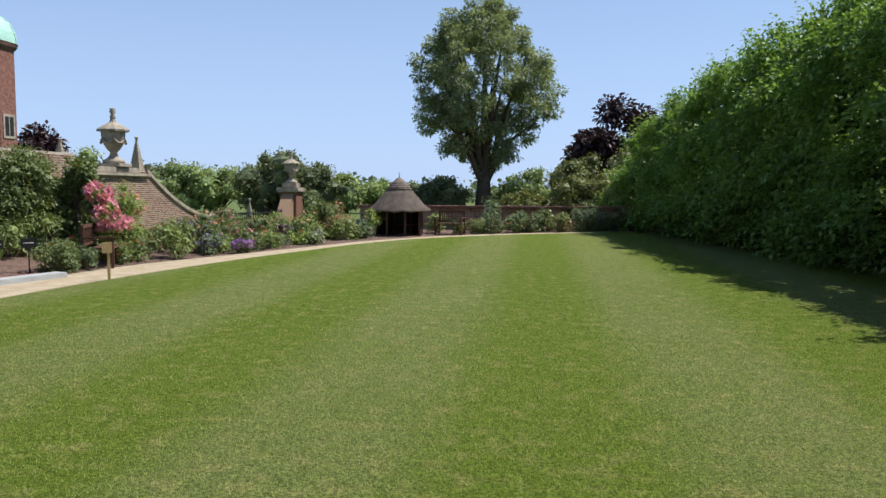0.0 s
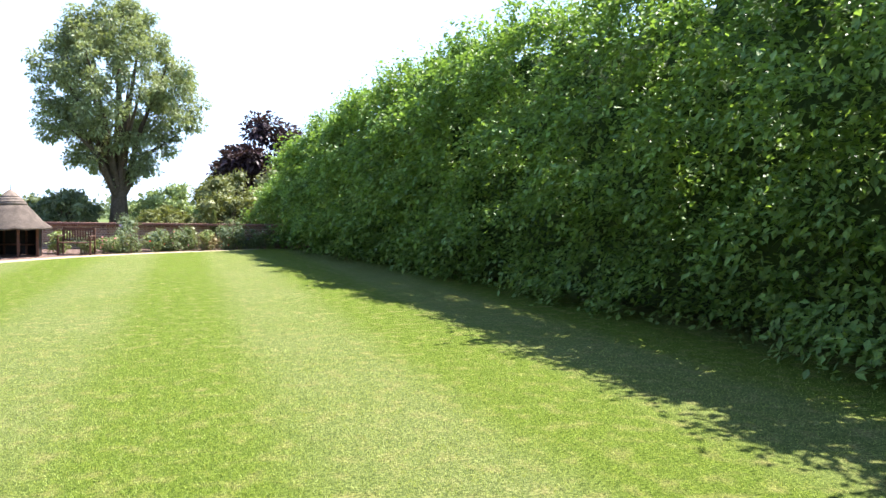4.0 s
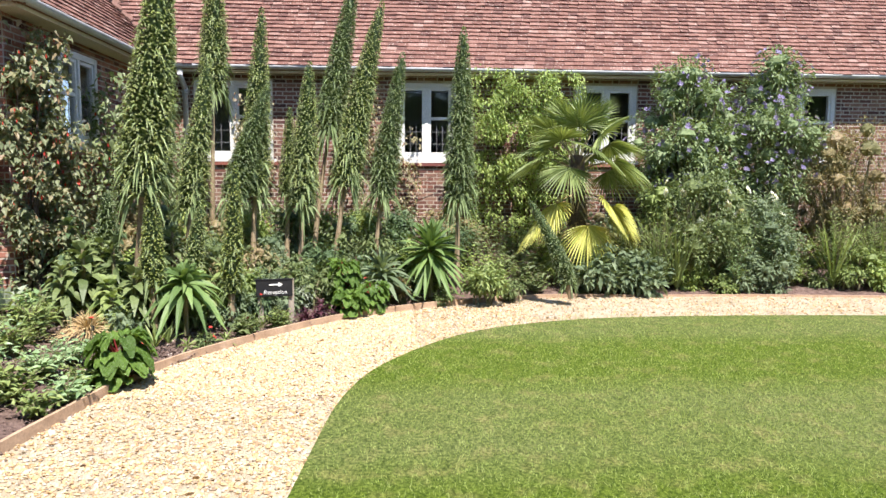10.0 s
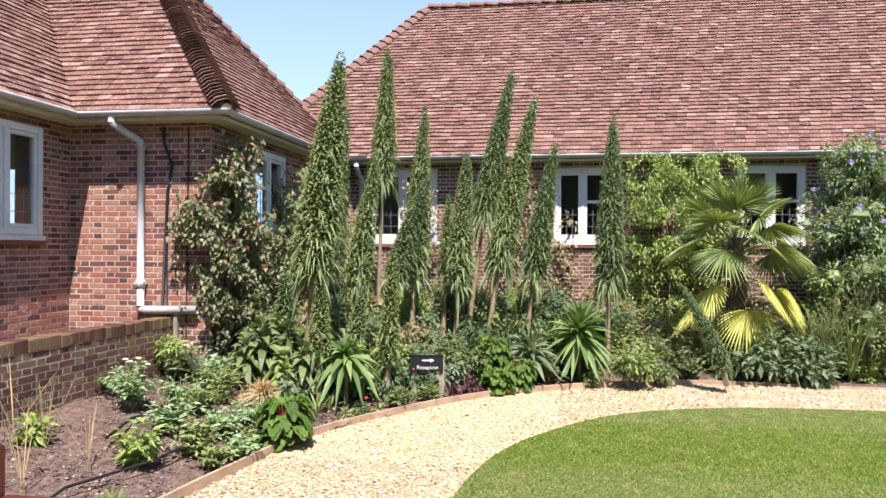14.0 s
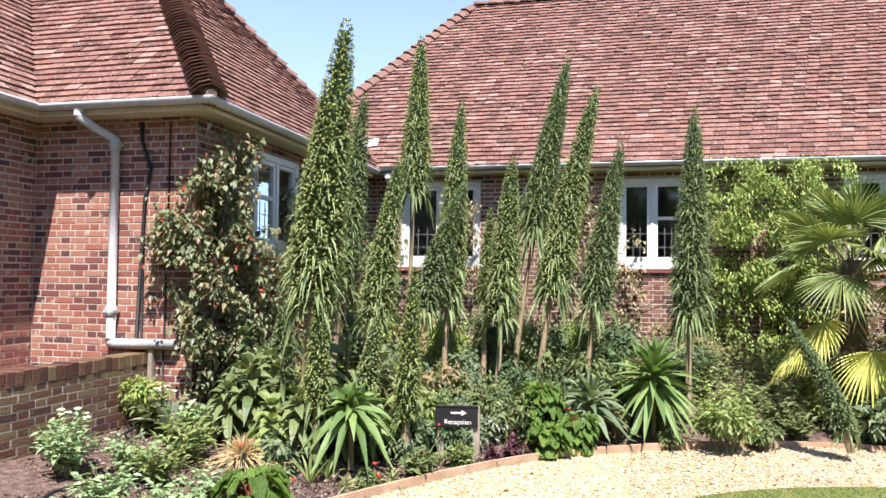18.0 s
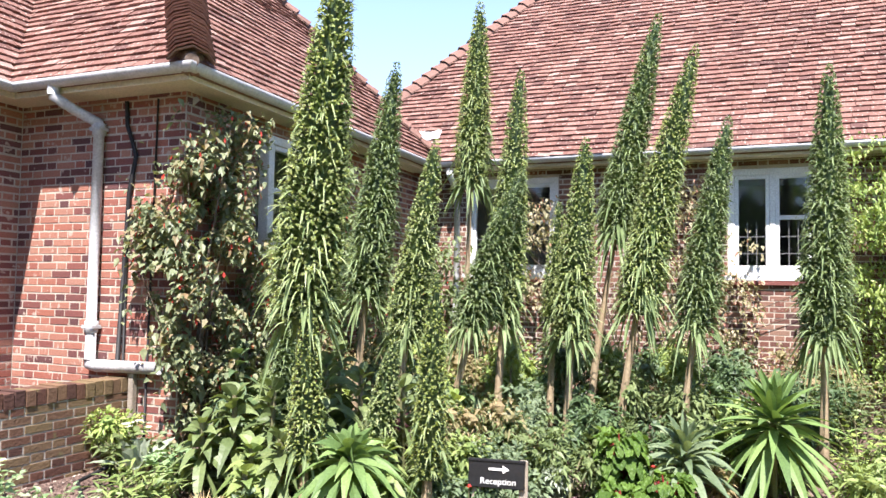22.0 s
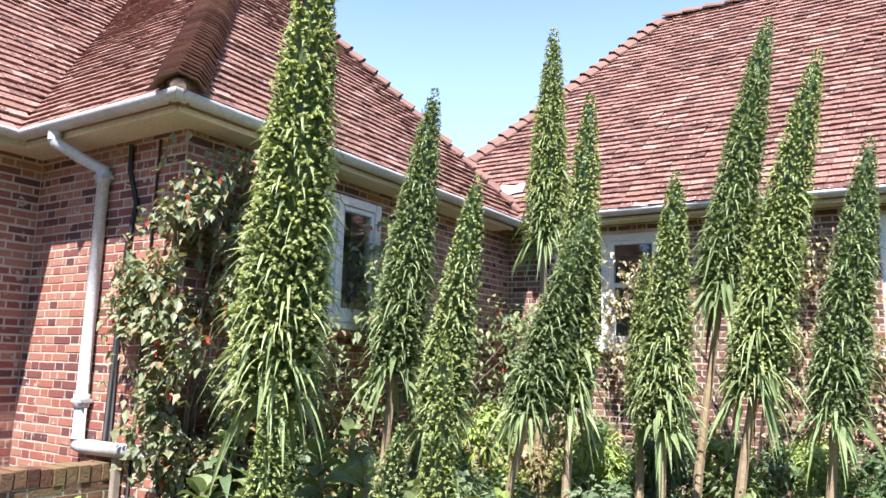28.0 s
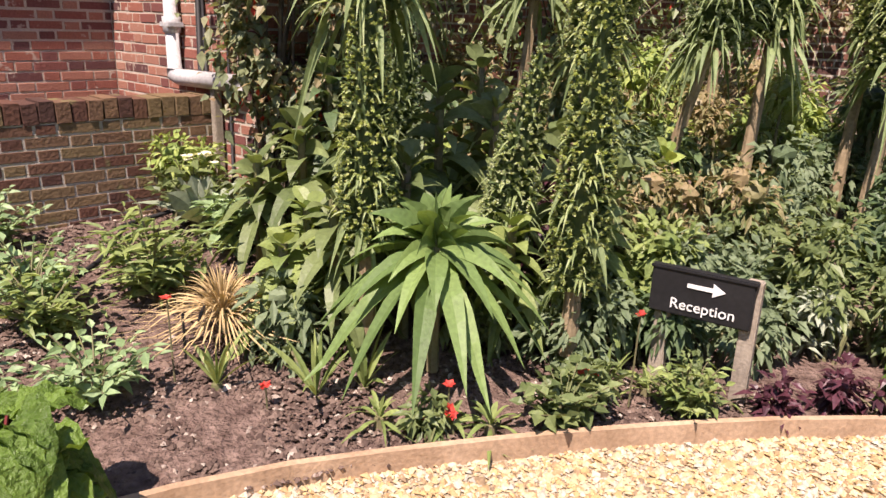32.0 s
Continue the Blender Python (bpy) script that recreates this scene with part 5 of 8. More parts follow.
CLUMPS = [
    (-6.01, -4.0, 0.42, 22, 0.55, 0.075, 0.034, L_SEDUM, "leafy green clump with divided leaves and cream flower heads"),
    (-5.59, -3.37, 0.3, 20, 0.9, 0.07, 0.034, L_SEDUM, "low mound of divided blue-green leaves"),
    (-6.2, -3.39, 0.28, 20, 0.8, 0.065, 0.03, L_FRESH, "low mound of divided fresh green leaves"),
    (-4.8, -3.19, 0.36, 14, 0.45, 0.12, 0.036, L_LIME, "upright yellow-green leafy plant on bare soil"),
    (-5.77, -2.97, 0.26, 18, 0.9, 0.07, 0.034, L_SEDUM, "low mound of divided blue-green leaves"),
    (-6.19, -2.91, 0.26, 18, 0.8, 0.065, 0.03, L_SEDUM, "low mound of divided blue-green leaves"),
    (-5.24, -2.95, 0.26, 18, 0.85, 0.075, 0.034, L_FRESH, "low mound of divided fresh green leaves"),
    (-4.96, -2.65, 0.18, 12, 0.8, 0.06, 0.03, L_FRESH, "small clump of divided green leaves"),
    (-5.67, -2.6, 0.2, 14, 0.85, 0.065, 0.034, L_FRESH, "small clump of toothed green leaves by the edging"),
    (-5.25, -2.57, 0.2, 14, 0.85, 0.065, 0.034, L_SEDUM, "small clump of toothed green leaves by the edging"),
    (-6.35, -4.38, 0.25, 14, 0.8, 0.06, 0.03, L_SEDUM, "low mound of divided blue-green leaves"),
    (-6.69, -3.46, 0.4, 26, 0.6, 0.13, 0.026, L_FRESH, "bushy clump of narrow fresh green leaves"),
    (-7.25, -4.11, 0.36, 20, 0.7, 0.09, 0.045, L_MID, "leafy green plant with small cream flowers by the low wall"),
    (-7.25, -3.69, 0.3, 12, 0.5, 0.14, 0.05, L_SEDUM, "pale green broad-leaved plant beside the cardoon"),
    (-7.36, -3.38, 0.22, 9, 0.9, 0.1, 0.085, L_GREY, "nasturtium-like plant with rounded leaves"),
    (-7.31, -1.69, 0.2, 12, 0.8, 0.07, 0.05, L_MID, "small green plant with red flowers by the rosette"),
    (-7.7, -1.42, 0.2, 18, 0.8, 0.06, 0.022, L_FRESH, "small leafy plant under the sign"),
    (-6.24, -3.64, 0.3, 18, 0.8, 0.075, 0.036, L_SEDUM, "low mound of divided blue-green leaves"),
]
for x, y, h, n, sp, lf, w, mt, lab in CLUMPS:
    ob = stemmed("border_plant", lab, x, y, h * 1.1, int(n * 1.6), sp, lf * 1.15, w * 1.2, mt, group="clumps on the open soil")
    if "cream" in lab:
        for k in range(7):
            p = np.array([rng.normal(0, 0.08), rng.normal(0, 0.08), h * rng.uniform(0.95, 1.15)])
            link("flower_head", mesh_np("flower_head", *blossoms(p[None], np.array([[0, 0, 1.0]]), 0.06, 9)), F_WHITE, ob)
for x, y, h, n, mt in ((-9.72, 1.2, 0.5, 26, L_FRESH), (-10.05, 1.65, 0.6, 26, L_MID), (-10.0, 0.95, 0.6, 26, L_LIME), (-10.45, 1.3, 0.7, 28, L_MID), (-10.6, 1.9, 0.7, 28, L_FRESH), (-9.75, 1.75, 0.4, 24, L_MID), (-10.9, 1.0, 0.8, 28, L_MID), (-11.2, 1.7, 0.8, 28, L_FRESH)):
    stemmed("border_plant", "leafy green plant between the rosette and the palm", x, y, h, n, 0.7, 0.1, 0.04, mt, per=10, group="leafy plants beside the palm")
for x, y, z in ((-6.45, -2.85, 0.34), (-6.62, -2.5, 0.1), (-7.02, -1.98, 0.17), (-7.62, -1.6, 0.38), (-8.6, -0.55, 0.4), (-8.9, -0.65, 0.36), (-9.4, -0.2, 0.4)):
    top = empty("red_flower", x, y, soil_z(x, y), label="single small red flower on a thin stem", category="flower", group="red flowers in the border")
    link("stem", mesh_np("stem", *tube([(0, 0, 0), (0.01, 0.01, z)], [0.004, 0.003], 5)), M_STEM, top)
    link("petals", mesh_np("petals", *blossoms(np.array([(0.01, 0.01, z)]), np.array([(0.2, 0.1, 1.0)]), 0.05)), F_RED, top)
for x, y in ((-6.55, -2.95), (-6.85, -3.2)):
    top = empty("plant_label", x, y, soil_z(x, y), label="small dark plant label on a stick", category="plant label", group="plant labels")
    part("stick", box((-0.004, -0.004, 0), (0.004, 0.004, 0.2)), M_BLACK, top)
    part("plate", box((-0.004, -0.035, 0.19), (0.006, 0.035, 0.235), 0.002, pose(0, 0, 0, 0, -20, -40)), M_SIGN, top)
for x, y, h in ((-3.9, -3.9, 0.9), (-4.3, -4.2, 1.1), (-4.9, -4.35, 0.8), (-4.0, -3.55, 0.8), (-4.63, -3.5, 0.75), (-4.7, -3.92, 1.0), (-5.1, -4.2, 0.7)):
    rosette("dry_stalks", "thin bare stalks in the open soil", x, y, soil_z(x, y), 7, h, 0.008, L_STRAW, rise=(1.1, 1.5), droop=0.12, stalk=0.02, group="dry stalks")


def chard(x, y, h, n, size, label):
    """Chard: red stalks, each ending in a broad crinkled blade."""
    top = empty("chard", x, y, soil_z(x, y), label=label, category="plant", group="chard plants")
    n = n * 2
    a = np.arange(n) * 2.39996
    u = rng.uniform(0.05, 1.0, n)
    tip = np.stack([np.cos(a) * 0.09, np.sin(a) * 0.09, h * 0.78 * u + 0.03], 1)
    link("stalk", mesh_np("stalk", *joined([tube([(0, 0, -0.03), p * np.array([0.35, 0.35, 0.7]), p], [0.009, 0.007, 0.005], 5) for p in tip[::2]])), F_RED_STALK, top, "crimson stalks", kind="stuff")
    ln = size * rng.uniform(0.6, 1.0, n)
    V, F = [], []
    for p, b, l in zip(tip, a, ln):
        way, up = np.array([math.cos(b), math.sin(b), 0]), rng.uniform(0.0, 0.9)
        side, sag, q = np.array([-math.sin(b), math.cos(b), 0]), rng.uniform(0.5, 1.3), len(V)
        for r in range(9):
            f = r / 8
            wide = l * 0.42 * math.sin(math.pi * (0.06 + 0.9 * f) ** 0.85) ** 0.6
            for c in range(7):
                e = c / 3 - 1
                v = p + way * l * f + np.array([0, 0, 1.0]) * l * (up * f - sag * f * f) + side * wide * e + np.array([0, 0, 0.25 * wide * abs(e)])
                k = noise.noise((v[0] * 30, v[1] * 30, v[2] * 30 + b))
                V.append(v + np.array([0, 0, 0.042 * k]) + way * 0.014 * noise.noise((v[1] * 40, v[2] * 40, b)) * abs(e))
        F += [[q + r * 7 + c, q + r * 7 + c + 1, q + r * 7 + c + 8, q + r * 7 + c + 7] for r in range(8) for c in range(6)]
    V = np.array(V)
    V[:, 2] = np.maximum(V[:, 2], 0.015)
    link("blade", mesh_np("blade", V, F), L_CHARD, top, kind="stuff", smooth=True)
    return top


chard(-5.72, -2.36, 0.5, 34, 0.19, "glossy crinkled chard with crimson stalks at the edging")
chard(-8.78, -0.8, 0.68, 80, 0.14, "tall crinkled green chard with red stalks")
chard(-8.4, -0.72, 0.28, 30, 0.16, "low bright crinkled chard leaves by the edging")
chard(-8.62, -0.45, 0.4, 46, 0.13, "crinkled green chard beside the grey rosette")

# abutilon climbing round the wing's corner
def climber(name, label, boxes, n, leaf, material, stem_from, flowers=None, droop=0.5, aspect=0.8, stems=14, group=""):
    """A wall plant: leaves fill a few slabs of space, on wiry stems."""
    sx, sy, sz = stem_from
    top = empty(name, sx, sy, sz, label=label, category="climber", group=group)
    o = np.array(stem_from)
    vol = np.array([np.prod(np.array(b[1]) - np.array(b[0])) ** 0.7 for b in boxes])
    which = rng.choice(len(boxes), n, p=vol / vol.sum())
    lo = np.array([b[0] for b in boxes])[which]
    hi = np.array([b[1] for b in boxes])[which]
    P = lo + (hi - lo) * rng.beta(1.3, 1.3, (n, 3))
    keep = np.array([noise.noise((p[0] * 3.2, p[1] * 3.2, p[2] * 3.2)) > -0.05 for p in P])
    P = P[keep]
    D = rng.normal(0, 0.8, (len(P), 3)) + np.array([0.5, 0.3, -0.25])
    ln = leaf * rng.uniform(0.5, 1.25, len(P))
    link("foliage", mesh_np("foliage", *leaves(P - o, D, ln, ln * aspect, droop, seg=3)), material, top, kind="stuff")
    out = []
    for i in range(stems):
        e = P[rng.integers(len(P))] - o
        out.append(tube([(rng.normal(0, 0.05), rng.normal(0, 0.05), 0), e * np.array([0.3, 0.3, 0.55]), e], [0.014, 0.009, 0.003], 5))
    link("stem", mesh_np("stem", *joined(out)), M_BARK, top, kind="stuff")
    if flowers:
        fname, count, fs, fm = flowers
        Q = P[rng.integers(len(P), size=count)] - o
        link(fname, mesh_np(fname, *leaves(Q, np.tile([0.1, 0.1, -1.0], (count, 1)) + rng.normal(0, 0.2, (count, 3)), fs * 1.6, fs * 0.8, 0.0)), fm, top, kind="stuff")
    return top


climber("abutilon", "abutilon climbing the brick corner with red bell flowers", [((-7.62, -4.3, 1.15), (-7.3, -3.75, 2.75)), ((-7.9, -4.05, 0.4), (-7.3, -3.5, 2.6)), ((-8.3, -4.0, 2.0), (-7.4, -3.6, 3.1)), ((-8.9, -4.0, 0.5), (-7.7, -3.55, 2.2)), ((-7.6, -4.42, 1.5), (-7.38, -4.1, 2.5))], 16000, 0.06, leaf_mat("abutilon_leaf", (0.2, 0.24, 0.12), (0.12, 0.15, 0.075), spots=[(0.45, (0.18, 0.21, 0.11)), (0.72, (0.25, 0.27, 0.15)), (0.92, (0.26, 0.17, 0.095))]), (-7.6, -3.85, 0.25), ("bell_flower", 380, 0.032, F_RED))
climber("abutilon", "abutilon on the shaded wall with red bell flowers", [((-11.6, -4.0, 0.4), (-9.0, -3.6, 2.1)), ((-9.8, -4.0, 1.7), (-9.3, -3.3, 2.9)), ((-12.3, -3.9, 0.4), (-11.4, -3.2, 2.4))], 5200, 0.075, leaf_mat("abutilon_shade_leaf", (0.2, 0.25, 0.1), (0.1, 0.14, 0.06)), (-10.3, -3.8, 0.28), ("bell_flower", 90, 0.035, F_RED))
climber("jasmine", "dry-leaved climber with pale seed heads on the brick wall", [((-12.4, -2.75, 1.4), (-12.1, -2.1, 2.95)), ((-12.4, -1.15, 0.8), (-12.1, -0.25, 3.05)), ((-12.4, -0.2, 0.6), (-12.1, 0.3, 2.4)), ((-12.4, 0.7, 0.5), (-12.05, 1.2, 1.8))], 5200, 0.055, leaf_mat("dry_climber_leaf", (0.36, 0.31, 0.2), (0.2, 0.19, 0.09)), (-12.3, -1.2, 0.28), ("seed_head", 420, 0.03, F_BLUSH))
climber("honeysuckle", "dense yellow-green climber reaching the eaves", [((-12.4, 1.05, 0.4), (-11.7, 3.0, 3.25)), ((-12.2, 1.1, 1.6), (-11.5, 2.9, 3.3))], 34000, 0.054, L_LIME, (-12.3, 2.0, 0.28), aspect=0.5, stems=20)


# fan palm
def fan_palm(x, y, z):
    top = empty("fan_palm", x, y, z, label="fan palm with yellowing lower leaves on a shaggy trunk", category="palm")
    link("trunk", mesh_np("trunk", *tube([(0, 0, -0.05), (0.02, 0, 0.6), (0, 0, 1.7)], [0.12, 0.14, 0.1], 10)), M_BARK, top)
    P, D = cloud([(0, 0, z_) for z_ in (0.3, 0.7, 1.1)], [0.16] * 3, 260)
    link("fibre", mesh_np("fibre", *leaves(P, D + np.array([0, 0, -1.0]), 0.2, 0.02, 0.3)), L_STRAW, top)
    fans = [(137.5 * i + 20, 80 - 4.2 * i, 0.6, 1.72 - 0.01 * i, L_PALM) for i in range(20)]
    fans += [(a, el, 0.58, h, L_PALM_YELLOW) for a, el, h in ((28, -10, 1.25), (62, -16, 1.2), (-45, -12, 1.2), (-75, -20, 1.1), (5, -28, 1.05))]
    for a, el, r, h, mt in fans:
        a, el = radians(a), radians(el)
        way = np.array([math.cos(a) * math.cos(el), math.sin(a) * math.cos(el), math.sin(el)])
        hub = np.array([0, 0, h]) + way * 0.55 + np.array([0, 0, -0.06])
        low = el - radians(rng.uniform(8, 24) if el > 0.65 else rng.uniform(30, 55))
        spin = rng.uniform(-0.6, 0.6)
        stalk_way = way
        way = np.array([math.cos(a) * math.cos(low), math.sin(a) * math.cos(low), math.sin(low)])
        side = unit(np.cross(way, [0, 0, 1.0]))
        nrm = np.cross(side, way)
        side, nrm = side * math.cos(spin) + nrm * math.sin(spin), nrm * math.cos(spin) - side * math.sin(spin)
        fan = link("fan_leaf", mesh_np("petiole", *tube([(0, 0, h - 0.12), np.array([0, 0, h - 0.05]) + stalk_way * 0.22, hub], [0.018, 0.013, 0.01], 5)), M_STEM, top)
        ang = np.linspace(-1.6, 1.6, 30)
        W = np.cos(ang)[:, None] * way + np.sin(ang)[:, None] * side + nrm * 0.12 + np.abs(np.sin(ang))[:, None] * np.array([0, 0, -0.1])
        ln = r * (0.75 + 0.25 * np.cos(ang))
        link("blade", mesh_np("blade", *leaves(np.tile(hub, (30, 1)), W, ln, 0.034, 0.26, seg=4, point=0.8, fold=0.35)), mt, fan)
    return top


fan_palm(-10.35, 2.45, 0.2)

# shrubs along the long range
SHRUBS = [
    ("blue_leaf_shrub", "blue-grey toothed melianthus leaves spilling over the edging", -9.75, 2.6, (0.4, 0.45, 0.6), 420, 0.14, L_GREY, None),
    ("blue_leaf_shrub", "blue-grey toothed melianthus leaves spilling over the edging", -9.7, 3.25, (0.42, 0.45, 0.55), 420, 0.14, L_GREY, None),
    ("potato_vine", "huge potato vine shrub with lilac flowers reaching the eaves", -11.3, 4.6, (0.8, 1.3, 3.3), 9500, 0.085, L_VINE, ("lilac_flower", 480, 0.085, F_LILAC)),
    ("potato_vine", "tall potato vine with pale lilac flowers against the roof", -11.3, 5.9, (0.75, 0.9, 3.4), 6500, 0.08, L_VINE, ("lilac_flower", 420, 0.085, F_LILAC)),
    ("climbing_rose", "grey-leaved rose bush with white blooms", -10.2, 4.3, (0.6, 0.85, 1.55), 2200, 0.075, L_MID, ("rose_bloom", 22, 0.14, F_WHITE)),
    ("climbing_rose", "grey-leaved rose bush with a few white blooms", -10.2, 5.3, (0.6, 0.6, 1.3), 1500, 0.07, L_GREY, ("rose_bloom", 8, 0.13, F_WHITE)),
    ("russet_shrub", "airy russet and green shrub against the brick wall", -11.0, 6.9, (0.7, 0.9, 2.4), 4200, 0.06, L_RUST, None),
    ("lime_shrub", "dense bright yellow-green leafy shrub", -10.4, 8.35, (0.85, 0.95, 2.3), 9500, 0.07, L_LIME, None),
    ("lime_shrub", "dense bright green leafy shrub by the path", -10.2, 9.1, (0.6, 0.6, 1.7), 3000, 0.068, L_LIME, None),
    ("low_shrub", "low dark green foliage at the border's edge", -10.2, 8.1, (0.4, 0.5, 0.7), 700, 0.08, L_MID, None),
    ("russet_shrub", "tall russet seed-headed perennial by the old wall", -11.3, 10.6, (0.6, 0.8, 2.3), 1900, 0.07, L_RUST, None),
    ("wall_shrub", "dark green climbing shrub arching over the old wall", -11.4, 13.5, (0.9, 1.6, 2.9), 6000, 0.1, L_MID, None),
    ("wall_shrub", "large green shrub in front of the old wall", -10.9, 15.4, (1.1, 1.7, 2.3), 6200, 0.11, L_MID, None),
    ("wall_shrub", "spreading green shrub in front of the old wall", -10.8, 17.4, (1.0, 1.4, 1.6), 4200, 0.1, L_MID, None),
    ("low_shrub", "low green plants round the stone slab", -9.9, 10.4, (0.4, 0.5, 0.5), 500, 0.07, L_FRESH, None),
    ("low_shrub", "low grey plants with white flowers by the slab", -9.7, 11.2, (0.3, 0.35, 0.5), 400, 0.06, L_SILVER, ("white_flower", 16, 0.06, F_WHITE)),
]
for nm, lab, x, y, size, n, lf, mt, fl in SHRUBS:
    bush(nm, lab, x, y, size, int(n * 1.6), lf * 0.78, mt, soil_z(x, y), clump=max(12, int(size[0] * size[1] * size[2] * 26)), flowers=fl, low=0.05)
for x, y, h, n, mt in ((-9.95, 6.15, 1.15, 46, L_FRESH), (-9.95, 6.75, 1.2, 50, L_FRESH), (-9.85, 7.3, 1.0, 40, L_LIME), (-10.0, 4.0, 1.35, 40, L_MID), (-10.0, 3.55, 1.2, 34, L_FRESH), (-10.1, 5.1, 1.3, 36, L_SEDUM), (-9.8, 4.6, 0.8, 30, L_SEDUM), (-10.1, 9.75, 1.25, 34, L_MID), (-9.9, 10.1, 0.9, 30, L_FRESH)):
    stemmed("green_perennial", "clump of upright stems set with narrow green leaves", x, y, h, n, 0.36, 0.11, 0.016, mt, per=18, group="upright perennials beside the gravel", category="perennial", flat=0.8)
for x, y, h in ((-10.9, 6.6, 2.2), (-10.7, 7.3, 2.0), (-11.0, 5.9, 2.3), (-11.0, 10.4, 2.2), (-10.8, 11.0, 2.0)):
    stemmed("russet_grass", "airy haze of russet stems and fine leaves", x, y, h, 60, 0.34, 0.07, 0.008, L_RUST, per=16, group="russet perennials in the border", category="perennial", flat=0.6, start=0.4)
# sword and reed leaves standing among the shrubs
for x, y, h, n, mt in ((-9.9, 3.8, 1.5, 26, L_FRESH), (-9.95, 3.5, 1.3, 22, L_MID), (-9.9, 6.1, 1.3, 26, L_LIME), (-9.9, 6.9, 1.2, 26, L_FRESH), (-10.0, 9.9, 1.6, 22, L_LIME), (-10.3, 10.3, 1.7, 20, L_FRESH), (-10.4, 13.0, 1.2, 18, L_FRESH), (-10.0, 13.4, 1.1, 16, L_FRESH), (-10.6, 7.9, 1.4, 16, L_MID)):
    rosette("reed_clump", "clump of tall upright narrow green leaves", x, y, soil_z(x, y), n, h, 0.03, mt, rise=(1.1, 1.5), droop=0.12, stalk=0.02, group="upright reeds in the border", category="reed clump")


# reception sign
def sign():
    top = empty("direction_sign", -7.93, -1.5, 0.0, label="black board sign on two weathered oak posts", category="sign")
    top.rotation_euler = (0, 0, radians(9))
    for u in (-0.145, 0.178):
        part("post", box((-0.028, u - 0.03, -0.1), (0.022, u + 0.03, 0.37 if u < 0 else 0.5), 0.005), M_POST, top)
    board = part("board", box((0.024, -0.192, 0.315), (0.052, 0.192, 0.5), 0.006, pose(0, 0, 0, 0, 0, 0)), M_SIGN, top)
    part("board_rim", box((0.016, -0.198, 0.492), (0.058, 0.198, 0.506), 0.004, pose(0, 0, 0, 0, 0, 0)), M_SIGN, top)
    cu = bpy.data.curves.new("lettering", "FONT")
    cu.body, cu.size, cu.extrude, cu.align_x = "Reception", 0.06, 0.001, "CENTER"
    tmp = new("tmp", cu)
    bpy.context.view_layer.update()
    me = bpy.data.meshes.new_from_object(tmp)
    bpy.data.objects.remove(tmp)
    ob = link("lettering", me, M_LETTER, board, "white painted word Reception")
    ob.matrix_local = pose(0, 0, 0, 0, 0, 0) @ pose(0.0565, 0.012, 0.345, 90, 0, 90)
    V = [(0, -0.09, 0.41), (0, 0.05, 0.41), (0, 0.05, 0.435), (0, 0.115, 0.4), (0, 0.05, 0.365), (0, 0.05, 0.39), (0, -0.09, 0.39)]
    V = [(0.0525, y * 0.68 + 0.01, 0.445 + (z - 0.4) * 0.75) for _, y, z in V] + [(0.0575, y * 0.68 + 0.01, 0.445 + (z - 0.4) * 0.75) for _, y, z in V]
    F = [[7 + i for i in range(7)][::1], list(range(7))[::-1]] + [[i, (i + 1) % 7, 7 + (i + 1) % 7, 7 + i] for i in range(7)]
    ob = link("arrow", mesh_np("arrow", V, F), M_LETTER, board, "white painted arrow")
    ob.matrix_local = pose(0, 0, 0, 0, 0, 0)
    return top


sign()


# leafy filling under the spires and along the wall
FILL = [("mid-green leafy plant filling the bed", L_MID, 0.1, 0.42), ("dark green leafy plant in the shade", L_DARK, 0.11, 0.4), ("pale green plant with drooping leaves", L_LIME, 0.12, 0.4),
        ("grey-green toothed foliage in the bed", L_GREY, 0.1, 0.45), ("fresh green leafy perennial in the bed", L_FRESH, 0.1, 0.36), ("russet-stemmed leafy plant in the bed", L_RUST, 0.08, 0.4)]
fill_at = [(x, y) for x in np.arange(-11.9, -7.7, 0.52) for y in np.arange(-3.7, 1.0, 0.52)]
for i, (x, y) in enumerate(fill_at):
    x, y = x + rng.uniform(-0.2, 0.2), y + rng.uniform(-0.2, 0.2)
    d = bed_distance(x, y)
    inside = np.hypot(x + 2, y - 6) < np.hypot(*(BED_EDGE[np.argmin(np.hypot(BED_EDGE[:, 0] - x, BED_EDGE[:, 1] - y))] - np.array([-2.0, 6.0])))
    if inside or d < 0.95 or (x > -8.6 and y < -3.2):
        continue
    lab, mt, lf, asp = FILL[int(rng.integers(0, 6))]
    h = rng.uniform(0.45, 0.8) + (0.3 if d > 2 else 0)
    bush("border_plant", lab, x, y, (0.34, 0.34, h), 420, lf * 0.68, mt, soil_z(x, y), 6, category="plant", aspect=asp, droop=0.55, group="leafy filling of the border")
for i in range(46):
    y = 2.6 + 15.5 * i / 45
    x = np.interp(y, [2, 9, 13, 18], [-11.6, -11.4, -11.0, -10.4]) + rng.uniform(-0.5, 0.6)
    lab, mt, lf, asp = FILL[int(rng.choice([0, 1, 3, 4, 5, 0]))]
    bush("border_plant", lab, x, y, (0.5, 0.5, rng.uniform(0.7, 1.5)), 560, lf * 0.75, mt, soil_z(x, y), 8, category="plant", aspect=asp, group="leafy filling of the border")

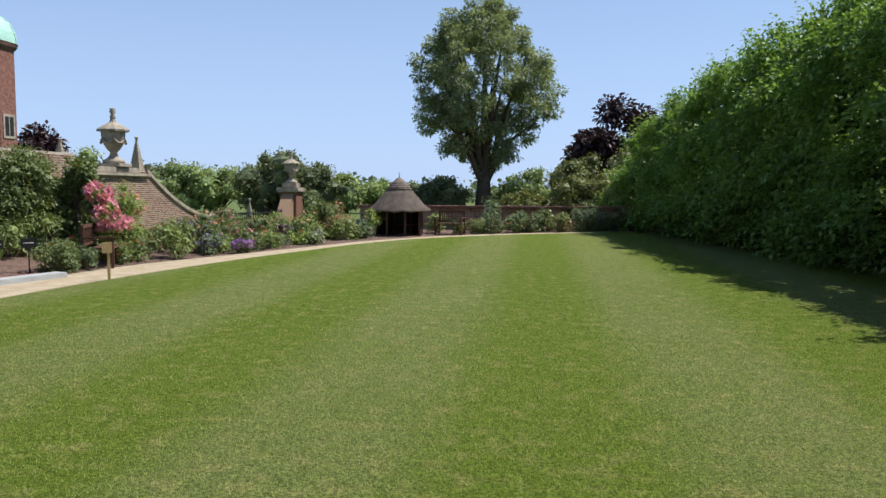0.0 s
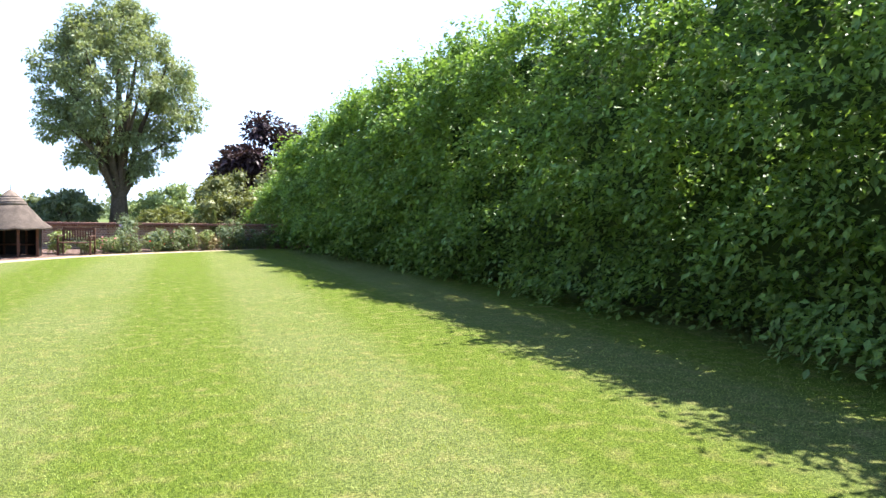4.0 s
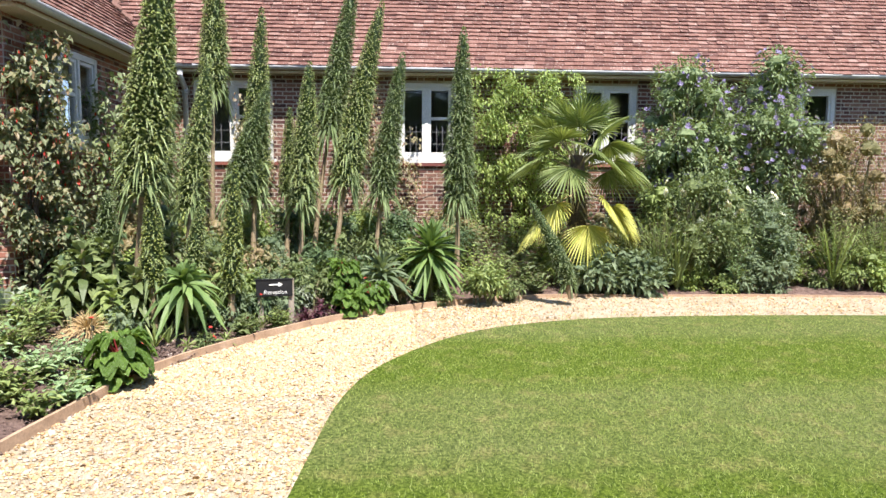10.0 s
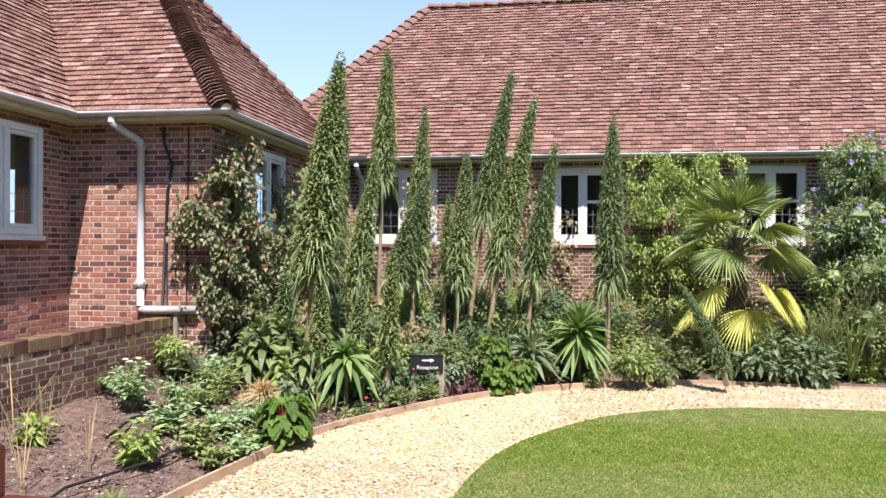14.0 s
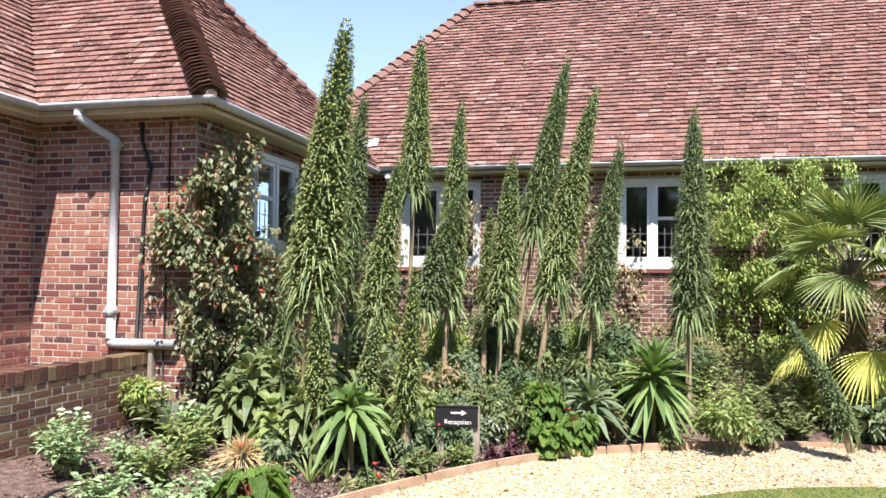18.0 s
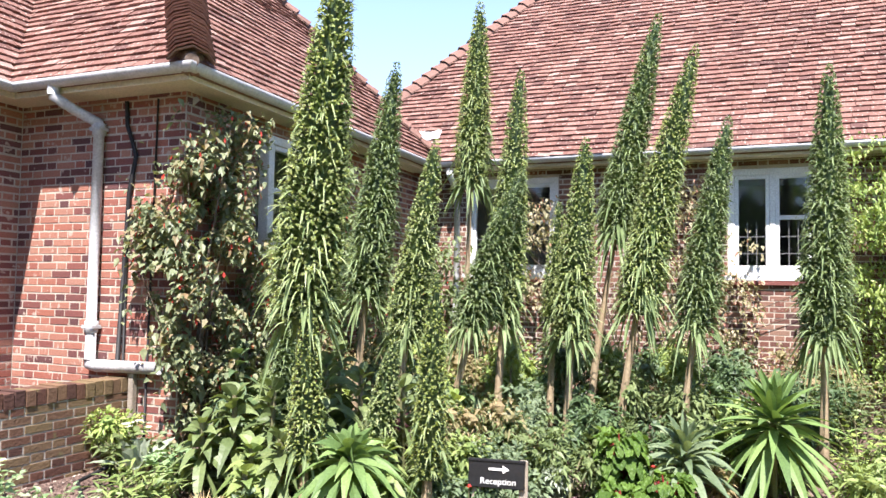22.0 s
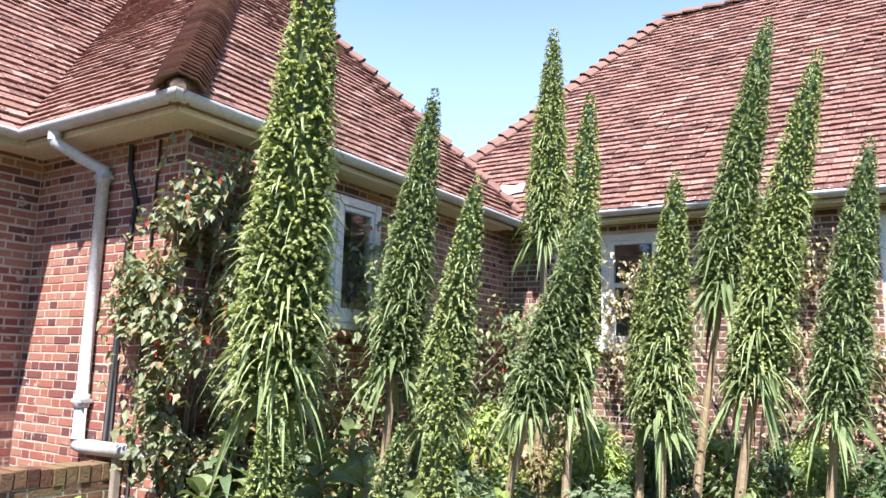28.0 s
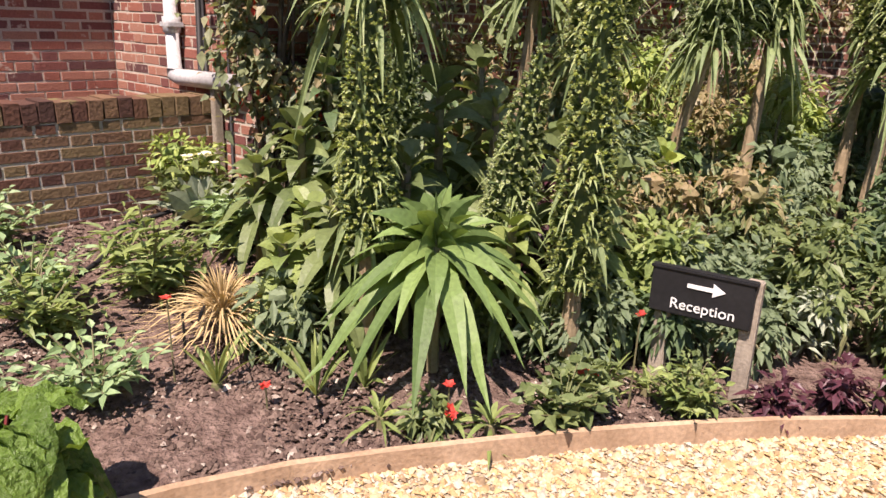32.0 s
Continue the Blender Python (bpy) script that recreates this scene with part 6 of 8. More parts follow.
for x, y, h, k in ((-7.75, -1.95, 0.42, 3), (-8.1, -1.75, 0.4, 1), (-8.05, -2.15, 0.5, 0), (-8.45, -1.75, 0.45, 3), (-8.35, -2.2, 0.6, 5), (-7.55, -2.35, 0.45, 0), (-7.85, -2.8, 0.7, 1), (-7.5, -3.35, 0.7, 0), (-8.75, -1.1, 0.45, 0), (-8.3, -1.5, 0.38, 3), (-8.9, -1.75, 0.55, 0), (-8.65, -2.05, 0.6, 5), (-7.95, -3.45, 0.8, 0), (-8.3, -3.35, 0.9, 1)):
    lab, mt, lf, asp = FILL[k]
    bush("border_plant", lab, x, y, (0.26, 0.26, h), 420, lf * 0.6, mt, soil_z(x, y), 7, category="plant", aspect=asp, droop=0.55, group="leafy filling of the border")

# plants spilling over the timber edging
for i, s in enumerate(np.linspace(0, 1, 44)):
    y = 2.2 + 9.0 * s
    x = float(np.interp(y, [1.3, 2.4, 5.0, 8.6, 11.4], [-9.45, -9.6, -9.5, -9.1, -8.85])) - rng.uniform(0.25, 0.9)
    lab, mt, lf, asp = FILL[int(rng.choice([0, 3, 4, 0, 4, 2]))]
    bush("edging_plant", "low leafy plant spilling over the edging", x, y, (0.3, 0.3, rng.uniform(0.3, 0.75)), 420, lf * 0.62, mt, soil_z(x, y), 6, category="plant", aspect=asp, group="plants along the edging")

# ---- hedge ----
def hedge_front(y):
    return np.interp(y, [-9, 3, 12, 19, 26, 33], [8.0, 7.75, 7.55, 6.9, 6.05, 5.3])


def hedge_top(y):
    return np.interp(y, [-9, 12, 18, 24, 29, 33, 34.5], [5.8, 5.85, 5.95, 5.5, 4.8, 3.8, 2.6]) + 0.3 * np.sin(np.asarray(y) * 2.9) * np.sin(np.asarray(y) * 1.13 + 0.6) + 0.28 * np.sin(np.asarray(y) * 4.7 + 0.8 * np.sin(np.asarray(y) * 1.7)) + 0.1 * np.sin(np.asarray(y) * 11.0)


def hedge():
    top = tagged(new("hedge"), "tall dense green beech hedge casting shade on the lawn", "hedge")
    # solid inner mass; the hedge's inner shade is put into its dark colour
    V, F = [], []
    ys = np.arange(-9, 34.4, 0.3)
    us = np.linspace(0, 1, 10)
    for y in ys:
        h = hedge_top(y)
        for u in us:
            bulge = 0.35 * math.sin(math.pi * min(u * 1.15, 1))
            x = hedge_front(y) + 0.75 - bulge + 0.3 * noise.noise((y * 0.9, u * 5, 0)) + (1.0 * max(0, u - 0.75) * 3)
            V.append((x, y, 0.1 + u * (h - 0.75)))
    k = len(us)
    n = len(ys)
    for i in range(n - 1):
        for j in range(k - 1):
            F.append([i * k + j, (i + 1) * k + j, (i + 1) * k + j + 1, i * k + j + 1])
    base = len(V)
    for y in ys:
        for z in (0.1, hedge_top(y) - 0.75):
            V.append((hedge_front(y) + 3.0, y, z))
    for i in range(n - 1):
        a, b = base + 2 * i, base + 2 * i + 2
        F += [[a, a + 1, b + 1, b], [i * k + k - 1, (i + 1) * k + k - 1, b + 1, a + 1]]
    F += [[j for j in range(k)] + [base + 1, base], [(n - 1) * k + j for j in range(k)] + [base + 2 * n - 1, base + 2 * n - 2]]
    link("twig_mass", mesh_np("twig_mass", V, F), mat("hedge_inner_shade", (0.06, 0.1, 0.03), (0.03, 0.05, 0.018), 6, 0.95, 0.03, 20), top)
    # leaf sprays: shoots fan out of the face and top
    def face(n, y_lo, y_hi, spread):
        y = rng.uniform(y_lo, y_hi, n)
        u = rng.uniform(0.0, 1.0, n) ** 0.85
        h = hedge_top(y)
        z = 0.15 + u * (h - 0.1)
        lump = np.array([noise.noise((a * 1.1, b * 1.1, 0.0)) + 0.5 * noise.noise((a * 2.7, b * 2.7, 4.0)) for a, b in zip(y, z)])
        x = hedge_front(y) + 0.3 - 0.42 * np.sin(np.pi * np.minimum(u * 1.15, 1)) - 1.15 * lump + np.maximum(0, u - 0.8) * 2.2
        return np.stack([x, y, z], 1), lump
    P, lump = face(14500, 2.5, 34, 0)
    D = np.stack([-np.ones(len(P)), rng.normal(0, 0.6, len(P)), rng.normal(-0.05, 0.4, len(P))], 1)
    D = unit(D)
    pts, ways = [], []
    far = np.where(rng.uniform(0, 1, len(P)) > 0.85, 1.7, 1.0)[:, None]
    for s in np.linspace(0.05, 0.5, 8):
        off = rng.normal(0, 0.05, (len(P), 3))
        pts.append(P + D * s * far + off + np.array([0, 0, -0.5]) * s * s)
        ways.append(D + rng.normal(0, 0.75, (len(P), 3)))
    Q, W = np.concatenate(pts), np.concatenate(ways)
    ln = np.where(Q[:, 1] > 16, 0.14, 0.115) * rng.uniform(0.7, 1.25, len(Q))
    link("leaf_mass", mesh_np("leaf_mass", *leaves(Q, W, ln, ln * 0.66, 0.25)), L_HEDGE, top, kind="stuff")
    n = 3400
    y = rng.uniform(0, 34.3, n)
    x = hedge_front(y) + 0.15 + rng.uniform(0, 1.0, n) ** 1.2 * 2.2
    hh = hedge_top(y) - 0.1 - 0.35 * np.abs(x - hedge_front(y) - 1.1) + 0.3 * np.array([noise.noise((a * 0.8, b * 0.8, 9.0)) for a, b in zip(x, y)])
    P = np.stack([x, y, hh], 1)
    D = unit(np.stack([rng.normal(-0.3, 0.4, n), rng.normal(0, 0.4, n), np.ones(n)], 1))
    sh = rng.uniform(0.15, 0.7, n) * (0.75 + 1.5 * np.maximum(0, np.array([noise.noise((a * 0.5, b * 1.3, 3.0)) for a, b in zip(x, y)])))
    pts, ways = [], []
    for s in np.linspace(0.0, 1.0, 9):
        pts.append(P + D * (sh * s)[:, None] + rng.normal(0, 0.03, (n, 3)))
        ways.append(D * 0.7 + rng.normal(0, 0.7, (n, 3)))
    Q, W = np.concatenate(pts), np.concatenate(ways)
    ln = 0.12 * rng.uniform(0.6, 1.2, len(Q))
    link("shoot_mass", mesh_np("shoot_mass", *leaves(Q, W, ln, ln * 0.6, 0.2)), L_HEDGE, top, kind="stuff")
    n = 9000
    y = rng.uniform(-8.5, 2.5, n)
    z = rng.uniform(0.1, 5.6, n)
    link("near_leaves", mesh_np("near_leaves", *leaves(np.stack([hedge_front(y) + rng.normal(0, 0.2, n), y, z], 1), ball(n) + np.array([-0.6, 0, 0]), 0.16, 0.11, 0.2)), L_HEDGE, top, kind="stuff")
    return top


hedge()


# ---- trees ----
def tree(name, label, x, y, h, spread, material, n, leaf, trunk=0.4, clear=0.25, clump=34, egg=1.0, lean=0.0, base_z=-0.3, tight=0.30, category="tree", heart=0.45, small=0.2):
    """A tapered trunk, forking limbs, and a crown of leaves in many clumps."""
    top = empty(name, x, y, base_z, label=label, category=category)
    zc = h * clear
    C, R = [], []
    for i in range(clump):
        d = unit(rng.normal(0, 1, 3)) * rng.uniform(0.2, 0.95) ** 0.5
        u = 0.5 + 0.5 * d[2]
        wide = spread * (math.sin(math.pi * min(0.12 + 0.8 * u ** egg, 1)) ** 0.7)
        C.append((d[0] * wide + lean * u * h, d[1] * wide, zc + (h - zc) * (0.06 + 0.88 * u)))
        R.append(spread * rng.uniform(small, tight + 0.08))
    C, R = np.array(C), np.array(R)
    limbs = [tube([(0, 0, -0.2), (lean * 0.05 * h, 0, zc * 0.5), (lean * 0.3 * h, 0, zc), (lean * 0.6 * h, 0, zc + (h - zc) * 0.6)], [trunk * 1.25, trunk, trunk * 0.8, trunk * 0.15], 10)]
    for c in C[:: max(1, clump // 16)]:
        a = np.array([lean * 0.3 * h, 0, zc * rng.uniform(0.75, 1.2)])
        m = a + (c - a) * 0.45 + np.array([0, 0, 0.06 * h])
        limbs.append(tube([a, m, c], [trunk * 0.42, trunk * 0.24, trunk * 0.06], 6))
    link("trunk", mesh_np("trunk", *joined(limbs)), M_BARK, top, kind="stuff")
    n = int(n * 1.6)
    P, D = cloud(C, R, n, 0.85, 0.35)
    ln = leaf * 1.15 * rng.uniform(0.6, 1.3, n)
    link("inner_crown", mesh_np("inner_crown", *hearts(C, R * heart)), material, top, kind="stuff")
    link("crown", mesh_np("crown", *leaves(P, D, ln, ln * 0.55, 0.3)), material, top, kind="stuff")
    return top


tree("poplar_tree", "tall grey-green tree with an open egg-shaped crown", -1.8, 45.0, 15.0, 4.75, L_TREE, 40000, 0.17, 0.55, 0.16, 330, 0.95, base_z=-0.6, tight=0.06, small=0.07, heart=0.12)
tree("copper_beech", "round dark purple copper beech beyond the hedge", 8.2, 58.0, 8.9, 3.6, L_BEECH, 7000, 0.42, 0.5, 0.15, 34)
tree("copper_beech", "dark purple copper beech behind the tower", -36.0, 52.5, 6.6, 2.9, L_BEECH, 4000, 0.42, 0.5, 0.1, 30)
BELT = [(-13.9, 43.5, 4.6, 2.7, 1), (-15.6, 45, 4.0, 2.2, 1), (-12.2, 45, 3.9, 2.0, 1), (-25, 54.5, 3.9, 2.6, 0), (-22.6, 55.5, 3.7, 2.4, 0), (-20, 57, 3.9, 2.4, 0), (-31, 51, 4.9, 2.6, 0), (-13.4, 58.5, 2.9, 2.0, 0), (-10.7, 59, 2.6, 2.0, 0), (-8.0, 60, 2.4, 2.0, 1), (-4.2, 44, 2.8, 1.6, 1),
        (-5.4, 46, 2.2, 1.6, 1), (0.0, 46, 2.9, 1.6, 0), (1.6, 45, 3.5, 2.0, 0), (4.0, 43, 4.2, 2.2, 2), (6.6, 44, 4.4, 2.4, 2), (3.6, 37, 2.9, 1.7, 2), (6.0, 38, 3.2, 1.9, 2), (5.2, 60, 5.8, 1.5, 1), (12.5, 48, 5.4, 3.2, 0), (0.6, 37, 2.0, 1.3, 2), (-28, 58, 4.2, 3.0, 1), (-17.5, 56, 3.4, 2.4, 0), (10.0, 45, 4.5, 2.5, 2)]
for x, y, h, s, kind in BELT:
    tree("garden_tree", ("leafy green tree beyond the garden", "dark green tree beyond the garden", "olive-green fruit tree beyond the far wall")[kind], x, y, h, s,
         (L_FAR, L_FAR_DARK, leaf_mat("olive_leaf", (0.17, 0.19, 0.055), (0.1, 0.12, 0.035)))[kind], 2900 if y < 50 else 2300, 0.17 if y < 50 else 0.26, 0.16, 0.06, 30, heart=0.62)
# hazy woods on the skyline
P, D = [], []
for i in range(900):
    a = rng.uniform(-0.95, 0.85)
    d = rng.uniform(150, 420)
    x, y = d * math.sin(a), d * math.cos(a)
    P.append((x, y, -0.06 - (d - 60) * 0.012 + 1.5))
P = np.array(P)
C, W = cloud(P, rng.uniform(3, 6.5, len(P)), 24000, 0.8, 0.2)
link("distant_woods", mesh_np("distant_woods", *leaves(C, W, 1.7, 1.3, 0.2)), leaf_mat("distant_wood_leaf", (0.13, 0.17, 0.1), (0.09, 0.13, 0.08), 0.9), None, "hazy green woods along the skyline", category="woods", kind="stuff")


# ---- gate wall, urns and obelisks ----
def urn(x, y, z, h, sides=20, label="carved stone urn with a garlanded bowl and finial"):
    top = empty("stone_urn", x, y, z, label=label, category="urn", group="stone urns on the gate wall")
    s = h / 1.75
    P = [(0.34, 0), (0.34, 0.1), (0.24, 0.14), (0.13, 0.24), (0.11, 0.36), (0.2, 0.45), (0.3, 0.62), (0.36, 0.85), (0.37, 1.0), (0.34, 1.06)]
    link("bowl", mesh_np("bowl", *lathe([(r * s, q * s) for r, q in P], sides)), M_STONE, top, smooth=True)
    P = [(0.44, 1.02), (0.45, 1.08), (0.36, 1.16), (0.22, 1.25), (0.1, 1.32), (0.07, 1.42)]
    V, F = lathe([(r * s, q * s) for r, q in P], sides)
    V = [(v[0] * (1 + 0.12 * ((i % sides) % 2)), v[1] * (1 + 0.12 * ((i % sides) % 2)), v[2]) for i, v in enumerate(V)]
    link("gadrooned_lid", mesh_np("gadrooned_lid", V, F), M_STONE, top)
    P = [(0.06, 1.4), (0.1, 1.48), (0.05, 1.56), (0.11, 1.66), (0.07, 1.71), (0.1, 1.75), (0.02, 1.77)]
    link("finial", mesh_np("finial", *lathe([(r * s, q * s) for r, q in P], 10)), M_STONE, top, smooth=True)
    part("plinth", box((-0.4 * s, -0.4 * s, -0.12 * s), (0.4 * s, 0.4 * s, 0.0), 0.02), M_STONE, top)
    for k in range(6):
        a = k * math.pi / 3
        pts = [(0.37 * s * math.cos(a + b), 0.37 * s * math.sin(a + b), (0.78 - 0.14 * math.sin((b / 1.05) * math.pi)) * s) for b in np.linspace(0, 1.05, 6)]
        link("garland", mesh_np("garland", *tube(pts, 0.045 * s, 6)), M_STONE, top, smooth=True)
    return top


def obelisk(x, y, z, h, label="slender stone obelisk with a ball finial"):
    top = empty("stone_obelisk", x, y, z, label=label, category="obelisk", group="stone obelisks on the gate wall")
    link("shaft", mesh_np("shaft", *lathe([(0.26, 0), (0.24, 0.12 * h), (0.035, 0.88 * h)], 4, math.pi / 4)), M_STONE, top)
    for k in range(7):
        q = 0.2 + k * 0.095
        r = 0.235 - 0.2 * (q - 0.12) / 0.76 + 0.012
        link("crocket", mesh_np("crocket", *lathe([(r + 0.012, 0), (r, 0.03)], 4, math.pi / 4)), M_STONE, top).location = (0, 0, q * h)
    link("finial", mesh_np("finial", *lathe([(0.02, 0.87 * h), (0.05, 0.9 * h), (0.05, 0.94 * h), (0.07, 0.97 * h), (0.02, 1.0 * h)], 8)), M_STONE, top)
    return top


def scroll_top(u):
    """Height of the gate wall: high by the urn, sweeping down to the gate."""
    return 0.35 + 1.85 * max(0.0, 1 - u / 6.6) ** 2.1


gate = brick_wall("gate_wall", "old brick gate wall sweeping down in a stone-capped scroll", (XD + 0.02, 30.7), (XD + 0.02, 24.0), -0.2, 2.3, flip=False, material=M_BRICK_OLD, top=lambda u: scroll_top(6.7 - u), thick=0.35)
pts = [(XD - 0.15, 24.0 + u, scroll_top(u) + 0.04) for u in np.linspace(0, 6.7, 24)]
V, F = [], []
for p in pts:
    V += [(p[0] - 0.22, p[1], p[2] - 0.06), (p[0] + 0.24, p[1], p[2] - 0.06), (p[0] + 0.24, p[1], p[2] + 0.07), (p[0], p[1], p[2] + 0.14), (p[0] - 0.22, p[1], p[2] + 0.07)]
for i in range(len(pts) - 1):
    F += [[5 * i + k, 5 * i + (k + 1) % 5, 5 * i + 5 + (k + 1) % 5, 5 * i + 5 + k] for k in range(5)]
F += [[0, 1, 2, 3, 4], [5 * len(pts) - 1 - k for k in range(5)]]
link("gate_coping", mesh_np("gate_coping", V, F), M_STONE, None, "curved pale stone coping of the gate wall", category="coping", kind="structure")
brick_wall("gate_pier_wall", "old brick wall under the large urn", (XD + 0.04, 24.0), (XD + 0.04, 19.8), -0.2, 2.2, flip=False, material=M_BRICK_OLD, thick=0.5)
part("pier_cornice", box((XD - 0.6, 19.7, 2.02), (XD + 0.16, 24.1, 2.12), 0.02), M_STONE, None, "moulded stone cornice under the urn", category="cornice", kind="structure")
part("pier_blocking", box((XD - 0.5, 20.6, 2.12), (XD + 0.1, 23.4, 2.3), 0.02), M_STONE, None, "stone blocking course under the urn", category="cornice", kind="structure")
part("wall_cap", box((XD - 0.4, 17.5, 1.9), (XD + 0.14, 19.7, 2.0), 0.02), M_BRICK_OLD, None, "brick capping of the garden wall", category="coping", kind="structure")
urn(XD - 0.2, 22.4, 2.42, 1.72)
obelisk(XD - 0.15, 23.75, 2.12, 1.25)
obelisk(XD - 0.15, 19.55, 1.98, 1.05)
# far pier with its own urn and buttress
part("gate_pier", box((XD - 0.7, 40.6, -0.4), (XD + 0.25, 41.9, 1.45), 0.02), M_BRICK_OLD, None, "old brick gate pier with a stone cap", category="pier", kind="structure")
part("gate_pier_cap", box((XD - 0.85, 40.4, 1.45), (XD + 0.4, 42.1, 1.72), 0.05), M_STONE, None, "moulded stone cap of the gate pier", category="pier cap", kind="structure")
part("gate_pier_neck", box((XD - 0.62, 40.75, 1.72), (XD + 0.18, 41.75, 1.9), 0.04), M_STONE, None, "stone block under the urn", category="pier cap", kind="structure")
V = [(XD - 0.55, 40.6, 1.4), (XD + 0.1, 40.6, 1.4), (XD + 0.1, 38.9, -0.4), (XD - 0.55, 38.9, -0.4), (XD - 0.55, 40.6, -0.4), (XD + 0.1, 40.6, -0.4)]
link("gate_buttress", mesh_np("gate_buttress", V, [[0, 1, 2, 3], [1, 5, 2], [0, 3, 4], [0, 4, 5, 1], [3, 2, 5, 4]]), M_BRICK_OLD, None, "sloping brick and stone buttress of the gate pier", category="buttress", kind="structure")
urn(XD - 0.22, 41.25, 1.98, 1.8)
fence = tagged(new("gate_fence"), "low dark iron fence across the gate opening", "fence")
part("rail", box((XD - 0.03, 30.8, 0.42), (XD + 0.01, 39.0, 0.46)), M_BLACK, fence)
part("rail", box((XD - 0.03, 30.8, 0.05), (XD + 0.01, 39.0, 0.09)), M_BLACK, fence)
for i in range(34):
    part("post", box((XD - 0.025, 30.85 + i * 0.24, -0.3), (XD + 0.005, 30.88 + i * 0.24, 0.55)), M_BLACK, fence)
obelisk(-13.4, 36.5, -0.4, 1.55, "weathered stone obelisk beyond the gate")

# ---- far garden wall ----
brick_wall("far_wall", "dark old brick wall closing the far end of the garden", (9.5, 31.8), (-6.5, 30.9), -0.3, 0.9, flip=False, material=M_BRICK_OLD, thick=0.3)
part("far_wall_coping", box((-0.2, -0.08, 0), (16.2, 0.36, 0.09), 0.02, Matrix.Translation((-6.4, 30.75, 0.9)) @ Matrix.Rotation(radians(3.2), 4, "Z")), M_TILE, None, "red tile coping of the far garden wall", category="coping", kind="structure")


# ---- thatched hut ----
def hut(x, y):
    top = empty("thatched_hut", x, y, -0.02, label="round thatched summer house with a dark open front", category="hut")
    sides = 24
    r0 = 1.1
    prof = [(r0 - 0.2, 1.02), (r0 + 0.1, 0.97), (r0 + 0.08, 1.04), (0.93, 1.26), (0.66, 1.6), (0.4, 1.93)]
    V, F = lathe(prof, sides)
    V = [(v[0] * (1 + 0.025 * noise.noise((v[0] * 4, v[1] * 4, v[2] * 3))), v[1] * (1 + 0.025 * noise.noise((v[1] * 4, v[0] * 4, v[2] * 3))), v[2] + 0.05 * noise.noise((v[0] * 3, v[1] * 3, 2)) * (v[2] < 1.1)) for v in V]
    link("thatch", mesh_np("thatch", V, F), M_THATCH, top, smooth=True)
    link("thatch_cap", mesh_np("thatch_cap", *lathe([(0.44, 1.82), (0.49, 1.85), (0.43, 1.94), (0.28, 2.12), (0.13, 2.29), (0.03, 2.36)], sides)), mat("pale_thatch_cap", (0.24, 0.2, 0.17), (0.15, 0.12, 0.1), 6, 1.0, 0.02, 30), top, smooth=True)
    for z, r in ((1.95, 0.43), (2.04, 0.355), (2.13, 0.28)):
        pts = [(r * math.cos(a), r * math.sin(a), z) for a in np.linspace(0, 2 * math.pi, 25)]
        link("binding", mesh_np("binding", *tube(pts, 0.012, 5)), M_THATCH, top)
    link("spike", mesh_np("spike", *tube([(0, 0, 2.28), (0, 0, 2.56)], [0.018, 0.008], 6)), M_BLACK, top)
    for k in range(8):
        a = 2 * math.pi * (k + 0.5) / 8
        part("post", box((-0.04, -0.04, 0), (0.04, 0.04, 1.12), 0.01, Matrix.Translation((0.86 * math.cos(a), 0.86 * math.sin(a), 0))), M_WOOD_DARK, top)
        if k not in (5,):
            b = 2 * math.pi * (k + 1.5) / 8
            p, q = np.array([0.86 * math.cos(a), 0.86 * math.sin(a)]), np.array([0.86 * math.cos(b), 0.86 * math.sin(b)])
            if (p + q)[1] < 0 and abs((p + q)[0]) < 1.2:
                continue
            V = [(*p, 0), (*q, 0), (*q, 1.1), (*p, 1.1), (*(p * 1.04), 0), (*(q * 1.04), 0), (*(q * 1.04), 1.1), (*(p * 1.04), 1.1)]
            link("boarding", mesh_np("boarding", V, [[0, 1, 2, 3], [7, 6, 5, 4], [0, 4, 5, 1], [2, 6, 7, 3], [1, 5, 6, 2], [0, 3, 7, 4]]), M_BLACK, top)
    part("seat", box((-0.6, 0.35, 0.36), (0.6, 0.7, 0.41), 0.01), M_WOOD_DARK, top)
    top.scale = (1, 1, 0.9)
    return top


hut(-4.18, 26.9)


# ---- benches, stake, slab, steps ----
def bench(x, y, turn, w=1.35, paint=M_WOOD_DARK, label="dark slatted wooden garden bench by the path"):
    top = empty("garden_bench", x, y, -0.02, label=label, category="bench", group="garden benches")
    top.rotation_euler = (0, 0, radians(turn))
    for u in (-w / 2, w / 2):
        part("leg", box((u - 0.03, 0.2, 0), (u + 0.03, 0.26, 0.6), 0.005), paint, top)
        part("leg", box((u - 0.022, -0.37, 0), (u + 0.022, -0.31, 0.88), 0.005), paint, top)
        part("armrest", box((u - 0.045, -0.32, 0.615), (u + 0.045, 0.3, 0.66), 0.02), paint, top)
    for k in range(5):
        part("seat_slat", box((-w / 2, -0.2 + k * 0.095, 0.4), (w / 2, -0.125 + k * 0.095, 0.43), 0.004), paint, top)
    part("top_rail", box((-w / 2, -0.37, 0.82), (w / 2, -0.32, 0.9), 0.006), paint, top)
    part("back_rail", box((-w / 2, -0.36, 0.46), (w / 2, -0.32, 0.51), 0.005), paint, top)
    for k in range(12):
        u = -w / 2 + w * (k + 0.5) / 12
        part("back_slat", box((u - 0.02, -0.355, 0.51), (u + 0.02, -0.335, 0.83), 0.003), paint, top)
    return top


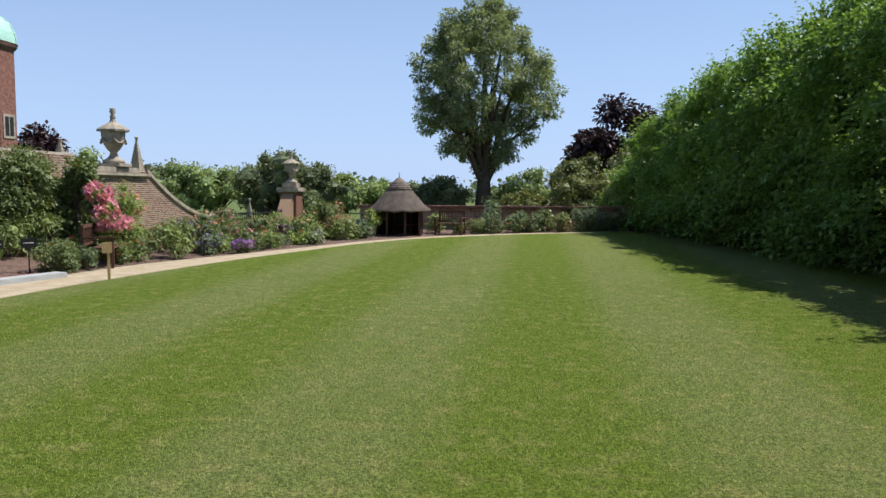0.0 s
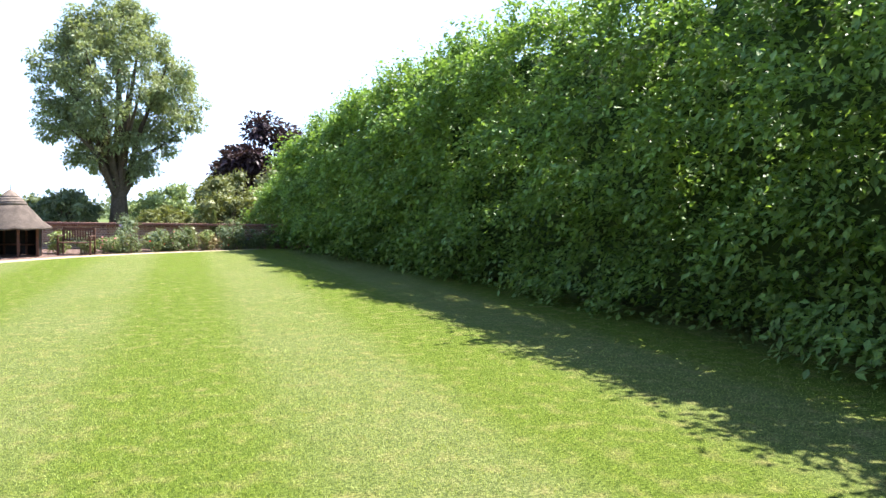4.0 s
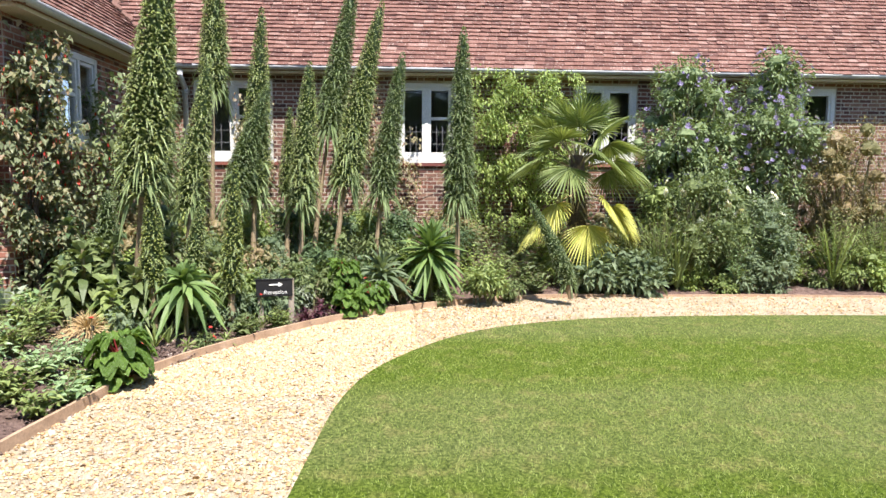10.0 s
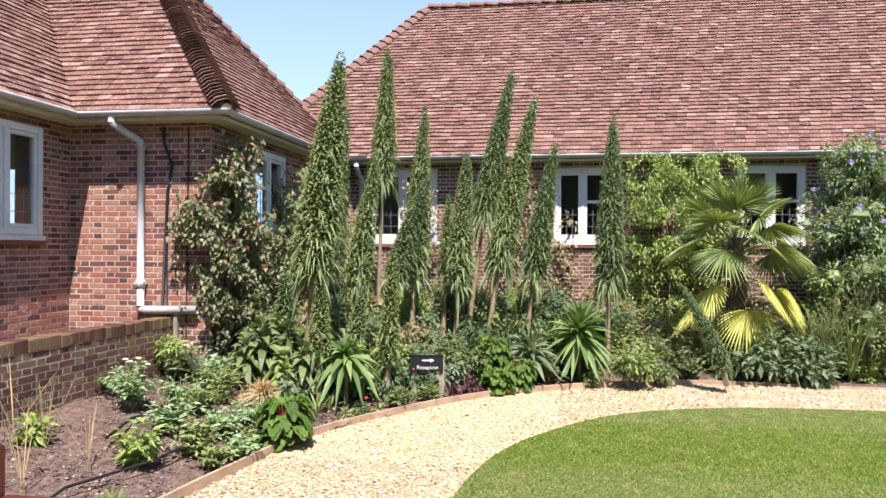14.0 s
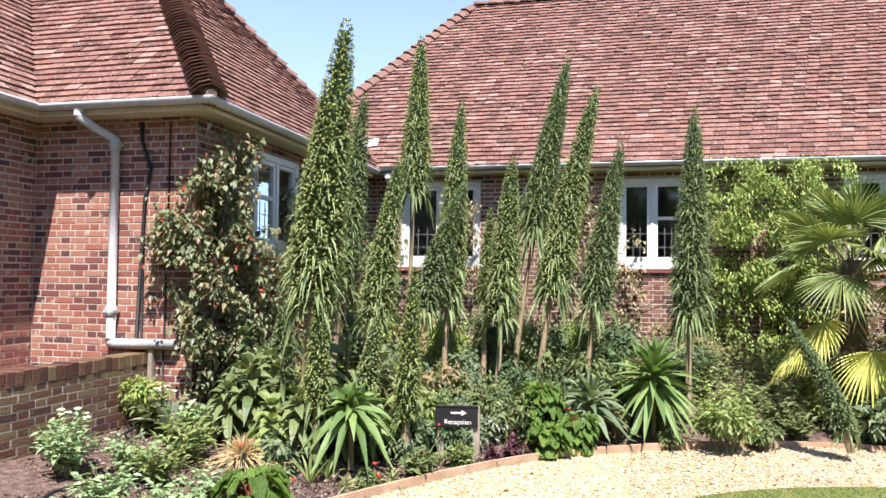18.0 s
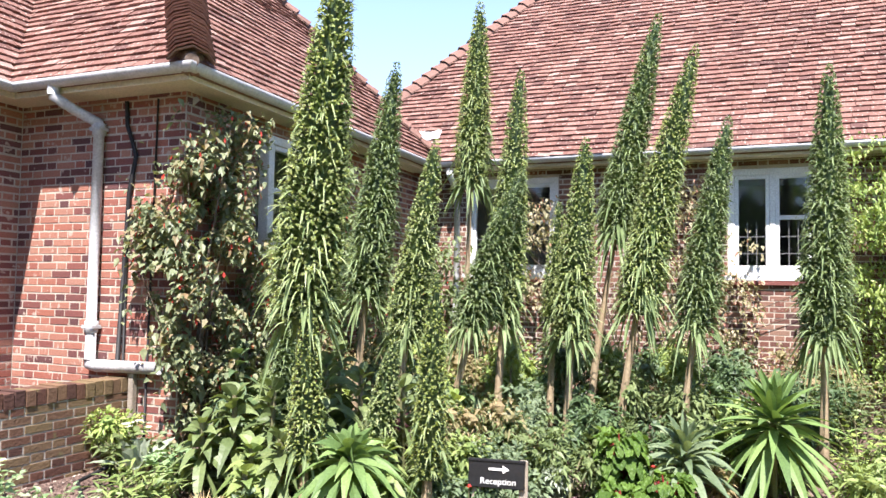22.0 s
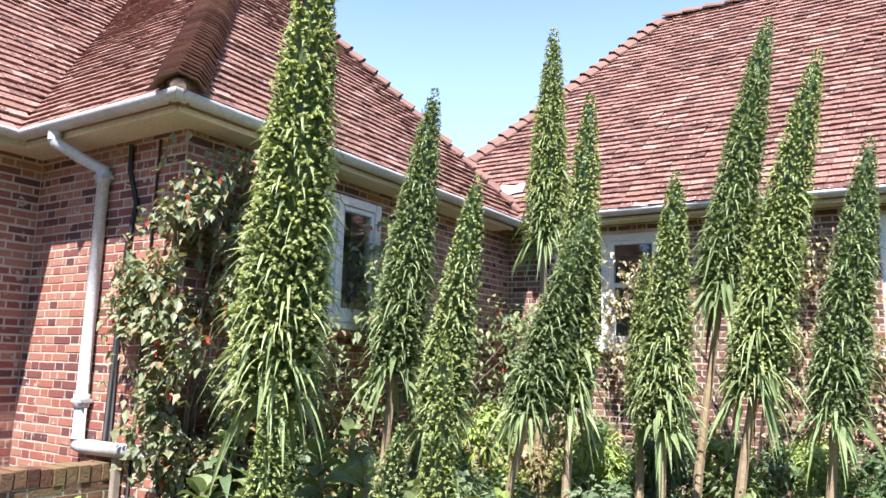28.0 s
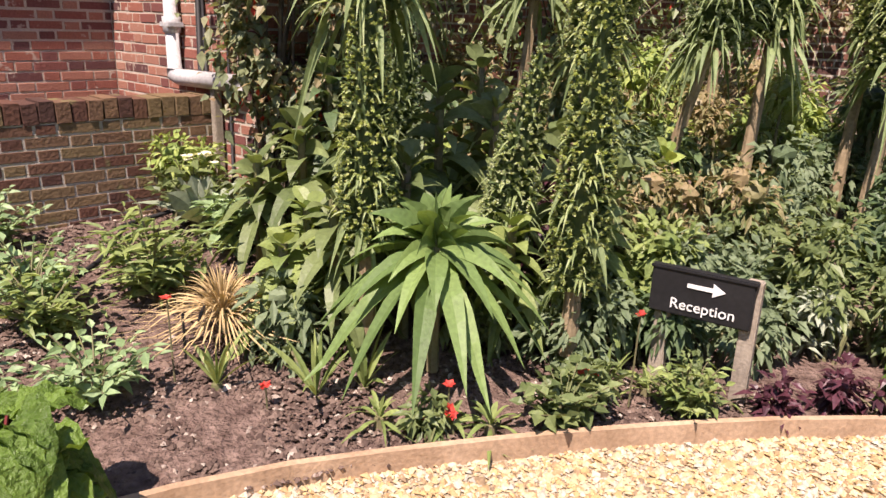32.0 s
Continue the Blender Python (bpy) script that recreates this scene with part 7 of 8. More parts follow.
bench(-1.68, -2.1, 0, 1.55, M_BENCH_RED, "glossy red-brown painted wooden bench on the gravel")
bench(-8.75, 15.1, -70)
bench(-2.35, 27.4, 170, 1.0)
st = empty("notice_stake", -7.3, 12.65, 0.0, label="fresh wooden stake with a small plain board on the lawn's edge", category="stake")
part("stake", box((-0.025, -0.025, -0.1), (0.025, 0.025, 0.66), 0.004), M_FRESH, st)
part("board", box((-0.11, -0.045, 0.48), (0.06, -0.027, 0.68), 0.004), M_FRESH, st)
st.rotation_euler = (0, 0, radians(30))
slab = empty("stone_slab", -10.0, 11.7, 0.0, label="upright pale grey stone slab with a rounded top", category="slab")
bm = bmesh.new()
out = [(-0.33, 0), (0.33, 0), (0.33, 1.02)] + [(0.33 * math.cos(a), 1.02 + 0.12 * math.sin(a)) for a in np.linspace(0.2, math.pi - 0.2, 9)] + [(-0.33, 1.02)]
f = bm.faces.new([bm.verts.new((u, 0, z)) for u, z in out])
ex_ = bmesh.ops.extrude_face_region(bm, geom=[f])
bmesh.ops.translate(bm, vec=(0, -0.09, 0), verts=[v for v in ex_["geom"] if isinstance(v, bmesh.types.BMVert)])
bmesh.ops.recalc_face_normals(bm, faces=bm.faces[:])
ob = part("slab_face", bm, M_SLAB, slab)
slab.rotation_euler = (0, 0, radians(52))
part("stone_step", box((-0.9, -0.16, -0.06), (0.9, 0.16, 0.07), 0.015, Matrix.Translation((-8.75, 12.2, 0)) @ Matrix.Rotation(radians(72), 4, "Z")), M_SLAB, None, "pale stone step edging the path", category="step", kind="structure")
part("brick_steps", box((-0.9, 0.18, -0.2), (0.9, 1.0, 0.02), 0.01, Matrix.Translation((-8.75, 12.2, 0)) @ Matrix.Rotation(radians(72), 4, "Z")), M_BRICK, None, "red brick steps going down beside the border", category="step", kind="structure")
for x, y, h in ((-9.3, 12.4, 0.62), (-9.15, 13.1, 0.6)):
    p = empty("small_sign", x, y, 0, label="small black sign on an iron rod by the steps", category="sign", group="small black signs")
    part("rod", box((-0.012, -0.012, -0.1), (0.012, 0.012, h), 0.002), M_BLACK, p)
    part("plate", box((-0.13, -0.02, h - 0.08), (0.13, 0.0, h + 0.09), 0.004), M_SIGN, p)
    part("text_bar", box((-0.09, -0.024, h), (0.09, -0.021, h + 0.012)), M_LETTER, p)
    p.rotation_euler = (0, 0, radians(38))

# ---- flower border from bench to hut ----
tree("rose_bush", "large climbing rose with masses of pink blooms", -9.9, 15.9, 2.3, 0.9, L_MID, 2600, 0.11, 0.05, 0.1, 18, base_z=0, category="rose")
BORDER = [(-9.1, 15.75, (0.36, 0.42, 2.1), L_LIME, 1300, 0.08, ("pink_bloom", 290, 0.17, F_PINK), "climbing rose with clusters of bright pink blooms"),
          (-9.6, 17.2, (0.7, 0.8, 2.1), L_LIME, 2400, 0.08, ("blush_bloom", 90, 0.1, F_BLUSH), "climbing rose with faded blush blooms"),
          (-8.9, 13.6, (0.5, 0.6, 0.7), L_MID, 900, 0.09, None, "green shrub beside the steps"), (-8.7, 14.2, (0.4, 0.4, 0.45), L_GREY, 500, 0.07, None, "low grey-green lavender mound"),
          (-8.0, 17.0, (0.5, 0.6, 0.8), L_FRESH, 800, 0.09, None, "leafy green border perennials"), (-7.6, 17.9, (0.4, 0.5, 0.5), L_GREY, 600, 0.08, ("lilac_flower", 60, 0.07, F_LILAC), "grey-green clump of lilac flowers"),
          (-8.2, 18.4, (0.6, 0.6, 0.9), L_MID, 900, 0.09, ("lilac_flower", 70, 0.08, F_LILAC), "tall clump of lilac-blue flowers"), (-7.05, 18.6, (0.35, 0.35, 0.42), L_MID, 400, 0.07, ("purple_flower", 150, 0.12, F_PURPLE), "mound of bright purple flowers at the path"),
          (-7.8, 19.6, (0.7, 0.7, 0.7), L_MID, 900, 0.09, ("pink_flower", 60, 0.09, F_PINK), "green perennials with pink heads"), (-8.6, 20.4, (0.9, 0.9, 0.95), L_MID, 1100, 0.1, ("blush_flower", 70, 0.1, F_BLUSH), "dense border of green and blush flowers"),
          (-6.7, 20.0, (0.45, 0.5, 0.45), L_FRESH, 500, 0.08, None, "low fresh green edging plants"), (-6.9, 21.3, (0.5, 0.5, 0.6), L_PURPLE, 600, 0.08, None, "dark purple-leaved sedum mound"), (-7.6, 21.8, (0.8, 0.8, 0.9), L_MID, 900, 0.1, ("red_flower", 30, 0.09, F_RED), "green perennials dotted with red"),
          (-6.0, 22.0, (0.4, 0.45, 0.45), L_SILVER, 500, 0.08, None, "low silver-leaved edging clump"), (-6.6, 23.0, (0.7, 0.7, 0.9), L_FRESH, 900, 0.1, ("blush_flower", 40, 0.09, F_BLUSH), "mixed green perennials with orange heads"),
          (-6.55, 24.4, (0.7, 0.8, 1.45), L_MID, 1700, 0.12, None, "tall dense green climber on the border"), (-6.0, 24.9, (0.6, 0.7, 1.2), L_RUST, 1000, 0.11, ("orange_flower", 50, 0.1, F_BLUSH), "tall olive shrub with orange heads"),
          (-5.5, 23.9, (0.5, 0.5, 0.7), L_FRESH, 700, 0.09, None, "rounded green shrub near the hut"), (-5.1, 24.8, (0.5, 0.5, 0.7), L_GREY, 700, 0.09, None, "grey-green lavender shrub near the hut"), (-5.0, 25.9, (0.4, 0.4, 1.1), L_LIME, 600, 0.1, None, "tall green spikes beside the hut"),
          (-9.0, 22.5, (0.9, 1.1, 1.1), L_MID, 1200, 0.11, ("pink_flower", 60, 0.1, F_PINK), "deep border of green with pink flowers"), (-8.6, 25.5, (1.0, 1.2, 0.7), L_FRESH, 1300, 0.13, None, "tall green foliage behind the border"),
          (-2.9, 28.4, (0.6, 0.5, 0.7), L_FRESH, 500, 0.12, None, "strappy green plants beside the hut"), (-1.4, 28.9, (0.5, 0.5, 0.6), L_MID, 450, 0.1, None, "green perennials by the far wall"), (-0.9, 30.0, (0.6, 0.5, 1.5), L_GREY, 700, 0.11, None, "tall grey-green perennial by the far wall"),
          (0.3, 29.9, (0.6, 0.5, 0.9), L_FRESH, 600, 0.1, None, "yellow-green perennials by the far wall"), (1.2, 30.2, (0.6, 0.4, 1.1), L_MID, 600, 0.1, ("white_flower", 20, 0.1, F_WHITE), "leafy plants with white heads by the far wall"), (2.0, 30.2, (0.7, 0.5, 0.75), L_RUST, 700, 0.09, None, "pinkish-brown flower mound by the far wall"),
          (3.0, 30.7, (0.8, 0.5, 1.3), L_GREY, 900, 0.1, None, "grey-green rounded shrub by the far wall"), (3.8, 31.0, (0.5, 0.4, 0.8), L_MID, 500, 0.1, None, "dark green shrub by the far wall"), (4.6, 31.2, (0.6, 0.4, 1.1), L_GREY, 600, 0.1, ("white_flower", 16, 0.1, F_WHITE), "pale perennials by the hedge's end")]
for x, y, size, mt, n, lf, fl, lab in BORDER:
    bush("border_shrub", lab, x, y, size, n, lf * 0.78, mt, -0.03, clump=10, flowers=fl, low=0.1)
# close planting fills the border between the named clumps
MIX = [(L_MID, None), (L_FRESH, None), (L_GREY, ("lilac_flower", 9, 0.09, F_LILAC)), (L_MID, ("pink_flower", 12, 0.09, F_PINK)), (L_GREY, None), (L_FRESH, ("white_flower", 8, 0.08, F_WHITE)), (L_MID, ("red_flower", 7, 0.08, F_RED)), (L_LIME, None), (L_RUST, None)]
for i in range(95):
    s = rng.uniform(0, 1)
    p = np.array([np.interp(s, [0, 0.25, 0.5, 0.75, 1.0], [-8.6, -7.6, -6.4, -5.6, -4.8]), np.interp(s, [0, 0.25, 0.5, 0.75, 1.0], [14.0, 17.2, 20.2, 22.2, 24.6])])
    d = rng.uniform(0.15, 3.6)
    p = p + np.array([-0.9, 0.35]) * d
    mt, fl = MIX[int(rng.integers(0, len(MIX)))]
    h = 0.32 + (0.26 if p[1] < 19 else 0.13) * d * rng.uniform(0.6, 1.3)
    bush("border_shrub", "mixed leafy flower border plant" if not fl else "flowering plant of the mixed border", p[0], p[1], (0.42, 0.42, h), 330, 0.075, mt, -0.03, clump=7, flowers=fl, low=0.1, group="mixed border planting")
for i in range(26):
    x = rng.uniform(-2.6, 4.6)
    y = 28.2 + 0.55 * x + rng.uniform(0.5, 1.6) if x < 1.4 else 29.2 + 0.45 * (x - 1.4) + rng.uniform(0.5, 1.5)
    mt, fl = MIX[int(rng.integers(0, len(MIX)))]
    bush("border_shrub", "mixed planting before the far wall", x, min(y, 30.9), (0.4, 0.35, rng.uniform(0.4, 1.0)), 300, 0.08, mt, -0.03, clump=7, flowers=fl, low=0.1, group="far border planting")
cyp = empty("slim_cypress", 2.35, 31.4, 0, label="slim dark upright yew by the far wall", category="conifer")
link("trunk", mesh_np("trunk", *tube([(0, 0, 0), (0, 0, 1.2)], [0.05, 0.02], 6)), M_BARK, cyp)
n = 900
s = rng.uniform(0, 1, n)
a = rng.uniform(0, 6.28, n)
link("foliage", mesh_np("foliage", *leaves(np.stack([0.2 * (1 - s) ** 0.7 * np.cos(a), 0.2 * (1 - s) ** 0.7 * np.sin(a), 0.1 + 1.4 * s], 1), np.stack([np.cos(a), np.sin(a), np.ones(n) * 1.5], 1), 0.1, 0.05, 0)), L_MID, cyp)


# ---- the great house beyond the wall ----
M_OLD_WALL = mat("tudor_brick_face", (0.5, 0.35, 0.27), (0.25, 0.14, 0.105), 7, 0.9, 0.012, 13)
M_RENDER = mat("pale_lime_render", (0.6, 0.52, 0.42), (0.45, 0.38, 0.3), 3, 0.95, 0.01, 12)
house = tagged(new("great_house"), "tudor brick house with crow-stepped gable and dormer", "house")
GX, GY0, GY1, GAP, GSH = -29.0, 29.6, 38.2, 9.6, 5.6


def hpart(name, lo, hi, material=M_OLD_WALL, bevel=0.0, parent=house, label=""):
    return part(name, box(lo, hi, bevel), material, parent, label)


gc = (GY0 + GY1) / 2
hpart("gable_wall", (GX - 0.5, GY0, -3), (GX, GY1, GSH))
steps = 8
for i in range(steps):
    half = (GY1 - GY0) / 2 * (1 - (i + 0.25) / steps)
    z0, z1 = GSH + (GAP - GSH) * i / steps, GSH + (GAP - GSH) * (i + 1) / steps
    hpart("gable_step", (GX - 0.5, gc - half, z0), (GX, gc + half, z1))
    for q in (-1, 1):
        lo, hi = sorted((gc + q * (half + 0.06), gc + q * (half - 0.62)))
        hpart("step_cap", (GX - 0.56, lo, z1 - 0.08), (GX + 0.06, hi, z1 + 0.01), M_STONE)


def house_window(y, z, w, h, x=GX, n=2):
    f = hpart("window", (x, y - w / 2 - 0.12, z - 0.12), (x + 0.05, y + w / 2 + 0.12, z + h + 0.12), M_STONE)
    for i in range(n):
        u0 = y - w / 2 + w * i / n + 0.05
        part("pane", box((x + 0.052, u0, z), (x + 0.06, u0 + w / n - 0.1, z + h)), M_BLACK, f)
    return f


house_window(35.6, 4.2, 1.0, 1.2)
V = [(GX - 0.4, GY0 + 0.2, GSH), (GX - 0.4, gc, GAP - 0.4), (GX - 14, gc, GAP - 0.4), (GX - 14, GY0 + 0.2, GSH), (GX - 0.4, GY1 - 0.2, GSH), (GX - 14, GY1 - 0.2, GSH)]
link("roof", mesh_np("roof", V, [[0, 1, 2, 3], [1, 4, 5, 2], [0, 3, 5, 4], [0, 4, 1], [3, 2, 5]]), M_TILE, house, "brown clay tile roof")
hpart("side_wall", (GX - 14, GY0, -3), (GX - 0.5, GY0 + 0.4, GSH + 0.05))
# dormer and parapet facing the garden
dx, dy = -30.03, 29.3
hpart("dormer_cheek", (dx - 0.82, dy, GSH - 0.2), (dx + 0.82, dy + 2.4, GSH + 0.85), M_BRICK_OLD)
fr = hpart("dormer_window", (dx - 0.85, dy - 0.06, GSH - 0.05), (dx + 0.85, dy, GSH + 0.85), M_WHITE)
for k in range(3):
    part("pane", box((dx - 0.74 + k * 0.53, dy - 0.075, GSH + 0.04), (dx - 0.32 + k * 0.53, dy - 0.062, GSH + 0.72)), M_BLACK, fr)
V = [(dx - 0.95, dy - 0.15, GSH + 0.86), (dx + 0.95, dy - 0.15, GSH + 0.86), (dx, dy - 0.15, GSH + 2.0), (dx - 0.95, dy + 3.0, GSH + 0.86), (dx + 0.95, dy + 3.0, GSH + 0.86), (dx, dy + 3.0, GSH + 2.0)]
link("dormer_roof", mesh_np("dormer_roof", V, [[0, 1, 2], [0, 2, 5, 3], [1, 4, 5, 2], [3, 5, 4], [0, 3, 4, 1]]), M_TILE, house)
for q in (-1, 1):
    link("barge_board", mesh_np("barge_board", *tube([(dx + q * 1.0, dy - 0.2, GSH + 0.82), (dx, dy - 0.2, GSH + 2.06)], 0.085, 4)), M_WHITE, house)
hpart("parapet_wall", (-31.3, 28.75, -3), (-28.75, 29.1, GSH - 0.2), M_OLD_WALL)
hpart("parapet_cap", (-31.4, 28.65, GSH - 0.2), (-28.65, 29.2, GSH - 0.08), M_STONE)
hpart("rear_range", (GX - 12, 22.0, -3), (GX - 5.5, GY0, 4.6), M_OLD_WALL)
V = [(GX - 5.3, 21.8, 4.5), (GX - 12.2, 21.8, 4.5), (GX - 8.8, 21.8, 8.2), (GX - 5.3, GY0, 4.5), (GX - 12.2, GY0, 4.5), (GX - 8.8, GY0, 8.2)]
link("rear_roof", mesh_np("rear_roof", V, [[0, 2, 1], [0, 3, 5, 2], [1, 2, 5, 4], [3, 4, 5], [0, 1, 4, 3]]), M_TILE, house)


def stack(x, y, z0, z1, r, n, material, label, base_h=2.0, spiral=False, spread=None):
    """A chimney stack: a brick base with octagonal shafts and oversailing caps."""
    top = empty("chimney_stack", x, y, z0 - base_h, label=label, category="chimney", group="chimney stacks of the great house")
    gap = spread or r * 2.05
    w = gap * (n - 1) / 2 + r * 1.08
    part("base", box((-r * 1.4, -w, -3.0), (r * 1.4, w, base_h), 0.04), M_OLD_WALL, top)
    part("base_cap", box((-r * 1.55, -w - 0.1, base_h - 0.02), (r * 1.55, w + 0.1, base_h + 0.18), 0.03), material, top)
    H = z1 - z0
    for i in range(n):
        V, F = [], []
        prof = [(r, base_h + 0.15), (r, base_h + 0.3), (r * 0.86, base_h + 0.42)] + [(r * 0.86, base_h + 0.42 + (H - 1.2) * k / 10) for k in range(1, 11)] + [(r * 1.02, base_h + H - 0.7), (r * 0.92, base_h + H - 0.55), (r * 1.12, base_h + H - 0.25), (r * 1.12, base_h + H), (r * 0.8, base_h + H)]
        V, F = lathe(prof, 8, math.pi / 8)
        if spiral:
            V = [(v[0] * (1 + 0.1 * math.sin(v[2] * 9 + 4 * math.atan2(v[1], v[0]))), v[1] * (1 + 0.1 * math.sin(v[2] * 9 + 4 * math.atan2(v[1], v[0]))), v[2]) for v in V]
        link("shaft", mesh_np("shaft", V, F), material, top).location = (0, (i - (n - 1) / 2) * gap, 0)
    return top


M_CHIM = mat("chimney_brick", (0.4, 0.23, 0.17), (0.2, 0.11, 0.085), 8, 0.9, 0.01, 14)
M_CHIM_DARK = mat("sooty_brick", (0.17, 0.1, 0.085), (0.08, 0.052, 0.045), 2, 0.9, 0.01, 20)
stack(-27.5, 22.35, 6.9, 10.15, 0.47, 2, M_CHIM, "pair of octagonal red brick chimney shafts", 1.5)
stack(-31.5, 28.25, 7.75, 11.1, 0.42, 4, M_CHIM_DARK, "dark cluster of tall brick chimney shafts", 2.4, spread=0.66)
stack(-34.0, 33.75, 8.8, 11.0, 0.3, 1, M_CHIM, "single thin red brick chimney with a dark pot", 0.5)
stack(GX - 0.6, gc, GAP + 0.0, GAP + 2.7, 0.38, 2, M_CHIM, "twisted brick chimney shafts above the gable", 0.6, True)
stack(-33.0, 19.8, 8.0, 11.6, 0.7, 2, M_CHIM_DARK, "square brick chimney behind the tiled roof", 3)
steps_at = empty("stepped_chimney_breast", -27.0, 22.6, 0, label="pale rendered crow-stepped chimney breast", category="chimney breast")
for i in range(6):
    part("step", box((-0.4, -0.6 - 0.17 * (5 - i), 4.9 + i * 0.42), (0.45, 0.6 + 0.19 * (5 - i), 5.32 + i * 0.42), 0.03), M_RENDER, steps_at)
    part("step_cap", box((-0.44, 0.35 + 0.19 * (5 - i), 5.322 + i * 0.42), (0.49, 0.66 + 0.19 * (5 - i), 5.42 + i * 0.42), 0.02), M_STONE, steps_at)
part("breast", box((-0.4, -1.5, -3), (0.45, 1.6, 4.9), 0.02), M_OLD_WALL, steps_at)

# octagonal stair tower with a copper cupola
tw = empty("stair_tower", -31.0, 40.6, -3.0, label="octagonal brick stair tower with a green copper cupola", category="tower")
link("shaft", mesh_np("shaft", *lathe([(1.85, 0), (1.85, 12.6)], 8, math.pi / 8)), mat("tower_brick", (0.3, 0.15, 0.115), (0.14, 0.07, 0.058), 6, 0.9, 0.01, 14), tw)
link("string_course", mesh_np("string_course", *lathe([(1.85, 12.5), (2.05, 12.75), (2.1, 12.95), (1.9, 13.0)], 8, math.pi / 8)), M_CHIM_DARK, tw)
link("cupola", mesh_np("cupola", *lathe([(2.0, 13.0), (1.98, 13.25), (1.92, 13.6), (1.7, 14.1), (1.3, 14.45), (0.7, 14.65), (0.3, 14.75), (0.2, 15.0), (0.1, 15.3)], 8, math.pi / 8)), M_COPPER, tw)
for k in range(8):
    a = math.pi / 8 + k * math.pi / 4
    pts = [(r * math.cos(a), r * math.sin(a), z) for r, z in ((2.0, 13.02), (1.98, 13.25), (1.92, 13.6), (1.7, 14.1), (1.3, 14.45), (0.7, 14.65))]
    link("rib", mesh_np("rib", *tube(pts, 0.05, 5)), M_COPPER, tw)
link("ball", mesh_np("ball", *lathe([(0.05, 15.25), (0.22, 15.35), (0.26, 15.5), (0.2, 15.65), (0.05, 15.75)], 10)), M_BLACK, tw, smooth=True)
link("vane_rod", mesh_np("vane_rod", *tube([(0, 0, 15.7), (0, 0, 17.2)], 0.035, 5)), M_BLACK, tw)
part("vane_arm", box((-0.45, -0.02, 16.45), (0.45, 0.02, 16.5)), M_BLACK, tw)
part("vane_arm", box((-0.02, -0.45, 16.45), (0.02, 0.45, 16.5)), M_BLACK, tw)
part("vane", box((-0.25, -0.015, 16.85), (0.3, 0.015, 17.05)), M_BLACK, tw)
for a, z in ((-52, 7.6), (-52, 10.3), (-5, 7.6)):
    ap = 1.85 * math.cos(math.pi / 8)
    a0 = round(a / 45) * 45
    m = Matrix.Rotation(radians(a0), 4, "Z") @ Matrix.Translation((ap, 0, z))
    f = part("window", box((-0.02, -0.5, -0.15), (0.05, 0.5, 1.25), 0.0, m), M_STONE, tw)
    for u in (-0.36, 0.04):
        part("pane", box((0.052, u, 0.0), (0.06, u + 0.32, 1.1), 0.0, m), M_BLACK, f)

# ---- gravel stones and grass blades ----
def between_edges(n, lo, hi):
    """Random plan points on the gravel path, for part of its length (0 to 1)."""
    a = LAWN_EDGE[(LAWN_EDGE[:, 1] < 12)]
    pts = []
    while len(pts) < n:
        x, y = rng.uniform(lo[0], hi[0]), rng.uniform(lo[1], hi[1])
        pts.append((x, y))
    P = np.array(pts)
    dl = np.min(np.hypot(P[:, None, 0] - LAWN_EDGE[None, ::2, 0], P[:, None, 1] - LAWN_EDGE[None, ::2, 1]), 1)
    db = np.min(np.hypot(P[:, None, 0] - BED_EDGE[None, ::2, 0], P[:, None, 1] - BED_EDGE[None, ::2, 1]), 1)
    il = np.argmin(np.hypot(P[:, None, 0] - LAWN_EDGE[None, ::2, 0], P[:, None, 1] - LAWN_EDGE[None, ::2, 1]), 1)
    ib = np.argmin(np.hypot(P[:, None, 0] - BED_EDGE[None, ::2, 0], P[:, None, 1] - BED_EDGE[None, ::2, 1]), 1)
    L, B = LAWN_EDGE[::2][il], BED_EDGE[::2][ib]
    inside = ((P - L) * (B - L)).sum(1) > 0.01
    inside &= ((P - B) * (L - B)).sum(1) > 0.02
    return P[inside]


def stones(P, size, z):
    n = len(P)
    base = np.array([(1, 0, 0), (0, 1, 0), (-1, 0, 0), (0, -1, 0), (0, 0, 1), (0, 0, -1)], float)
    s = size * rng.lognormal(0, 0.32, (n, 1, 1)) * rng.uniform(0.6, 1.3, (n, 6, 1))
    a = rng.uniform(0, 6.28, n)
    V = base[None] * s * np.array([1.12, 0.95, 0.7])
    c, d = np.cos(a)[:, None], np.sin(a)[:, None]
    X, Y = V[:, :, 0] * c - V[:, :, 1] * d, V[:, :, 0] * d + V[:, :, 1] * c
    tilt = rng.normal(0, 0.35, (n, 1))
    Z = V[:, :, 2] + X * tilt
    V = np.stack([X + P[:, None, 0], Y + P[:, None, 1], Z + z], -1)
    F = np.array([[0, 1, 4], [1, 2, 4], [2, 3, 4], [3, 0, 4], [1, 0, 5], [2, 1, 5], [3, 2, 5], [0, 3, 5]])
    return V.reshape(-1, 3), (np.arange(n)[:, None, None] * 6 + F[None]).reshape(-1, 3)


P = np.concatenate([between_edges(34000, (-8.7, -2.4), (-5.4, 0.0)), between_edges(38000, (-9.0, -2.7), (-4.0, 1.4)), between_edges(10000, (-10.0, 1.0), (-7.0, 8.0)), between_edges(9000, (-4.2, -3.3), (-2.5, -0.6))])
V, F = stones(P, 0.0105, -0.016)
link("gravel_stones", mesh_np("gravel_stones", V, F), M_STONE_BIT, None, "loose golden and cream gravel stones", category="gravel", kind="stuff")
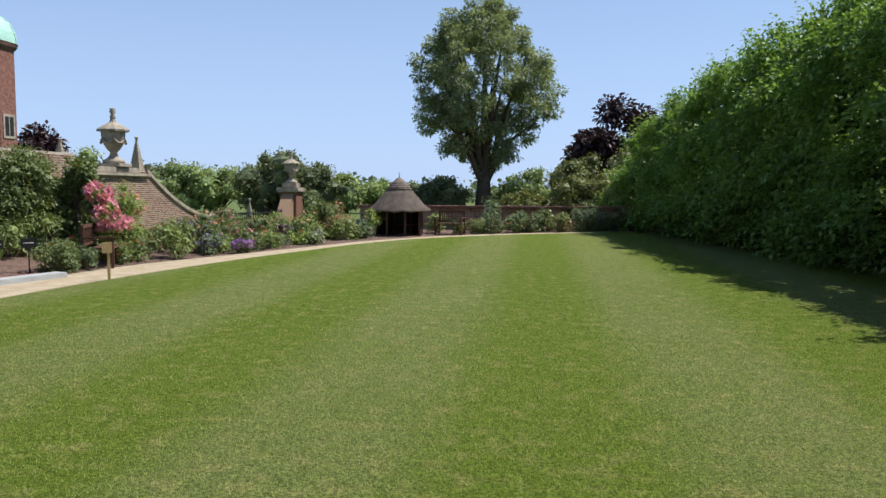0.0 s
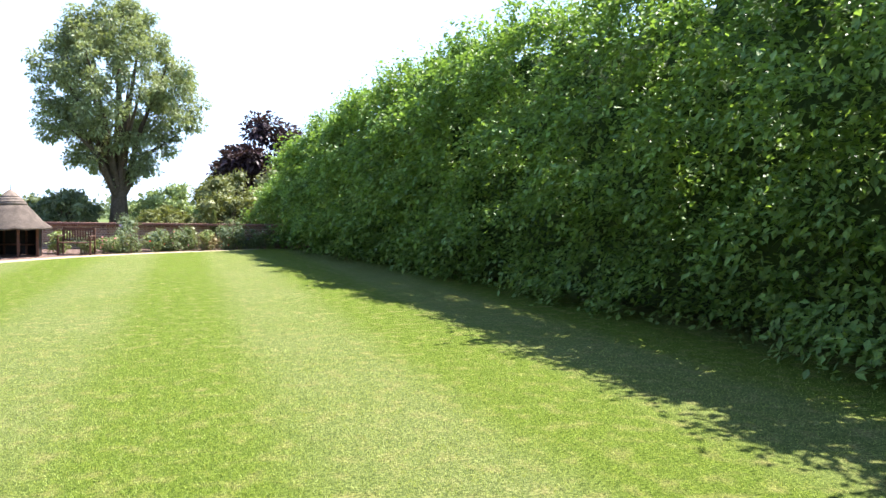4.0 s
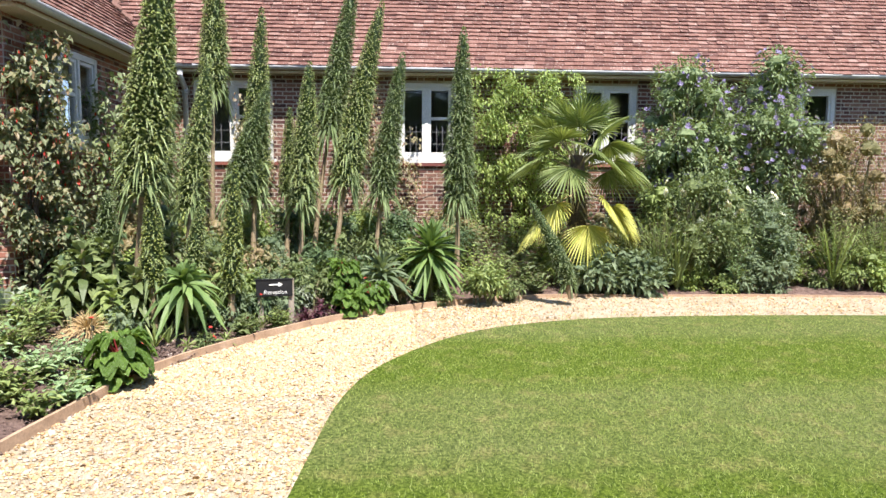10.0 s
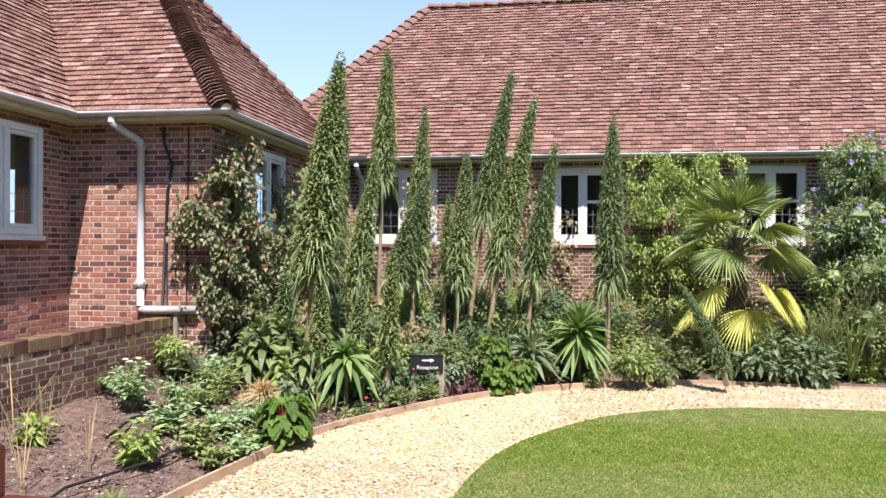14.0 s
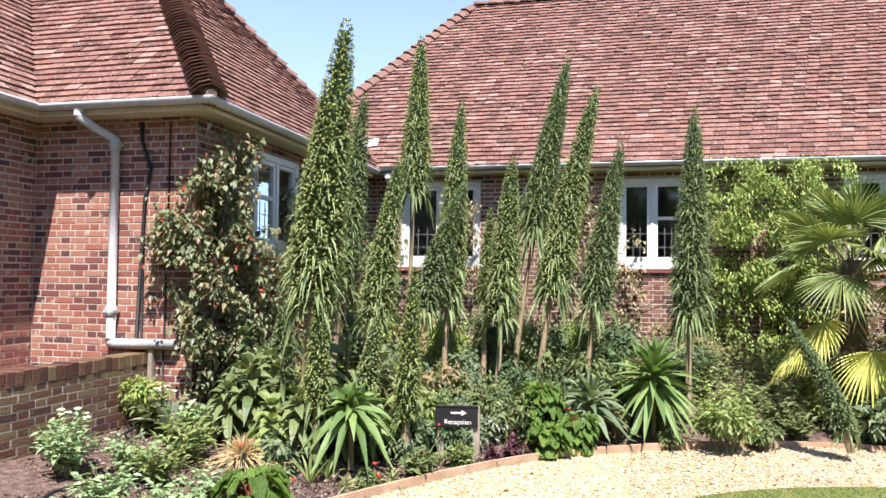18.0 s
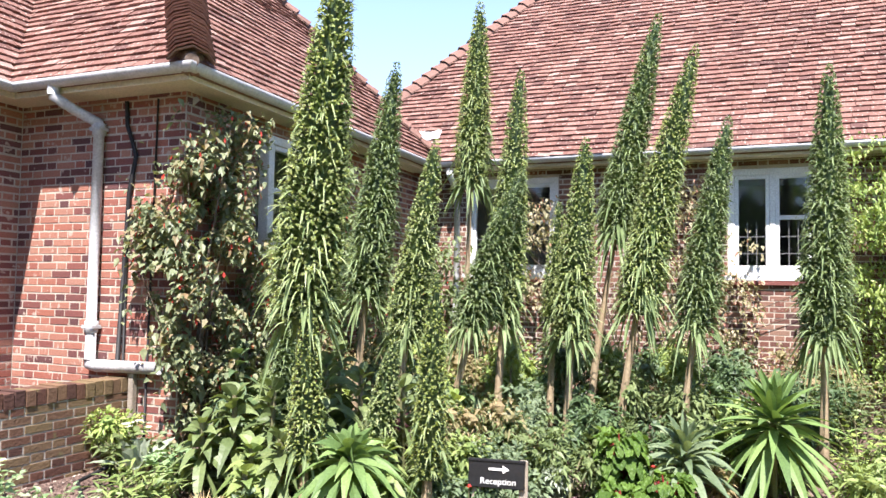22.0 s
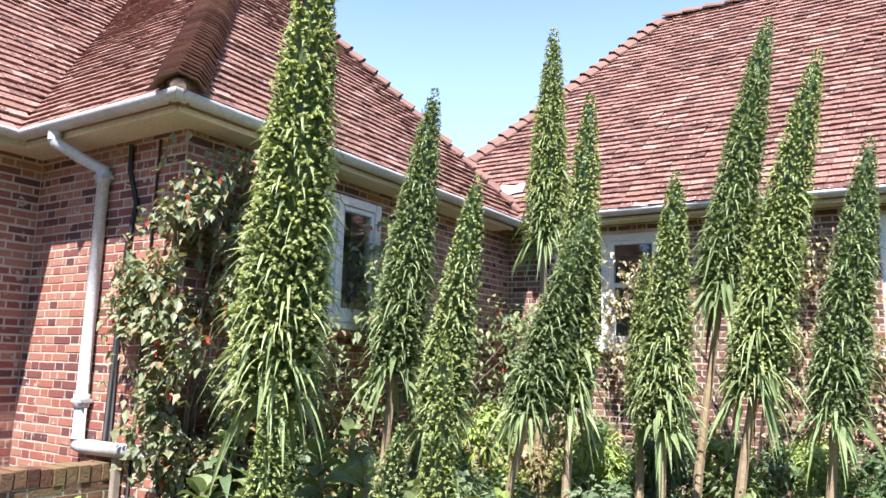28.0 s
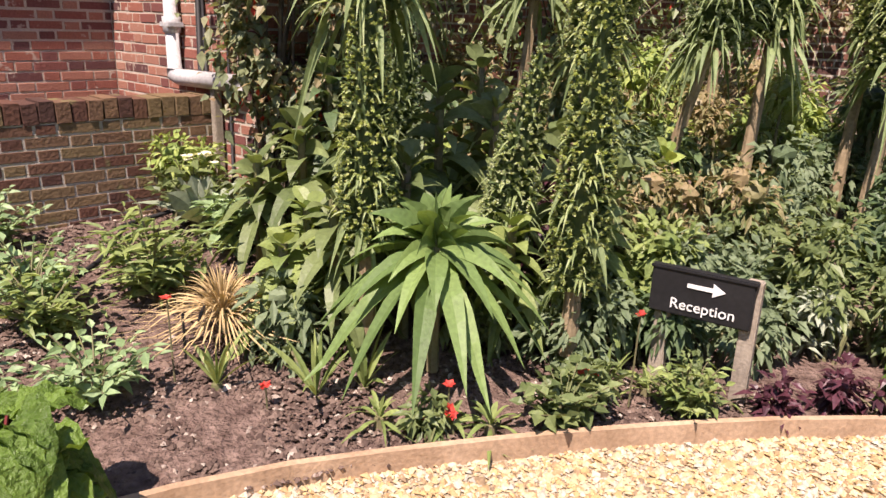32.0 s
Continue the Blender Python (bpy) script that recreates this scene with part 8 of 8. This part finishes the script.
# crumbs of soil and bark on the border
n = 38000
near = rng.uniform(0, 1, n) < 0.5
Q = np.where(near[:, None], np.stack([rng.uniform(-8.2, -5.2, n), rng.uniform(-3.7, -1.2, n)], 1), np.stack([rng.uniform(-8.0, -3.0, n), rng.uniform(-4.6, -1.0, n)], 1))
db = np.min(np.hypot(Q[:, None, 0] - BED_EDGE[None, ::3, 0], Q[:, None, 1] - BED_EDGE[None, ::3, 1]), 1)
ib = np.argmin(np.hypot(Q[:, None, 0] - BED_EDGE[None, ::3, 0], Q[:, None, 1] - BED_EDGE[None, ::3, 1]), 1)
E3 = BED_EDGE[::3]
outside = np.hypot(*(Q - np.array([-2.0, 6.0])).T) > np.hypot(*(E3[ib] - np.array([-2.0, 6.0])).T)
Q, db = Q[outside & (db > 0.04)], db[outside & (db > 0.04)]
zz = np.array([soil_height(d) - 0.015 + 0.035 * noise.noise((x * 3.1, y * 3.1, 1.0)) + 0.02 * noise.noise((x * 9, y * 9, 5.0)) for (x, y), d in zip(Q, db)])
V, F = stones(Q, 0.0105, 0.0)
V[:, 2] += np.repeat(zz, 6)
link("soil_crumbs", mesh_np("soil_crumbs", V, F), mat("soil_crumb", (0.2, 0.145, 0.12), (0.075, 0.05, 0.042), by="island", rough=0.95, bump_scale=60, spots=[(0.9, (0.19, 0.135, 0.11)), (0.93, (0.45, 0.39, 0.33))]), None, "crumbs of dark soil with flecks of flint", category="soil", kind="stuff")


def blades(n, mid, spread, h):
    P = np.array(mid) + rng.normal(0, 1, (n, 2)) * np.array(spread)
    il = np.argmin(np.hypot(P[:, None, 0] - LAWN_EDGE[None, ::3, 0], P[:, None, 1] - LAWN_EDGE[None, ::3, 1]), 1)
    E = LAWN_EDGE[::3][il]
    heart = np.array([0.0, 12.0])
    keep = np.hypot(*(P - heart).T) < np.hypot(*(E - heart).T) + 0.01
    P = P[keep]
    n = len(P)
    a = rng.uniform(0, 6.28, n)
    hh = h * rng.uniform(0.5, 1.3, n)
    d = np.stack([np.cos(a), np.sin(a)], 1)
    lean = rng.normal(0, 0.6, (n, 2)) * hh[:, None]
    w = 0.0022
    V = np.zeros((n, 3, 3))
    V[:, 0, :2], V[:, 1, :2], V[:, 2, :2] = P - d * w, P + d * w, P + lean
    V[:, 2, 2] = hh
    return V.reshape(-1, 3), (np.arange(n)[:, None] * 3 + np.arange(3)[None])


V, F = joined([(v, f.tolist()) for v, f in (blades(80000, (0.0, 4.6), (3.4, 2.6), 0.022), blades(60000, (-5.0, 1.5), (2.6, 2.2), 0.022))])
link("grass_blades", mesh_np("grass_blades", V, F), leaf_mat("grass_blade", (0.36, 0.42, 0.12), (0.2, 0.29, 0.05), 0.7, 0.4), None, "short mown blades of the lawn", category="grass", kind="stuff")
